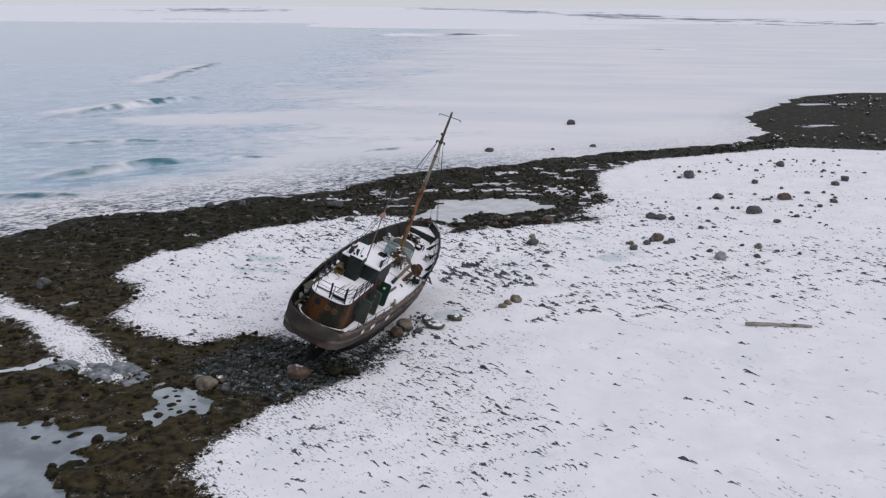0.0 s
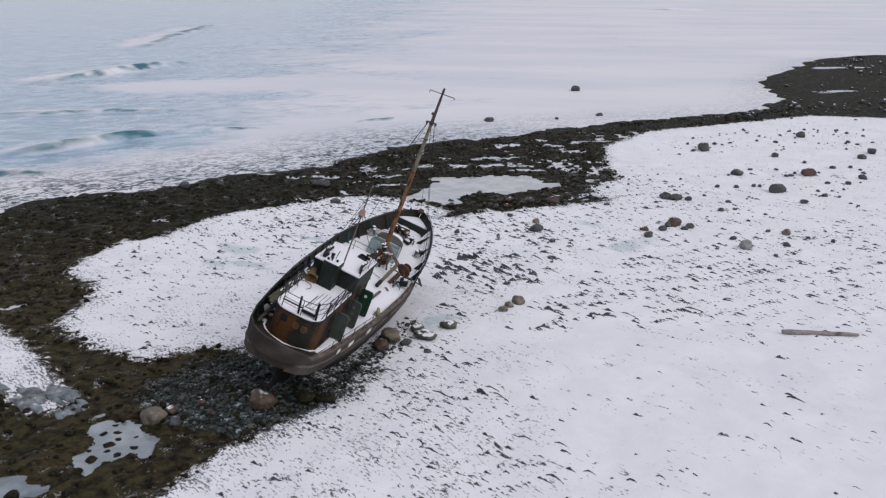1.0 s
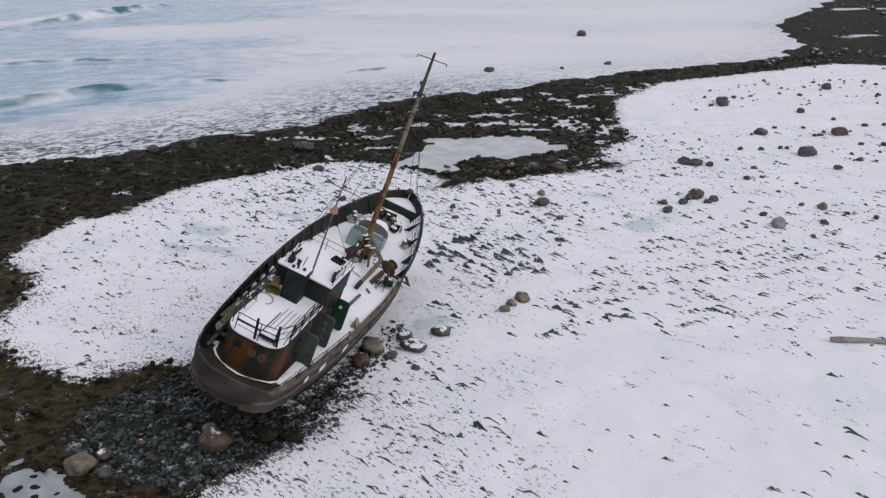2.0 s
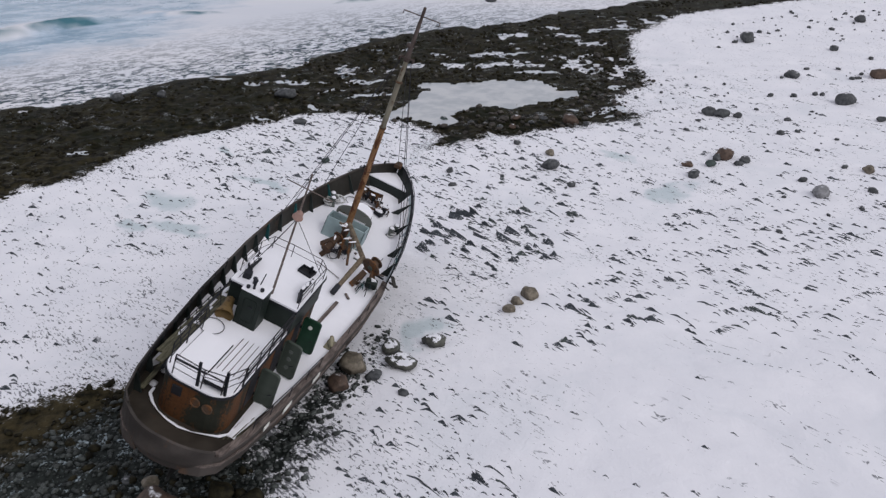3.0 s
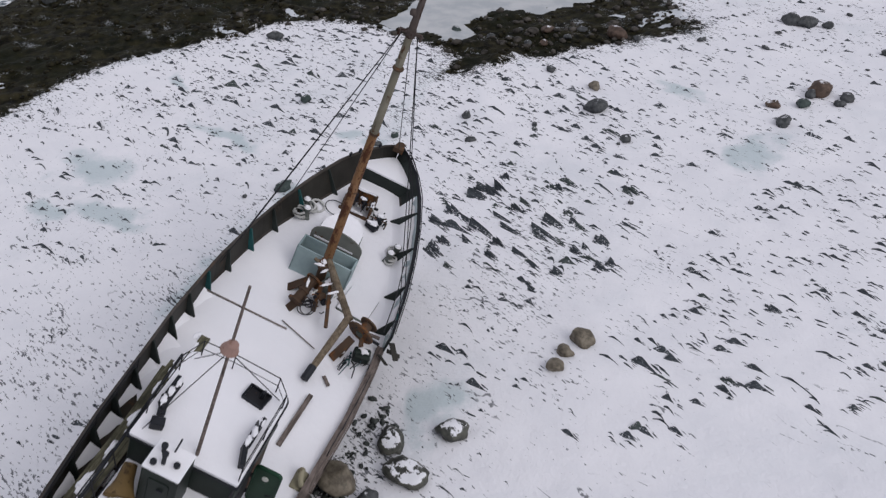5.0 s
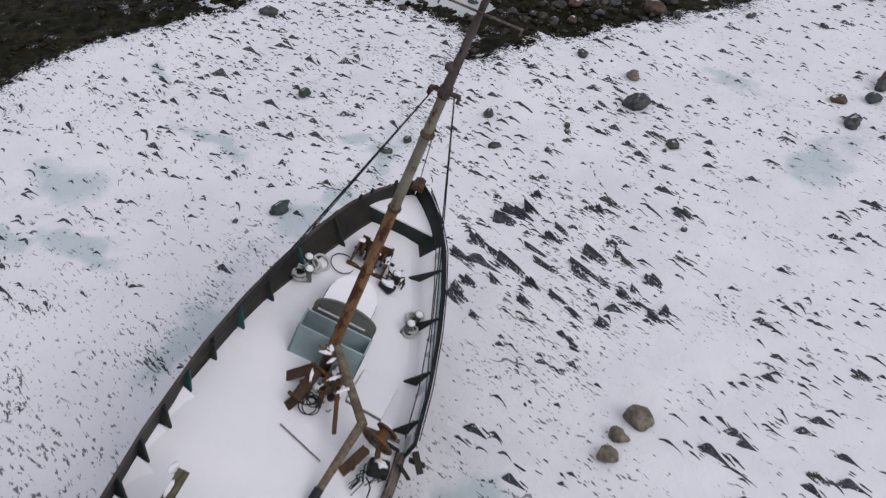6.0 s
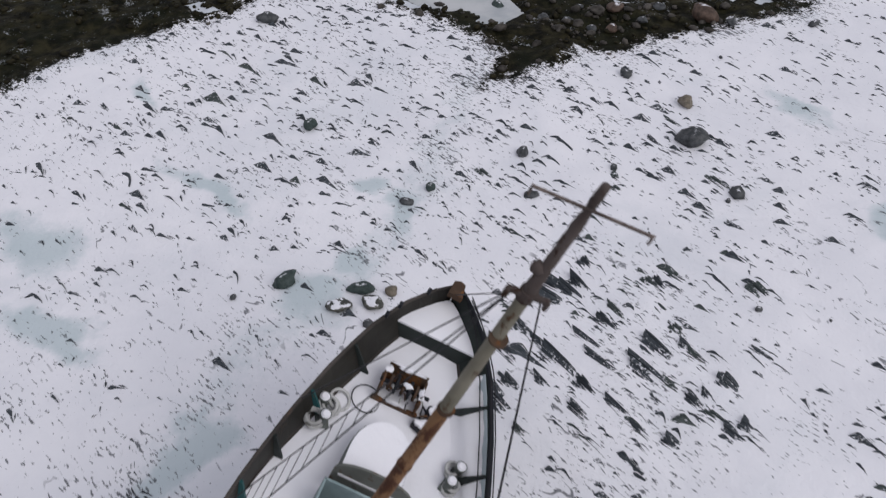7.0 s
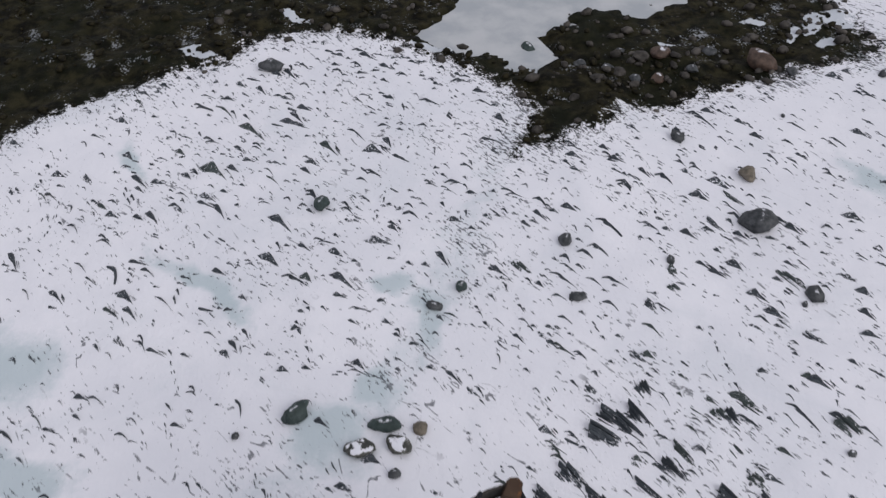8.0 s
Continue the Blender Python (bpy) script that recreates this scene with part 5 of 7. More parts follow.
bollard(-1.75, 2.75, 25)
bollard(1.62, 2.6, -15)
rope_turns(-1.66, 2.95, 0.0, 3, 0.20)
rope_turns(-1.85, 2.52, 1.0, 3, 0.19)
rope_turns(-1.55, 3.25, 2.0, 1, 0.23)
rope_turns(1.58, 2.82, 3.0, 2, 0.17)
rope_turns(1.66, 2.4, 4.0, 2, 0.17)


def fairlead_block():
    """A cast fairlead on the starboard deck edge."""
    bm = bmesh.new()
    pts = ring_pts((2.42, -6.55, dk(-6.5) + 0.22), 0.2, (1, 0.3, 0.35), 14)
    path_tube(bm, pts + [pts[0]], 0.085, 7)
    box(bm, (2.38, -6.55, dk(-6.5) + 0.06), (0.34, 0.62, 0.10), None, 0.03)
    part("fairlead", bm, M_FAIRLEAD, boat, "ochre-grey cast fairlead", True)


fairlead_block()


def roof_gear():
    """Bits on the roofs: skylight frame, hole in the wheelhouse roof, slats, planks along the port edge."""
    for x, y in ((0.12, -13.45), (1.02, -13.3)):
        bm = bmesh.new()
        bar(bm, (x + 0.03, y, 2.0), (x - 0.06, y + 0.05, 2.95), 0.09, 0.07, (0, 1, 0))
        part("roof_post", bm, M_STEEL, boat)
    bm = bmesh.new()
    box(bm, (-0.42, -12.0, 2.05), (1.15, 1.75, 0.06), None, 0.01)
    panel = part("roof_panel", bm, M_STEEL, boat, "flat panel lying on the deckhouse roof")
    bm = bmesh.new()
    box(bm, (-0.42, -11.97, 2.095), (1.10, 1.70, 0.04), None, 0.015)
    part("snow_cover", bm, M_SNOW, panel)
    bm = bmesh.new()
    box(bm, (0.6, -13.15, 2.2), (0.72, 0.32, 0.2), None, 0.03)
    seat = part("roof_locker", bm, M_STEEL, boat, "black locker on the deckhouse roof")
    bm = bmesh.new()
    box(bm, (0.6, -13.22, 2.32), (0.68, 0.2, 0.05), None, 0.02)
    part("snow_cover", bm, M_SNOW, seat)
    for i in range(5):
        bm = bmesh.new()
        x = 0.25 + 0.2 * i
        bar(bm, (x, -12.4, 2.04), (x, -10.6, 2.04), 0.018, 0.03)
        part("roof_slat", bm, M_RAILCAP, boat)
    bm = bmesh.new()
    for a, b in (((0.38, -7.12), (0.92, -7.2)), ((0.92, -7.2), (0.98, -6.78)), ((0.98, -6.78), (0.42, -6.70)), ((0.42, -6.70), (0.38, -7.12))):
        bar(bm, (*a, 3.09), (*b, 3.09), 0.035, 0.12)
    hatch = part("roof_hatch", bm, M_STEEL, boat, "small open hatch in the wheelhouse roof")
    bm = bmesh.new()
    # black plate inside the frame, coloured as the shade of an open hole
    box(bm, (0.67, -6.95, 3.055), (0.5, 0.38, 0.02), pose(0, 0, 0, 0, 0, -6))
    part("opening_shade", bm, M_WIRE, hatch)
    for x, y0, y1, z in ((-1.55, -12.8, -4.6, 1.55), (-1.86, -12.2, -5.6, 1.35)):
        bm = bmesh.new()
        bar(bm, (x, y0, z), (x - 0.08, y1, z - 0.35), 0.26, 0.07)
        part("plank", bm, M_OLIVE, boat, "mossy plank along the deckhouse")
    bm = bmesh.new()
    rows = []
    for k, r in ((0, 0.34), (0.08, 0.33), (0.2, 0.26), (0.4, 0.19), (0.75, 0.15), (0.75, 0.12), (0.4, 0.16), (0.15, 0.24), (0.02, 0.31)):
        c = Vector((-0.78, -10.25, 2.28)).lerp(Vector((-0.95, -9.55, 2.5)), k / 0.75)
        rows.append(ring_pts(c, r, (-0.17, 0.7, 0.22), 16))
    loft(bm, rows, True)
    part("horn_vent", bm, M_YELLOW, boat, "ochre rust-eaten cowl vent knocked over", True)
    bm = bmesh.new()
    hoop(bm, (-0.9, -10.75, 2.07), 0.42, (0, 0, 1), 0.014)
    part("cable_loop", bm, M_WIRE, boat)
    for x in (-1.0, 1.1):
        bm = bmesh.new()
        box(bm, (x, -8.0, 3.25), (0.1, 0.9, 0.3), pose(0, 0, 0, 0, 25 if x > 0 else -20, 0), 0.02)
        screen = part("screen", bm, M_STEEL, boat)
        for k in range(3):
            snow_dab(x + 0.02 * k, -8.32 + 0.3 * k, 3.41 - 0.02 * k, (0.12, 0.26, 0.05), 240 + k + (10 if x > 0 else 0), screen, 8)


roof_gear()


def stern_windows():
    for x, w, h, z in ((-0.42, 0.36, 0.42, 1.55), (0.28, 0.34, 0.34, 1.45), (0.72, 0.34, 0.34, 1.42)):
        y = -13.56
        bm = bmesh.new()
        if x < 0:
            box(bm, (x, y, z), (w, 0.05, h), None, 0.03)
        else:
            tube(bm, (x, y - 0.02, z), (x, y + 0.03, z), w / 2, 16)
        part("window", bm, M_WIRE if x < 0 else M_RUST, boat, "dark broken window" if x < 0 else "rusted blanked porthole")
        if x > 0:
            bm = bmesh.new()
            hoop(bm, (x, y - 0.03, z), w / 2, (0, 1, 0), 0.025)
            part("porthole_ring", bm, M_RUST, boat)


stern_windows()


def keel_gear():
    bm = bmesh.new()
    bar(bm, (0, -12.2, -2.75), (0, 4.4, -2.75), 0.3, 0.45)
    part("keel", bm, M_HULL_LOW, boat)
    bm = bmesh.new()
    box(bm, (0, -12.9, -1.75), (0.09, 1.1, 1.9), None, 0.03)
    part("rudder", bm, M_HULL_LOW, boat, "rusted rudder under the stern")


keel_gear()


def small_gear():
    """Snow banked against the starboard bulwark, freeing ports, loose bars, pipes and ropes on deck."""
    bm = bmesh.new()
    rows = []
    for y in np.linspace(-1.2, 5.0, 26):
        e, h = edge(y), half(y)
        k = 1.12 + 0.15 * noise.noise((y * 1.7, 2, 1))
        rows.append([(e - 0.35, y, dk(y) + 0.06), (e - 0.06, y, dk(y) + 0.14), (e + (h - e) * 0.75 * k - 0.08, y, dk(y) + (rl(y) - dk(y)) * 0.75 * k), (e - 0.02, y, dk(y) + 0.02)])
    loft(bm, rows)
    part("snow_bank", bm, M_SNOW, boat, "snow banked inside the bulwark", True)
    for y, l in ((-8.5, 0.55), (-10.6, 0.6), (-11.9, 0.35)):
        bm = bmesh.new()
        x = edge(y) + 0.045
        bar(bm, (x - 0.012, y - l / 2, dk(y) - 0.06), (x + 0.012, y + l / 2, dk(y) - 0.06), 0.03, 0.20)
        part("freeing_port", bm, M_WHITE, boat, "snow-filled freeing port")
    for a, b, r in (((-0.35, -1.9, 0.1), (0.95, -2.35, 0.1), 0.016), ((0.75, -0.05, 0.1), (1.55, -0.35, 0.1), 0.05), ((1.55, -1.05, 0.25), (2.55, -1.0, 0.3), 0.05),
                    ((1.45, -5.9, 0.1), (1.55, -3.95, 0.12), 0.07), ((1.6, -3.1, 0.08), (1.85, -3.35, 0.08), 0.05)):
        bm = bmesh.new()
        bar(bm, a, b, r * 2, r)
        part("loose_bar", bm, M_RAILCAP, boat)
    bm = bmesh.new()
    hoop(bm, (-0.95, 3.55, dk(3.5) + 0.12), 0.36, (0.1, 0, 1), 0.016)
    part("wire_hoop", bm, M_STEEL, boat)
    # chain plates and frame ends above the port rail, and bumps on the bow rail
    for y in (5.2, 5.6, 6.3):
        bm = bmesh.new()
        box(bm, (-half(y) + 0.03, y, rl(y) + 0.12), (0.09, 0.14, 0.16), None, 0.02)
        part("fairlead", bm, M_STEEL, boat)
    bm = bmesh.new()
    prism(bm, [(-0.20, 6.50), (-0.16, 6.92), (0.0, 7.0), (0.14, 6.94), (0.18, 6.50)], 1.52, 1.70)
    part("stem_head", bm, M_RUST, boat, "rusted stem head at the bow")
    # torn plating and slack rope where the starboard bulwark ends
    for a, b, wide in (((2.95, -1.35, 0.75), (3.30, -1.75, 0.55), 0.22), ((2.92, -1.45, 0.45), (3.35, -1.35, 0.35), 0.16), ((2.75, -1.6, 0.30), (3.10, -1.95, 0.42), 0.12)):
        bm = bmesh.new()
        bar(bm, a, b, wide, 0.03, (0.3, 0.2, 1))
        part("torn_plate", bm, M_BULWARK_IN, boat)
    # a flat hatch beside the mast, level under the snow
    bm = bmesh.new()
    box(bm, (1.42, 0.05, dk(0) + 0.09), (1.05, 1.15, 0.10), pose(0, 0, 0, 0, 0, -4), 0.02)
    hatch = part("deck_hatch", bm, M_GREY_DARK, boat, "low grey deck hatch under snow")
    bm = bmesh.new()
    box(bm, (1.42, 0.06, dk(0) + 0.155), (1.04, 1.12, 0.05), pose(0, 0, 0, 0, 0, -4), 0.02)
    part("snow_cover", bm, M_SNOW, hatch)
    # wind-packed snow between the port stays
    for i, y in enumerate((-11.7, -10.7, -9.7, -8.7, -7.7, -6.7, -5.7, -4.7, -3.7, -2.6)):
        bm = bmesh.new()
        e = -edge(y)
        rows = []
        for k in np.linspace(0, 1, 5):
            yy = y - 0.40 + 0.80 * k
            wide = (0.30 + 0.14 * math.sin(i * 2.1)) * (0.15 + 0.85 * k ** 1.3) * (1 + 0.5 * noise.noise((i * 3.1, k * 2.5, 0.7)))
            lift = 0.16 * k * (1 + noise.noise((i * 1.3, k * 2, 5.1)))
            rows.append([(e + 0.04, yy, dk(y) + 0.10 + lift), (e + 0.08 + wide * 0.4, yy, dk(y) + 0.10 + lift * 0.5), (e + 0.10 + wide, yy + 0.08 * math.sin(i + 4 * k), dk(y) + 0.03)])
        loft(bm, rows)
        part("snow_wedge", bm, M_SNOW, boat, "", True)
    for i in range(3, 16):
        y = -12.4 + 0.52 * i
        k = (y + 12.8) / 8.2
        snow_dab(-1.58 - 0.08 * k - 0.26 * (i % 2) + 0.05 * math.sin(i * 3), y, 1.60 - 0.35 * k - 0.16 * (i % 2), (0.16 + 0.08 * math.sin(i * 1.7), 0.36 + 0.2 * math.sin(i * 2.9), 0.05), 200 + i, boat)
    # the port rail's pipes, standing off the bulwark
    railing([(-half(y) + 0.16, y, rl(y)) for y in (-13.2, -12.2, -11.2, -10.2, -9.2, -8.2, -7.2, -6.2)], 0.42, mid=1, r=0.02)
    # planks, pipes and gear in the port alleyway
    for i, (x0, y0, x1, y1, z, w) in enumerate(((-1.75, -13.2, -2.05, -8.0, 0.5, 0.16), (-1.5, -12.6, -1.75, -7.0, 1.1, 0.10), (-2.0, -10.5, -2.2, -5.5, 0.35, 0.22), (-1.42, -11.5, -1.55, -6.3, 2.3, 0.06))):
        bm = bmesh.new()
        bar(bm, (x0, y0, z), (x1, y1, z + 0.1), w, 0.06)
        part("plank", bm, M_OLIVE if i % 2 == 0 else M_STEEL, boat)
    for i in range(9):
        bm = bmesh.new()
        y = -12.6 + 0.75 * i
        got = lump(bm, (0.22 + 0.25 * RND.random(), 0.3 + 0.25 * RND.random(), 0.07), 60 + i, 0.35, 2)
        bmesh.ops.translate(bm, verts=got, vec=(-1.75 + 0.25 * RND.random() - 0.05 * i, y, dk(y) + 0.05))
        part("snow_patch", bm, M_SNOW, boat, "", True)
    # thin snow down the starboard alley, worn through near the stern
    bm = bmesh.new()
    rows = []
    for y in np.linspace(-13.2, -11.2, 9):
        w = 0.25 + 0.35 * (y + 13.2) / 2 + 0.2 * noise.noise((y * 2, 5, 1))
        rows.append([(1.45 + w * k, y, dk(y) + 0.03 + 0.05 * (1 - (2 * k - 1) ** 2)) for k in np.linspace(0, 1, 5)])
    loft(bm, rows)
    part("snow_patch", bm, M_SNOW, boat, "", True)
    # ropes slung along the starboard bow rail
    for off, lift, sag in ((0.04, 0.16, 0.03), (-0.12, 0.30, 0.06), (-0.30, 0.02, 0.05)):
        bm = bmesh.new()
        ys = np.linspace(-1.2, 6.6, 26)
        path_tube(bm, [(max(0.05, half(y) + off * min(1, (7 - y) / 2)), y, rl(y) + lift - sag * abs(math.sin(y * 1.3))) for y in ys], 0.017, 5)
        part("rope", bm, M_WIRE, boat)
    for y in (-0.6, 1.2, 3.0, 4.6):
        bm = bmesh.new()
        tube(bm, (half(y) - 0.04, y, rl(y)), (half(y) - 0.1, y, rl(y) + 0.32), 0.02, 6)
        part("stanchion", bm, M_TEAL if y < 0 else M_WIRE, boat)
    bm = bmesh.new()
    rows = []
    for k in range(11):
        a = radians(180 + 18 * k)
        rows.append([(0.05 + r * 1.55 * math.cos(a), -12.85 + r * 1.0 * math.sin(a), 0.42 + 0.02 * math.sin(k * 2.1)) for r in (0.955 + 0.02 * math.sin(k * 2.3), 0.985, 1.015 + 0.03 * math.sin(k * 1.7))])
    loft(bm, rows)
    part("snow_strip", bm, M_SNOW, boat, "strip of snow behind the deckhouse")
    for i in range(7):
        bm = bmesh.new()
        x = 1.45 + 0.11 * i
        bar(bm, (x, -13.4 + 0.1 * i, 0.33), (x + 0.15, -11.9, 0.27), 0.03, 0.03)
        part("grating_bar", bm, M_OLIVE, boat)
    # roof clutter by the casing and the broken cable
    for x, y, z, sx, sy, sz in ((-0.85, -8.8, 3.2, 0.3, 0.22, 0.3), (-1.0, -8.3, 3.15, 0.18, 0.5, 0.16), (0.8, -6.9, 3.2, 0.1, 0.1, 0.35), (1.15, -8.6, 3.2, 0.12, 0.5, 0.3)):
        bm = bmesh.new()
        box(bm, (x, y, z), (sx, sy, sz), pose(0, 0, 0, 8, 5, 20), 0.02)
        part("roof_fitting", bm, M_STEEL, boat)


RND = random.Random(4)
small_gear()

# ---- stones on the beach ----
RNG = np.random.RandomState(11)


def ground_z(x, y):
    return float(lie(np.array([x]), np.array([y]))[0])


def boulder(x, y, size, mat, label, flat=0.7, sink=0.16, seed=None, stretch=1.0, name="boulder", rough=0.28, floor=-9.0):
    seed = RNG.randint(1000) if seed is None else seed
    bm = bmesh.new()
    turn = RNG.rand() * 360
    lump(bm, (size * stretch, size / stretch ** 0.5, size * flat), seed, rough, 3 if size > 0.5 else 2, 1.0, 0.0, 5)
    ob = part(name, bm, mat, None, "", True)
    ob.matrix_world = pose(x, y, max(floor, ground_z(x, y)) + size * flat * (0.36 - sink * 0.5), 0, 0, turn)
    return tagged(ob, label, "boulder", "boulders on the beach")


D, T, R, G, S, P = M_BOULDER, M_BOULDER_TAN, M_BOULDER_RED, M_BOULDER_GREEN, M_BOULDER_SNOWY, M_BOULDER_PALE
LABELS = {P: "pale grey rounded boulder on snow", D: "dark grey rounded boulder on snow", T: "pale tan rounded boulder on snow", R: "reddish-brown rounded boulder on snow", G: "green-black wet boulder on snow",
          S: "dark boulder with a thick cap of snow"}
BOULDERS = [(4.35, 59.5, 0.62, T), (4.8, 60.2, 0.56, T), (5.4, 60.8, 0.85, T), (24.7, 73.8, 1.1, P), (8.4, 79, 1.2, D), (8.75, 81.6, 0.66, T), (1.7, 78.2, 0.52, D),
            (19.5, 79.4, 0.75, G), (17.8, 77.4, 0.95, D), (20.8, 80.7, 1.3, R), (17.9, 79.4, 0.6, R), (21.9, 79.9, 0.8, D), (21.3, 79.3, 0.6, D), (20.2, 80.4, 0.7, D), (22.6, 91.1, 1.15, D), (23.5, 90.7, 1.1, D), (24.0, 91.2, 0.6, D), (24.6, 90.2, 0.65, D), (34.9, 94.3, 1.7, D),
            (33.5, 103, 1.3, D), (-6.85, 80, 0.62, G), (-12.3, 97.3, 1.7, D), (-26.6, 95.7, 1.2, D), (-23, 96.6, 1.0, D), (-31, 63.6, 1.3, D), (-13.2, 44.4, 1.25, T)]
BOULDERS += [(-12.1, 44.1, 0.7, D), (-8.3, 46.2, 1.35, R), (29.6, 78, 0.8, T), (41.5, 102.7, 1.35, R), (41.4, 112.8, 1.0, D), (33.8, 117, 2.0, D),
             (49.8, 126, 1.4, D), (46.7, 100.7, 0.9, D), (43.9, 98.2, 0.75, D), (25.5, 173, 1.9, D), (7.4, 139, 1.5, D), (25.2, 144.3, 1.0, D), (18, 141, 0.8, D),
             (51.8, 112, 1.15, D)]
BOULDERS += [(54.4, 115, 1.2, D), (50.6, 146.5, 1.3, D), (35.6, 89.3, 0.8, D), (38.9, 92.3, 0.7, D), (-1.9, 76, 0.42, G), (-8.3, 70.4, 0.24, D), (-3.8, 69.2, 0.34, D),
             (-9.9, 88.9, 0.9, D), (11.2, 89, 1.2, R), (12.3, 88.4, 0.55, D), (1.3, 90.9, 0.7, G), (-3.1, 70.6, 0.46, T)]
for x, y, s, m in BOULDERS:
    boulder(x, y, s, m, LABELS[m] if y < 138 else "dark boulder awash in the slush", 0.62 + 0.2 * RNG.rand(), stretch=1.0 + 0.25 * RNG.rand(), floor=SEA_LEVEL - 0.15)
for x, y, s, m in ((7.0, 89.8, 0.95, R), (6.0, 89.4, 0.8, T), (4.6, 89.0, 0.7, D), (5.0, 88.5, 0.65, T), (2.9, 86.8, 0.55, T), (5.6, 88.0, 0.6, D), (4.0, 88.2, 0.6, T), (8.1, 88.4, 0.6, D), (3.4, 89.3, 0.6, D),
                   (6.6, 88.1, 0.7, R), (5.3, 90.2, 0.5, D), (9.2, 90.1, 0.7, D), (-10.6, 45.2, 0.6, T), (-11.4, 46.2, 0.5, R), (-9.8, 47.6, 0.5, D), (-13.9, 45.8, 0.45, D)):
    boulder(x, y, 0.9 * s, m if m != T else M_WEED_STONE, "rounded " + {D: "grey", T: "grey-tan", R: "brown"}[m] + " stone among dark seaweed", 0.6, 0.34)
for x, y, s in ((-14.6, 42.4, 0.6), (-13.9, 41.6, 0.5), (-14.9, 41.2, 0.65), (-14.0, 40.6, 0.7), (-14.6, 43.5, 0.45), (-13.4, 42.2, 0.5), (-15.1, 40.2, 0.5), (-13.6, 43.1, 0.35), (-14.5, 41.9, 0.4), (-14.3, 42.9, 0.42), (-15.2, 43.4, 0.5), (-14.9, 44.2, 0.4), (-13.1, 41.4, 0.45), (-15.3, 41.9, 0.4),
                (-18.9, 38.2, 0.6), (-17.6, 37.2, 0.5), (-17.2, 36.2, 0.8), (-18.0, 35.6, 0.45), (-16.8, 37.9, 0.7), (-20.2, 38.6, 0.6), (-17.1, 35.2, 0.7), (-19.7, 37.9, 0.4), (-18.3, 38.9, 0.7), (-21.2, 39.6, 0.5)):
    boulder(x, y, s, M_WEED, "dark weed-covered stone standing in a tide pool", 0.5, 0.3, None, 1.15, "boulder", 0.3, -0.46)
# those against the hull and beyond the bow
boulder(-2.5, 54.4, 1.2, T, "large pale boulder wedged under the boat's side", 0.85, 0.05)
boulder(-2.95, 53.1, 0.95, R, "brown boulder with snow under the boat's side", 0.75, 0.08)
boulder(-1.6, 53.9, 0.75, D, "dark stone beside the boat", 0.6)
# two weed-dark blocks added in place of the shaded recess under the stern
boulder(-6.3, 46.9, 1.0, M_WEED, "dark block standing in for the shaded recess by the boat's rudder", 0.8, 0.05)
boulder(-5.2, 46.6, 0.8, M_WEED, "dark block standing in for the shaded recess by the boat's rudder", 0.6, 0.05)
boulder(-8.9, 47.4, 0.6, T, "small tan stone in wet shingle", 0.8)
boulder(-12.6, 45.3, 0.6, R, "small brown stone in wet shingle", 0.7)
for x, y, s in ((0.8, 56.5, 1.0), (-0.5, 54.8, 1.15), (-1.0, 56, 0.95), (-4.8, 70.0, 0.72), (-3.7, 70.1, 0.7)):
    boulder(x, y, s, S, LABELS[S], 0.55, 0.1, None, 1.25)
for x, y, s, m in ((-6.7, 71.1, 0.72, G), (-4.15, 70.75, 0.62, G), (-2.8, 75.2, 0.45, D)):
    boulder(x, y, s, m, LABELS[m], 0.6, 0.1, None, 1.6)


def driftwood():
    bm = bmesh.new()
    rows = []
    for k in np.linspace(-1, 1, 9):
        r = 0.17 * (1.05 - 0.35 * abs(k) ** 3 - 0.12 * k)
        rows.append([(k * 2.2, r * math.cos(a) + 0.05 * noise.noise((k * 3, a, 1)), r * 0.8 * math.sin(a) + 0.04 * noise.noise((k * 2, a, 7))) for a in np.linspace(0, 2 * math.pi, 10, False)])
    g = loft(bm, rows, True)
    bm.faces.new(g[0])
    bm.faces.new(list(reversed(g[-1])))
    ob = part("driftwood_log", bm, M_DRIFT, None, "", True)
    ob.matrix_world = pose(23.0, 55.4, ground_z(23.0, 55.4) + 0.1, 0, 0, -6)
    tagged(ob, "grey driftwood log lying in the snow", "log")


driftwood()


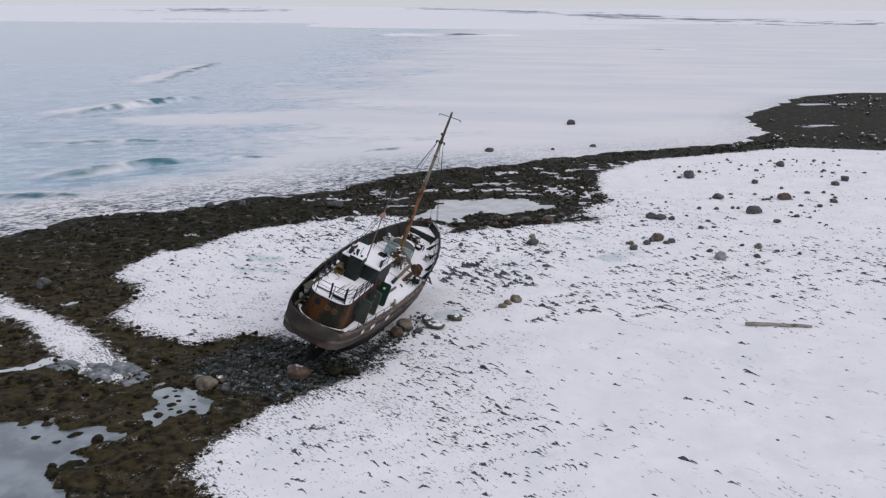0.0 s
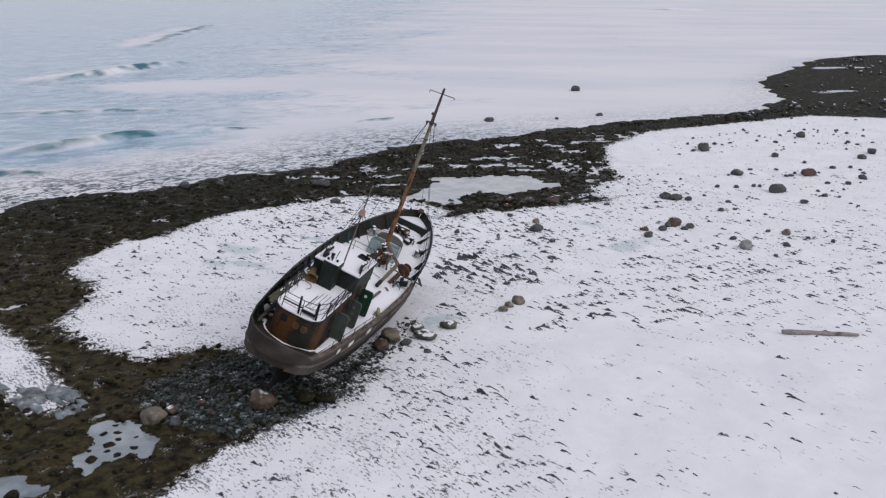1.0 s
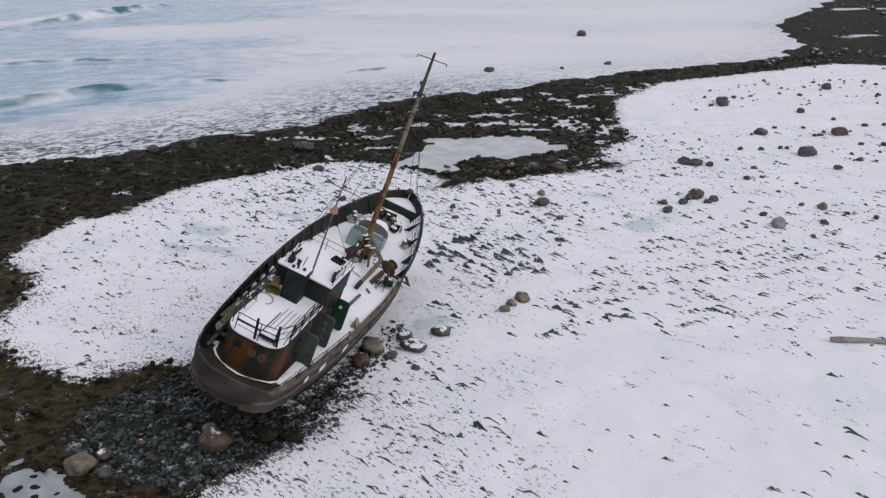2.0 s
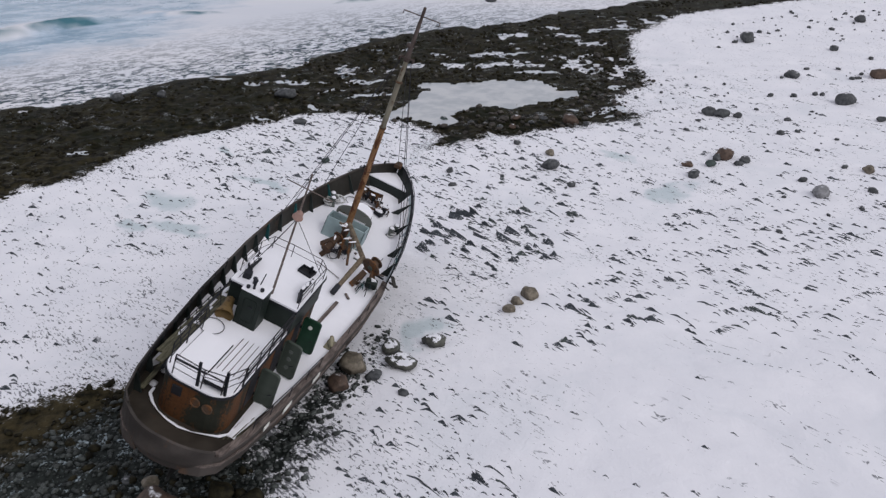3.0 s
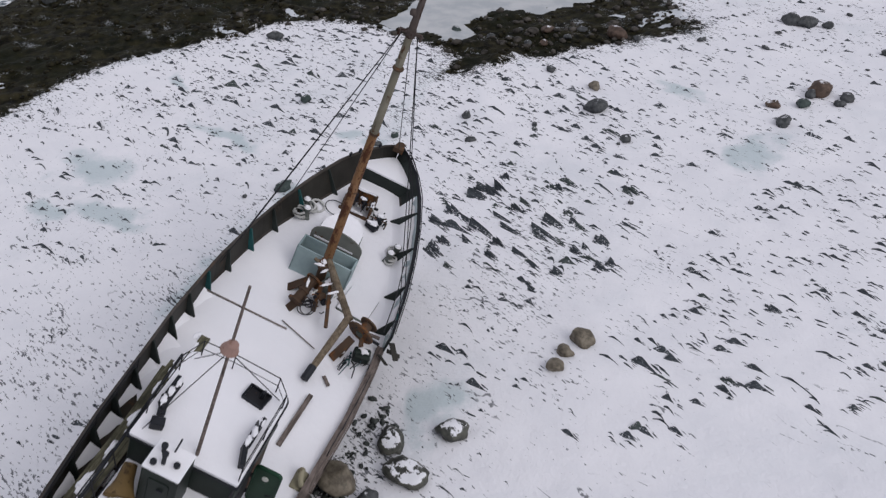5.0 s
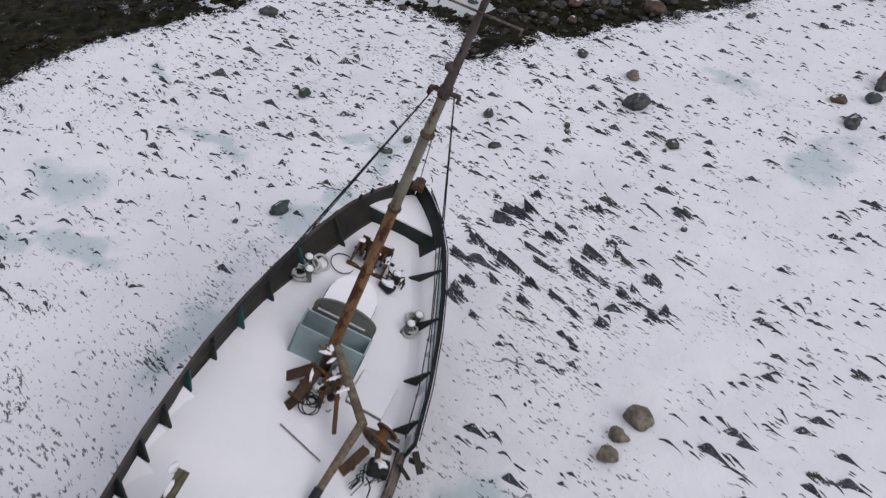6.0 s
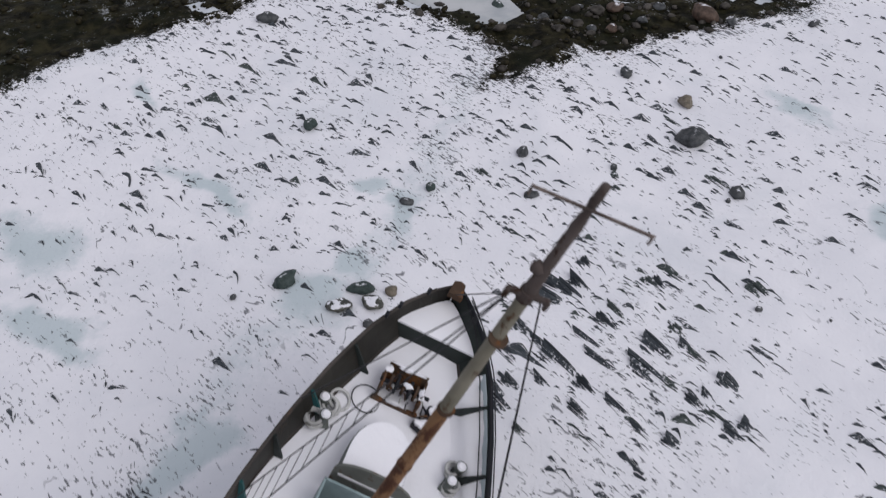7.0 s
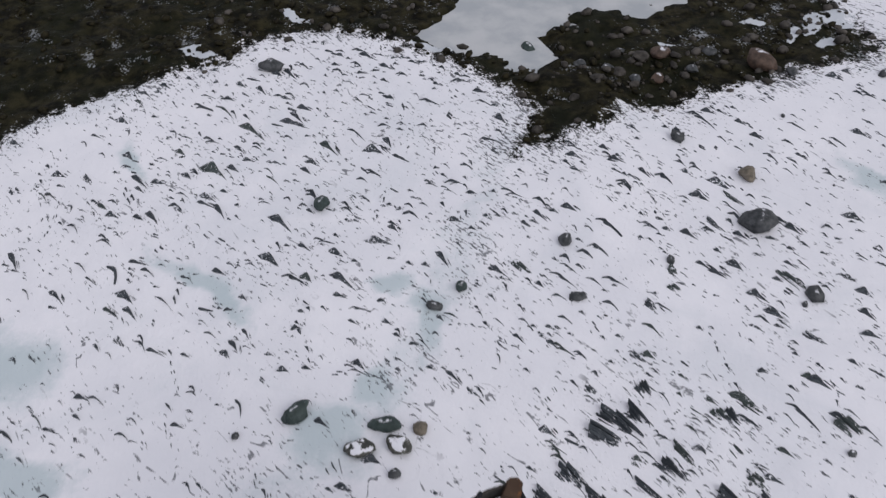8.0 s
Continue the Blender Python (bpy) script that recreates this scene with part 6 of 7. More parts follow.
def slate_mesh(seed, form):
    """Upturned beds of slate that break through the snow, running along x, their dark faces dipping to -y.
    form: tent (a peaked head with a tail), caret (thin bent edges of beds), slab (beds side by side, one unit long) or sliver."""
    r = np.random.RandomState(seed)
    bm = bmesh.new()

    def bed_strip(pts, wide, high, tail):
        """One bed along the points (x, y): a dark face to the front, snow behind; it sinks away at the tail."""
        front, top, back = [], [], []
        n = len(pts)
        for i, (x, y) in enumerate(pts):
            k = i / (n - 1)
            body = (1 - tail * k) * (0.75 + 0.5 * r.rand()) * (0.35 if i == 0 else 1)
            front.append((x - 0.15 * wide + 0.03 * (r.rand() - 0.5), y - wide * body, -0.04))
            top.append((x + 0.02 * (r.rand() - 0.5), y, high * body + 0.012))
            back.append((x + 0.01, y + 0.025, -0.06))
        g = loft(bm, [front, top, back])
        bm.faces.new([row[0] for row in g])
        bm.faces.new([row[-1] for row in reversed(g)])

    if form == "slab":
        n = 4 + seed % 3
        skew = 0.10 * (r.rand() - 0.3)
        crest = 0.20 + 0.08 * r.rand()
        for j in range(n):
            if j and r.rand() < 0.15:
                continue
            y1, y0 = -j / n, -(j + 1) / n + 0.012 + 0.09 * r.rand() ** 2
            a = skew * j + 0.28 * r.rand() ** 1.6 - 0.5
            b = skew * j - 0.55 * r.rand() ** 1.6 + 0.55
            z1, z0 = crest * (1 - j / n) + 0.015 + 0.02 * r.rand(), crest * (1 - (j + 1) / n) - 0.012
            rows = [[], [], [], []]
            for i in range(5):
                k = i / 4
                x = a + (b - a) * k
                sag = 1 - 0.75 * k ** 2.2
                dy = 0.022 * (r.rand() - 0.5) - 0.03 * k * k
                rows[0].append((x + 0.05 + 0.02 * r.rand(), y0 + dy, -0.05))
                rows[1].append((x + 0.04, y0 + dy + 0.01, z0 * sag))
                rows[2].append((x, y1 + dy, z1 * sag))
                rows[3].append((x, y1 + dy + 0.02, -0.05))
            g = loft(bm, rows)
            bm.faces.new([row[0] for row in g])
            bm.faces.new([row[-1] for row in reversed(g)])
    elif form == "tent":
        w, long = 0.24 + 0.16 * r.rand(), 0.55 + 0.5 * r.rand()
        h = 0.16 + 0.08 * r.rand()
        foot = [(-0.24 - 0.12 * r.rand(), -w), (-0.05, -w * (0.9 + 0.2 * r.rand())), (0.16, -w * (0.6 + 0.3 * r.rand())), (0.32 + 0.1 * r.rand(), -w * 0.55), (long, -0.10 - 0.06 * r.rand())]
        ridge = [(-0.10, -0.10 * r.rand(), 0.75 * h), (0, 0, h), (0.10, 0.0, h * 0.85), (0.3, -0.02, h * 0.45), (long + 0.05, -0.06, 0.0)]
        g = loft(bm, [[(x, y, -0.05) for x, y in foot], ridge, [(x + 0.01, y + 0.05, -0.06) for x, y, z in ridge]])
        bm.faces.new([row[0] for row in g])
        bm.faces.new([row[-1] for row in reversed(g)])
        for j in range(1 + seed % 2):
            x, y = 0.15 + 0.3 * r.rand(), 0.08 + 0.12 * r.rand()
            bed_strip([(x + k * 0.4, y - 0.05 * k) for k in np.linspace(0, 1, 4)], 0.04 + 0.03 * r.rand(), 0.05, 0.7)
    elif form == "caret":
        for j in range(1 + (seed % 4 == 0)):
            x, y, s = 0.28 * j * (0.6 + r.rand()), -0.2 * j * r.rand() + 0.1 * j * r.rand(), 0.6 + 0.5 * r.rand()
            bend = 0.08 + 0.16 * r.rand()
            pts = [(x - 0.26 * s, y - 0.30 * s * r.rand() - 0.08), (x - 0.08 * s, y - 0.04), (x + 0.03, y)]
            pts += [(x + k * 0.85 * s, y - bend * k * k) for k in (0.25, 0.5, 0.75, 1.0)]
            bed_strip(pts, 0.11 + 0.13 * r.rand(), 0.12, 0.8)
    else:
        for j in range(1 + seed % 2):
            x, y, l = 0.5 * r.rand() * (j > 0), -0.2 * j + 0.08 * r.rand(), 0.28 + 0.3 * r.rand()
            bend = 0.12 * (r.rand() - 0.6)
            bed_strip([(x + l * k, y + bend * k * k) for k in np.linspace(0, 1, 5)], 0.08 + 0.10 * r.rand(), 0.08, 0.5)
    bmesh.ops.recalc_face_normals(bm, faces=bm.faces)
    bmesh.ops.triangulate(bm, faces=bm.faces)
    me = bpy.data.meshes.new("slate")
    bm.to_mesh(me)
    bm.free()
    return me


# kinds: 0 to 9 tents, 10 to 19 carets, 20 to 29 slabs, 30 to 37 slivers
KINDS = []
for i in range(38):
    me = slate_mesh(i + 1, "tent" if i < 10 else "caret" if i < 20 else "slab" if i < 30 else "sliver")
    me.materials.append(M_SLATE if i % 3 else M_SLATE_GREEN)
    KINDS.append(me)


def joined(name, kinds, spots, mats, label, category, smooth=True):
    """Many small stones as one object. spots: x, y, z, turn, length, width, height, kind, tip."""
    geo = []
    for me in kinds:
        co = np.empty(len(me.vertices) * 3, np.float32)
        me.vertices.foreach_get("co", co)
        tri = np.array([p.vertices[:] for p in me.polygons], np.int32)
        geo.append((co.reshape(-1, 3), tri))
    V, F, base = [], [], 0
    for x, y, z, turn, l, w, h, k, tip in spots:
        co, tri = geo[int(k)]
        p = co * (l, w, h)
        ct, st = math.cos(tip), math.sin(tip)
        p = np.stack([p[:, 0], p[:, 1] * ct - p[:, 2] * st, p[:, 1] * st + p[:, 2] * ct], -1)
        c, s = math.cos(turn), math.sin(turn)
        V.append(np.stack([p[:, 0] * c - p[:, 1] * s + x, p[:, 0] * s + p[:, 1] * c + y, p[:, 2] + z], -1))
        F.append(tri + base)
        base += len(co)
    V, F = np.concatenate(V), np.concatenate(F)
    me = bpy.data.meshes.new(name)
    me.vertices.add(len(V))
    me.vertices.foreach_set("co", V.astype(np.float32).ravel())
    me.loops.add(F.size)
    me.loops.foreach_set("vertex_index", F.astype(np.int32).ravel())
    me.polygons.add(len(F))
    me.polygons.foreach_set("loop_start", (np.arange(len(F)) * 3).astype(np.int32))
    me.update()
    me.validate()
    me.materials.append(mats)
    if not smooth:
        me.shade_flat()
    return tagged(new(name, me), label, category, kind="stuff")


def strewn(n, x0, x1, y0, y1, accept):
    """Random places in a field, kept where accept() allows."""
    x, y = x0 + (x1 - x0) * RNG.rand(n), y0 + (y1 - y0) * RNG.rand(n)
    keep = RNG.rand(n) < accept(x, y)
    return x[keep], y[keep]


def boat_print(x, y):
    """Distance outside the boat's footprint."""
    c, s = math.cos(radians(YAW)), math.sin(radians(YAW))
    dx, dy = x + 3.2, y - 59.84
    u, v = dx * s + dy * c, dx * c - dy * s
    return np.maximum(np.abs(u + 4) / 11.5, np.abs(v) / 3.0)


def hill(x, y, cx, cy, rx, ry):
    return np.exp(-((x - cx) / rx) ** 2 - ((y - cy) / ry) ** 2)


def slate_density(x, y):
    """Where the slate breaks through: along ledges across the strike, thick off the starboard bow."""
    q = (-0.42 * x + 0.9 * y) / 1.75 + 1.1 * fbm(x / 8, y / 8, 60, 3)
    ledges = np.exp(-((q - np.floor(q) - 0.5) / 0.18) ** 2) * np.clip((fbm(x / 3.5, y / 3.5, 62, 2) - 0.34) * 5, 0, 1.2)
    patches = np.clip((fbm(x / 9, y / 7, 64, 3) - 0.36) * 4, 0.12, 1)
    d = (0.07 + 0.22 * ledges) * patches
    d = d + 0.42 * hill(x, y, -9, 83, 11, 9) * (0.6 + 0.6 * ledges)
    d = d + 0.32 * hill(x, y, 9, 80, 10, 8) * (0.4 + ledges)
    d = d + 0.55 * hill(x, y, 18, 66, 9.5, 7.5) * (0.04 + ledges)
    d = d + 1.5 * hill(x, y, -1.0, 41.5, 8.0, 5.5) * (0.10 + 1.2 * ledges)
    d = d + 0.5 * hill(x, y, -0.5, 47, 2.6, 5)
    d = d + 0.25 * hill(x, y, 3.6, 67.5, 4.2, 5.5)
    # a smooth drift runs between the slabs off the bow and the ledges beyond
    along = ((x - 7.8) * 8.3 + (y - 64.5) * 9.9) / (8.3 ** 2 + 9.9 ** 2)
    gap = np.hypot(x - 7.8 - 8.3 * np.clip(along, -0.3, 1), y - 64.5 - 9.9 * np.clip(along, -0.3, 1))
    d = d * np.clip((gap - 0.6) / 1.2, 0.08, 1)
    d = d * np.where((x > 7) & (y < 57), 0.3, 1.0) * np.where((x > 18) & (y < 50), 0.4, 1.0)
    inn = inside(SNOWFIELD, x, y)
    return np.where((inn > 0.4) & (boat_print(x, y) > 1.0), d, 0)


STRIKE = math.atan2(-0.76, 0.65)


def shards(n, lo, hi, power, gain):
    """Slate beds: x, y, z, turn, length, width, height, kind, tip."""
    x, y = strewn(n, -28, 45, 26, 104, lambda a, b: np.minimum(1, slate_density(a, b) * gain))
    m = len(x)
    s = lo + (hi - lo) * RNG.rand(m) ** power
    s = s * (1 + 0.15 * hill(x, y, -8, 80, 12, 12)) * (1 - 0.32 * hill(x, y, -2, 43, 8, 7))
    pick = RNG.rand(m)
    kind = np.where(pick < 0.28, RNG.randint(30, 38, m), np.where(pick < 0.68, RNG.randint(10, 20, m), RNG.randint(0, 10, m)))
    return np.stack([x, y, lie(x, y), STRIKE + (0.15 + 0.09 * (x < 0)) * RNG.randn(m) + 0.12 * np.clip((3 - x) / 6, 0, 1.2), s * (0.8 + 0.7 * RNG.rand(m)), s * (0.8 + 0.8 * RNG.rand(m)), s * (0.8 + 0.5 * RNG.rand(m)),
                     kind, 0.2 * (RNG.rand(m) - 0.5)], -1)


def chains(n):
    """Broken lines of small bed edges that run down the strike for some metres."""
    rows = []
    x, y = strewn(n, -22, 34, 55, 98, lambda a, b: np.minimum(1, 0.10 + 0.5 * hill(a, b, -9, 76, 9, 9) + 0.25 * hill(a, b, 8, 76, 9, 7)))
    for x0, y0 in zip(x, y):
        turn, bend = STRIKE + 0.14 * RNG.randn(), 0.05 * RNG.randn()
        px, py, size = x0, y0, 0.22 + 0.26 * RNG.rand() ** 1.5
        for i in range(RNG.randint(4, 15)):
            turn += bend + 0.12 * RNG.randn()
            go = 0.16 + 0.34 * RNG.rand() ** 1.6
            px, py = px + go * math.cos(turn), py + go * math.sin(turn)
            s = size * (0.35 + 0.75 * RNG.rand()) * (1.25 if i == 0 else 1)
            rows.append((px + 0.05 * RNG.randn(), py + 0.05 * RNG.randn(), 0.0, turn + 0.2 * RNG.randn(), s, s * (0.7 + 0.5 * RNG.rand()), s, RNG.randint(0, 10) if RNG.rand() < 0.3 else RNG.randint(30, 38), 0.0))
    rows = np.array(rows)
    rows[:, 2] = lie(rows[:, 0], rows[:, 1])
    keep = (inside(SNOWFIELD, rows[:, 0], rows[:, 1]) > 0.3) & (boat_print(rows[:, 0], rows[:, 1]) > 1.0)
    return rows[keep]


# ledges across the strike, where the beds break through in ranks
LEDGES = [[(7.3, 61.4), (8.5, 62.2), (10.4, 63.1), (12.4, 63.3), (14.4, 63.4), (16.6, 63.8), (18.7, 64.2), (21.0, 64.8), (25.5, 66.2)],
          [(10.0, 64.8), (12.1, 65.1), (13.3, 65.8), (15.3, 65.6), (16.9, 66.3), (19.1, 66.0), (21.5, 67.1), (26, 68.4)],
          [(6.3, 56.1), (6.9, 56.8), (7.9, 57.8), (8.9, 58.4), (10.1, 58.7), (11.4, 59.2), (11.9, 58.7)],
          [(8.3, 62.1), (9.8, 62.6), (11.1, 62.4), (12.8, 62.4), (14.0, 62.0), (14.9, 61.0)], [(6.2, 60.2), (7.6, 60.8), (9.7, 60.7), (12.1, 61.0)], [(13.8, 59.8), (15.7, 59.3), (16.7, 59.1), (17.4, 58.4)]]


def ranks():
    rows = []
    for line in LEDGES:
        for (ax, ay), (bx, by) in zip(line, line[1:]):
            for i in range(int(math.hypot(bx - ax, by - ay) / 0.30) + 1):
                k, s = RNG.rand(), 0.24 + 0.48 * RNG.rand() ** 1.7
                x, y = ax + (bx - ax) * k + 0.10 * RNG.randn(), ay + (by - ay) * k + 0.22 * RNG.randn()
                rows.append((x, y, ground_z(x, y), STRIKE + 0.14 * RNG.randn(), s * 1.25, s * (0.8 + 0.5 * RNG.rand()), s, RNG.randint(0, 20) if RNG.rand() < 0.8 else RNG.randint(30, 38), 0.1 * (RNG.rand() - 0.5)))
    return np.array(rows)


def spread(p, gap):
    """Leaves out pieces that crowd a bigger one."""
    p = p[np.argsort(-p[:, 4])]
    kept, near = [], collections.defaultdict(list)
    for row in p:
        cx, cy = int(row[0] // 2), int(row[1] // 2)
        r = gap * row[4]
        if all((row[0] - q[0]) ** 2 + (row[1] - q[1]) ** 2 > (0.5 * gap * q[4] + 0.5 * r) ** 2 for i in (-1, 0, 1) for j in (-1, 0, 1) for q in near[cx + i, cy + j]):
            near[cx, cy].append(row)
            kept.append(row)
    return np.array(kept)


# the thick slabs that stand out one by one: x, y, length, breadth of the bare face
BOW_SLABS = [(0.9, 69.2, 0.99, 0.6), (0.2, 68.5, 1.52, 0.46), (1, 67.9, 1.46, 0.57), (1.5, 68.6, 1.07, 0.29), (2, 67.9, 1.65, 0.58), (3.7, 69.4, 1.1, 0.51), (4.1, 69.9, 0.96, 0.26), (3, 68.7, 1.35, 0.29), (3.4, 67.8, 1.7, 0.29), (4.6, 67.4, 1.83, 0.72), (5.1, 68.3, 1.35, 0.67), (6, 68.4, 0.51, 0.51), (5.9, 69.1, 0.44, 0.42), (5.3, 66.9, 0.79, 0.38), (2.8, 66.8, 1.16, 0.57), (1.5, 67, 1.1, 0.31), (0.5, 67, 0.98, 0.53), (0.2, 66.4, 1.2, 0.81), (2.4, 66, 1.04, 0.39), (3.6, 66.1, 1.22, 0.31), (5.9, 66.3, 1.08, 0.42), (5.5, 65.4, 0.97, 0.63), (4.9, 64.9, 0.78, 0.69), (6.4, 65.7, 0.79, 0.32), (6.8, 65.1, 1.02, 0.45)]
BOW_SLABS += [(7, 66.9, 0.87, 0.66), (7.2, 65.4, 0.48, 0.51), (6.3, 66.5, 0.54, 0.28), (5.7, 71, 0.82, 0.61), (6.3, 71.5, 1.09, 0.46), (4.1, 65.3, 0.8, 0.26), (2.5, 65, 1.18, 0.29), (0.7, 65.3, 0.57, 0.29), (6.3, 68, 0.86, 0.35), (8.5, 72.1, 0.9, 0.55), (8.3, 68, 0.84, 0.31), (8.9, 70.7, 0.77, 0.64)]
BEYOND = [(7.3, 76.9, 1.01, 0.51), (8.9, 76.4, 1.15, 0.36), (8, 74.8, 1.01, 0.53), (9, 73.8, 1.04, 0.33), (8.3, 72.3, 0.61, 0.52), (7, 72.6, 0.38, 0.35), (6.1, 71.6, 0.84, 0.41), (5.4, 71.1, 0.6, 0.48), (6.2, 70.8, 0.96, 0.2), (7.8, 71.1, 0.94, 0.25)]
BEYOND += [(8.8, 70.9, 0.85, 0.31), (9.5, 70.4, 0.75, 0.25), (3.4, 72, 0.65, 0.54), (3.4, 73.1, 0.64, 0.34), (1.8, 72, 0.47, 0.31), (0.4, 70.5, 0.56, 0.39), (0.1, 76.9, 0.87, 0.41), (-0.7, 76.7, 0.79, 0.32), (1.5, 76.3, 1.08, 0.32), (4.1, 75.4, 0.51, 0.32), (5.1, 76.8, 0.53, 0.49), (5, 76, 0.44, 0.38), (8, 80.3, 1.33, 0.29), (7, 79, 1, 0.39), (9.6, 78.7, 0.76, 0.57), (13.8, 84.1, 0.85, 0.43)]
PORT_HEADS = [(-11.1, 81.9, 1.4, 0.74), (-12.8, 79.3, 1.16, 0.53), (-8.2, 79.1, 1.22, 0.44), (-10.1, 84.4, 1.69, 0.64), (-12.6, 83.1, 0.86, 0.35), (-15, 86.3, 0.98, 0.35), (-15.8, 81.6, 0.87, 0.3), (-11.3, 85.7, 1.23, 0.37), (-10.4, 83.3, 0.84, 0.39), (-10.1, 87.1, 0.92, 0.45), (-10.4, 82.1, 0.92, 0.33), (-8.7, 81.3, 1.24, 0.24), (-7, 83.3, 1.02, 0.62), (-7.6, 81.9, 0.93, 0.34), (-5.7, 83.9, 1.69, 0.32), (-7, 76.4, 0.55, 0.49), (-5.8, 76.3, 1.16, 0.41), (-14.5, 76.8, 1.09, 0.33), (-11.3, 75.2, 1.4, 0.22), (-17, 80.4, 0.86, 0.28), (-14.7, 79.9, 0.81, 0.29), (-14, 70.8, 0.91, 0.29), (-13.2, 75, 0.6, 0.31), (-12.5, 75, 0.66, 0.32), (-12.5, 73.8, 0.5, 0.33)]
LEDGE_HEADS = [(7.4, 59.4, 1.37, 0.74), (8.1, 58.7, 1.2, 0.26), (11.2, 59.1, 1.26, 0.5), (10.1, 58.7, 0.69, 0.41), (12.4, 58.4, 1.32, 0.35), (13.8, 57.5, 0.52, 0.42), (14.9, 57.7, 0.92, 0.29), (16, 59.3, 1.28, 0.54), (7.9, 56.5, 0.78, 0.36), (6.7, 56.7, 0.57, 0.54), (6.4, 56.3, 0.79, 0.41), (7.9, 57.9, 0.58, 0.51), (12.8, 56.5, 1.02, 0.26), (14, 59.8, 1.13, 0.3), (12.7, 62.5, 0.88, 0.41), (10.4, 63.2, 0.8, 0.41), (15.7, 62, 0.83, 0.42)]
NEAR_HEADS = [(-0.9, 44.6, 1.77, 0.4), (2.5, 47.6, 1.15, 0.57), (4.6, 42.6, 1.74, 0.49), (6.1, 42.2, 1.28, 0.25), (1, 44.6, 1.24, 0.32), (0.3, 43.7, 0.91, 0.33), (3.3, 41.3, 1.31, 0.29), (3, 42.2, 0.82, 0.26), (0.8, 47.1, 1.85, 0.19), (3.5, 47.1, 1.27, 0.33), (-1.5, 43, 1.24, 0.25), (0.2, 41.6, 1.13, 0.27)]


def stand(rows, slab_share, low):
    """Slabs at their places, the narrow ones as edges of beds."""
    out = []
    for x, y, l, w in rows:
        thin = w < 0.34 * l
        if RNG.rand() < slab_share and w > 0.22:
            kind, sl, sw, sh = RNG.randint(20, 30), l * 0.9, w * 0.82, max(0.35, min(0.75, w * 1.15)) * low
            ox = 0.0
        elif thin:
            kind, sl, sw, sh, ox = RNG.randint(10, 20), l * 0.95, max(0.55, w * 2.0), 0.8 * low, -0.35 * l
        else:
            kind, sl, sw, sh, ox = RNG.randint(0, 10), l * 0.95, max(0.5, w * 2.1), max(0.7, w * 1.9) * low, -0.25 * l
        px, py = x + ox * math.cos(STRIKE) + 0.30 * w * 0.76, y + ox * math.sin(STRIKE) + 0.30 * w * 0.65
        out.append((px, py, ground_z(px, py) - 0.01, STRIKE + 0.07 * RNG.randn(), sl, sw, sh, kind, 0.06 * (RNG.rand() - 0.5)))
    return out


standing = np.array(stand(BOW_SLABS, 0.85, 1.0) + stand(BEYOND, 0.5, 0.9) + stand(PORT_HEADS, 0.08, 0.9) + stand(LEDGE_HEADS, 0.25, 0.8) + stand(NEAR_HEADS, 0.25, 0.8))
# the broad fan of plates off the bow
for x, y, l, w, turn in ((2.35, 71.2, 1.2, 0.6, 0.22), (2.8, 70.8, 1.1, 0.42, 0.05), (2.05, 70.6, 1.0, 0.7, 0.30), (3.1, 71.2, 0.9, 0.3, -0.05)):
    standing = np.concatenate([standing, [(x, y, ground_z(x, y), STRIKE + turn, l, w, 0.9, RNG.randint(20, 30), 0.1)]])


def clear_of(p, fixed, gap):
    """Drops the pieces that would lie on the standing slabs."""
    d = np.hypot(p[:, None, 0] - fixed[None, :, 0], p[:, None, 1] - fixed[None, :, 1]) - gap * fixed[None, :, 4]
    return p[d.min(axis=1) > 0]


loose = np.concatenate([shards(60000, 0.26, 0.70, 2.0, 0.6), shards(100000, 0.10, 0.28, 1.2, 0.5), chains(900), ranks()])
loose = clear_of(spread(loose, 0.42), standing, 0.42)
bits = []
for x, y, z, turn, l, w, h, k, tip in standing:
    for i in range(RNG.randint(2, 6)):
        a, b, s = l * (1.5 * RNG.rand() - 0.5), 0.9 * (RNG.rand() - 0.6), 0.14 + 0.26 * RNG.rand()
        px, py = x + a * math.cos(turn) - b * math.sin(turn), y + a * math.sin(turn) + b * math.cos(turn)
        bits.append((px, py, ground_z(px, py), turn + 0.1 * RNG.randn(), s * 1.4, s, s, RNG.randint(10, 20) if RNG.rand() < 0.5 else RNG.randint(30, 38), 0))
loose = np.concatenate([loose, np.array(bits)])
near_bow = np.argsort(np.hypot(loose[:, 0] - 3, loose[:, 1] - 70) - 9.0 * loose[:, 4])
room = 295 - len(standing)
for x, y, z, turn, l, w, h, k, tip in np.concatenate([standing, loose[near_bow[:room]]]):
    ob = new("slate_slab", KINDS[int(k)])
    ob.matrix_world = Matrix.Translation((x, y, z)) @ Euler((tip, 0, turn)).to_matrix().to_4x4() @ Matrix.Diagonal((l, w, h, 1))
    ob.parent = ground
joined("slate_shards", KINDS, loose[near_bow[room:]], M_SLATE, "dark slate shards poking through the snow", "slate", False)

# ---- shingle and weed ----
PEBBLES = []
for i in range(6):
    bm = bmesh.new()
    lump(bm, (1, 0.75, 0.45 if i % 2 else 0.65), 50 + i, 0.3, 1, 1.0, 0.0, 5 if i % 2 else 3)
    me = bpy.data.meshes.new("stone")
    bm.to_mesh(me)
    bm.free()
    PEBBLES.append(me)


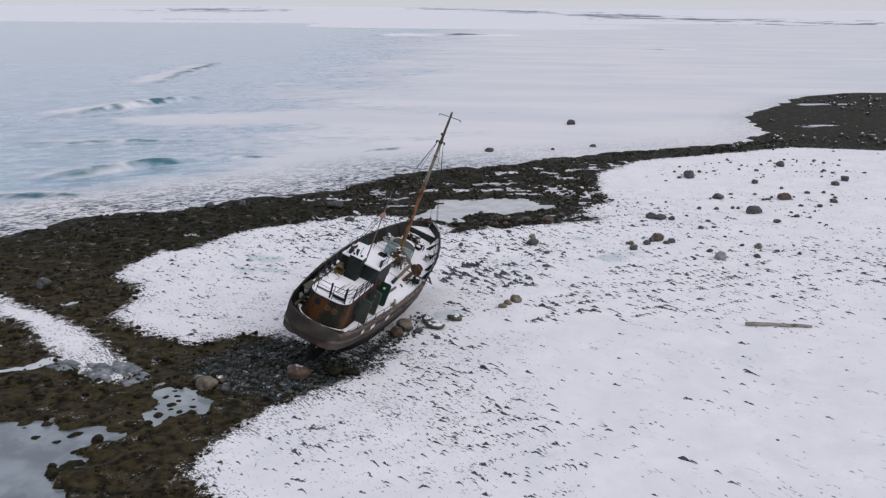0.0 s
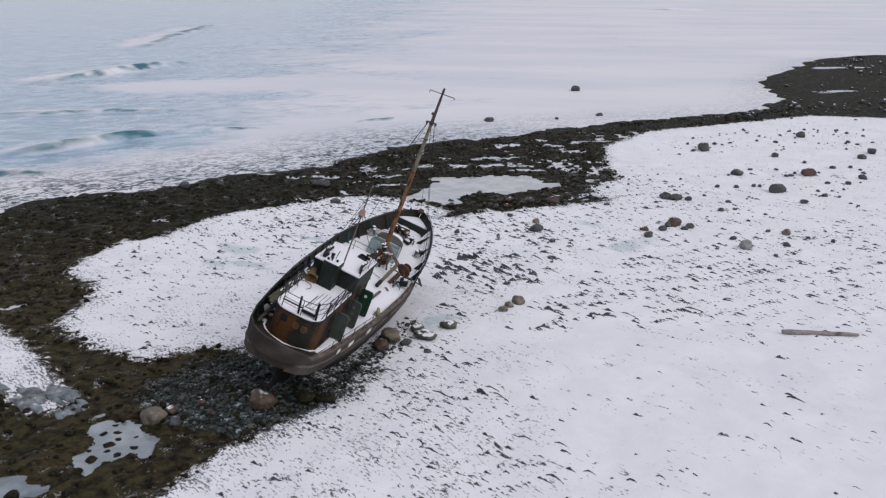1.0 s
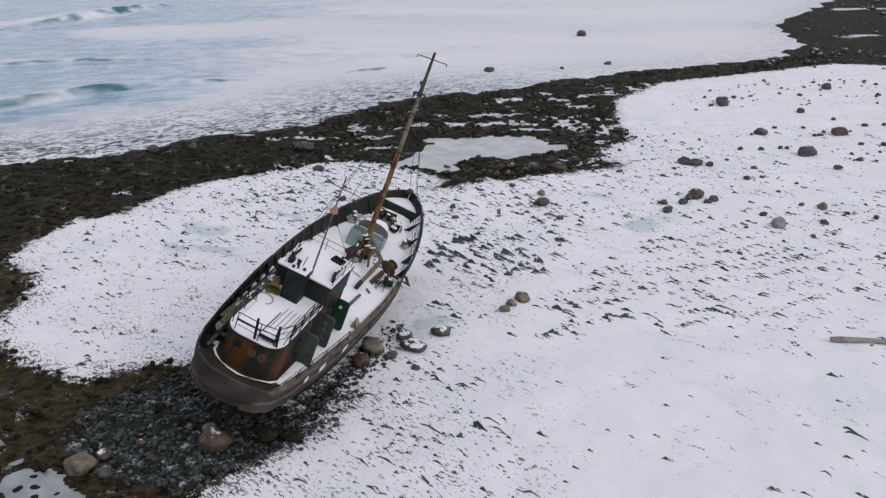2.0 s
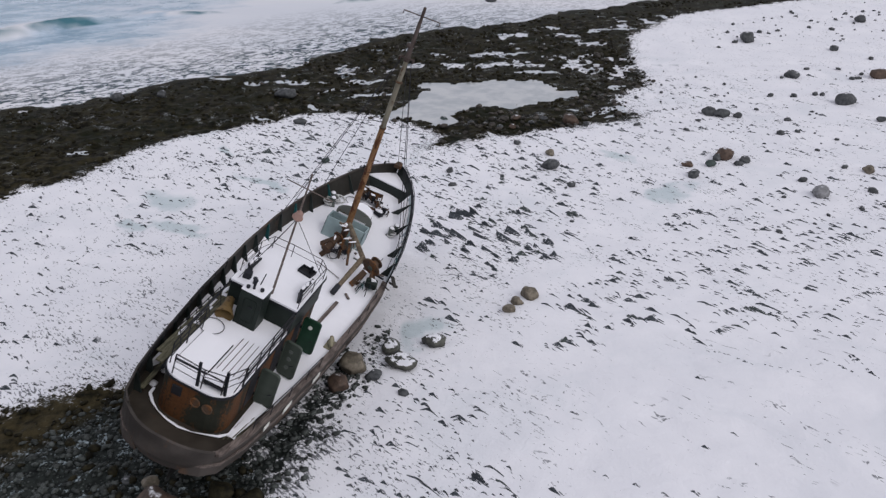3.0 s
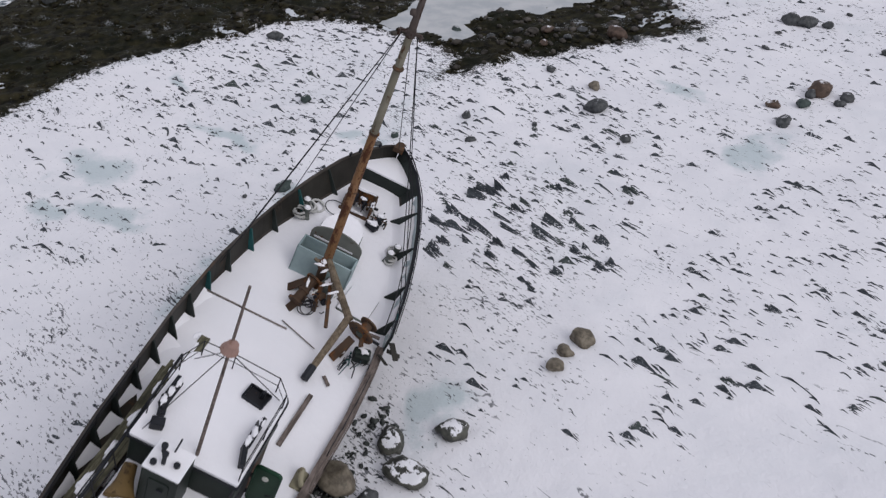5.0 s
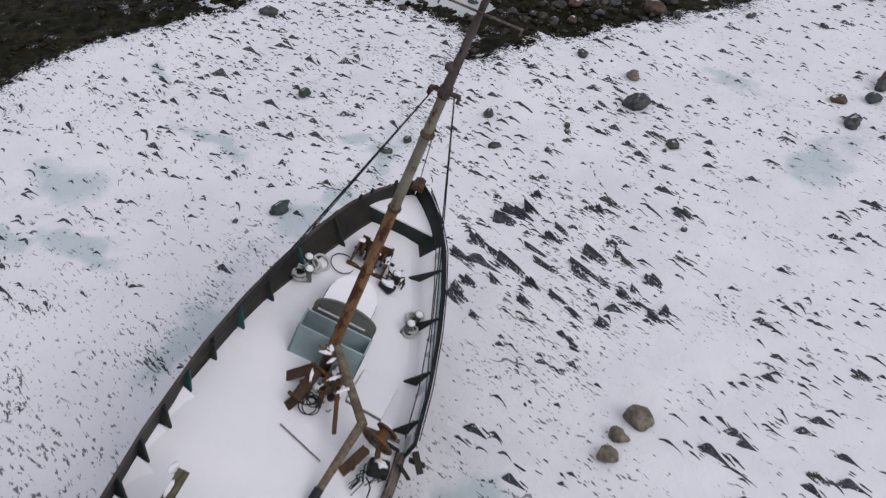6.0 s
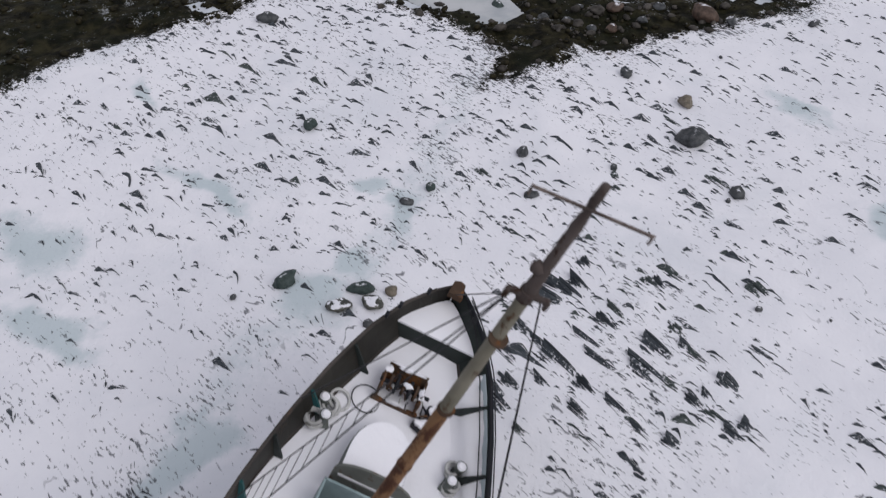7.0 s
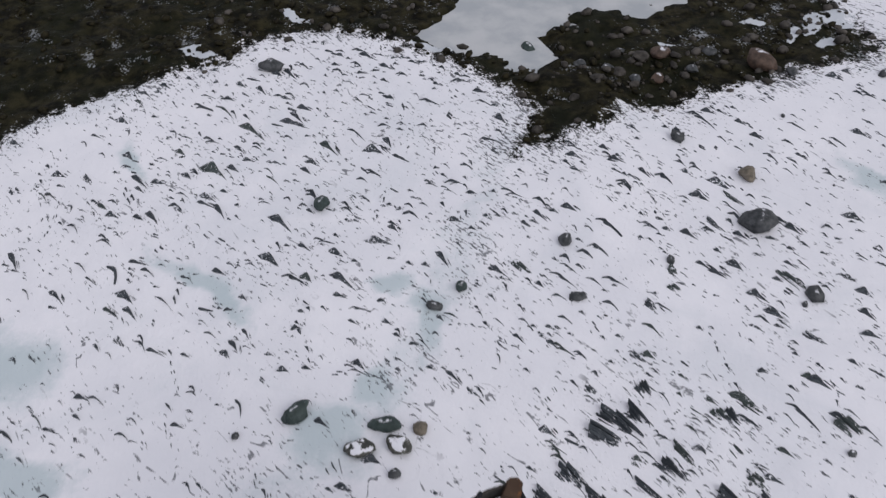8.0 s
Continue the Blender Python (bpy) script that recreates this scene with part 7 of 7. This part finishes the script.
def scatter(n, box4, accept, lo, hi, power=2.5):
    x, y = strewn(n, *box4, accept)
    s = lo + (hi - lo) * RNG.rand(len(x)) ** power
    return np.stack([x, y, lie(x, y) + 0.12 * s, RNG.rand(len(x)) * 6.28, s, s * (0.7 + 0.4 * RNG.rand(len(x))), s * (0.7 + 0.4 * RNG.rand(len(x))),
                     RNG.randint(0, 6, len(x)), 0.5 * (RNG.rand(len(x)) - 0.5)], -1)


joined("shingle", PEBBLES, scatter(16000, (-18, 1, 42, 62), lambda x, y: np.clip(np.maximum(inside(SHINGLE, x, y) + 0.7, 0.7 * inside(HULL_SHINGLE_SHADE, x, y) + 0.35), 0, 1), 0.06, 0.42, 3.0), M_PEBBLE, "wet dark shingle and cobbles", "shingle")
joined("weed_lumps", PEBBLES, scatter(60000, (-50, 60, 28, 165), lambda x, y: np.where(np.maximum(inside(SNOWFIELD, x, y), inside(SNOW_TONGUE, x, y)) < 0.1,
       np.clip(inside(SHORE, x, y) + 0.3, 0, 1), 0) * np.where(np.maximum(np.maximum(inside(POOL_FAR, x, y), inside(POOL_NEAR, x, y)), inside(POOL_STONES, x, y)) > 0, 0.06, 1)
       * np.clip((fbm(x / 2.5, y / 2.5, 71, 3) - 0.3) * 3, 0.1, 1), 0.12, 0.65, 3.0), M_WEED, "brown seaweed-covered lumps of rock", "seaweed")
joined("beach_stones", PEBBLES, scatter(6000, (-25, 75, 50, 165), lambda x, y: np.where((inside(SNOWFIELD, x, y) > 0) & (boat_print(x, y) > 1.05), np.clip((fbm(x / 8, y / 8, 81, 3) - 0.4) * 3, 0.02, 1)
       * np.clip((y - 55) / 60, 0.06, 1) * np.clip((x + 10) / 35, 0.15, 1.5) * 0.75, 0), 0.15, 0.95, 3.0), M_BOULDER, "small dark stones scattered on the snow", "stones")
joined("headland_stones", PEBBLES, scatter(5000, (40, 240, 140, 250), lambda x, y: np.where((inside(SHORE, x, y) > 1) & (inside(SNOWFIELD, x, y) < 2), np.clip((fbm(x / 9, y / 14, 91, 3) - 0.38) * 5, 0.03, 1), 0),
       0.5, 2.2, 2.5), M_HEADLAND, "grey stones and dark weed on the far headland", "stones")

joined("weed_stones", PEBBLES, scatter(9000, (-16, 24, 84, 126), lambda x, y: np.where(np.maximum(inside(SNOWFIELD, x, y), inside(SNOW_TONGUE, x, y)) < 0.6,
       0.5 * hill(x, y, 5.5, 88.8, 4.5, 2.2) + 0.5 * hill(x, y, 15, 93, 4, 5) + 0.35 * hill(x, y, 18, 106, 3.5, 12) + 0.22 * hill(x, y, -2, 92, 5, 3) + 0.06, 0) * np.where(inside(POOL_FAR, x, y) > 1.5, 0.04, 1),
       0.15, 0.8, 2.6), M_WEED_STONE, "grey and brown stones among dark seaweed", "stones")


def bare_ledge(x, y, lx, ly, turn, seed):
    """Low frost-grey bedrock, split into beds."""
    ledge = new("rock_ledge")
    ledge.matrix_world = pose(x, y, ground_z(x, y) + 0.02, 0, 0, turn)
    tagged(ledge, "frost-grey bare rock ledge at the end of a snow patch", "rock")
    r = random.Random(seed)
    for i in range(7):
        k = i / 6 - 0.5
        bm = bmesh.new()
        got = lump(bm, (lx * r.uniform(0.55, 0.95), ly * 0.28, 0.34), seed + i, 0.35, 3, 1.6, 0.0, 4)
        bmesh.ops.translate(bm, verts=got, vec=(r.uniform(-0.2, 0.2) * lx, k * ly, r.uniform(-0.04, 0.04)))
        part("bed", bm, M_FROST_ROCK, ledge, "", True)


bare_ledge(-19.6, 47.0, 3.4, 2.2, -42, 300)
bare_ledge(-17.6, 45.6, 1.8, 1.4, -42, 320)
bare_ledge(-22.3, 47.4, 2.0, 1.2, -30, 340)
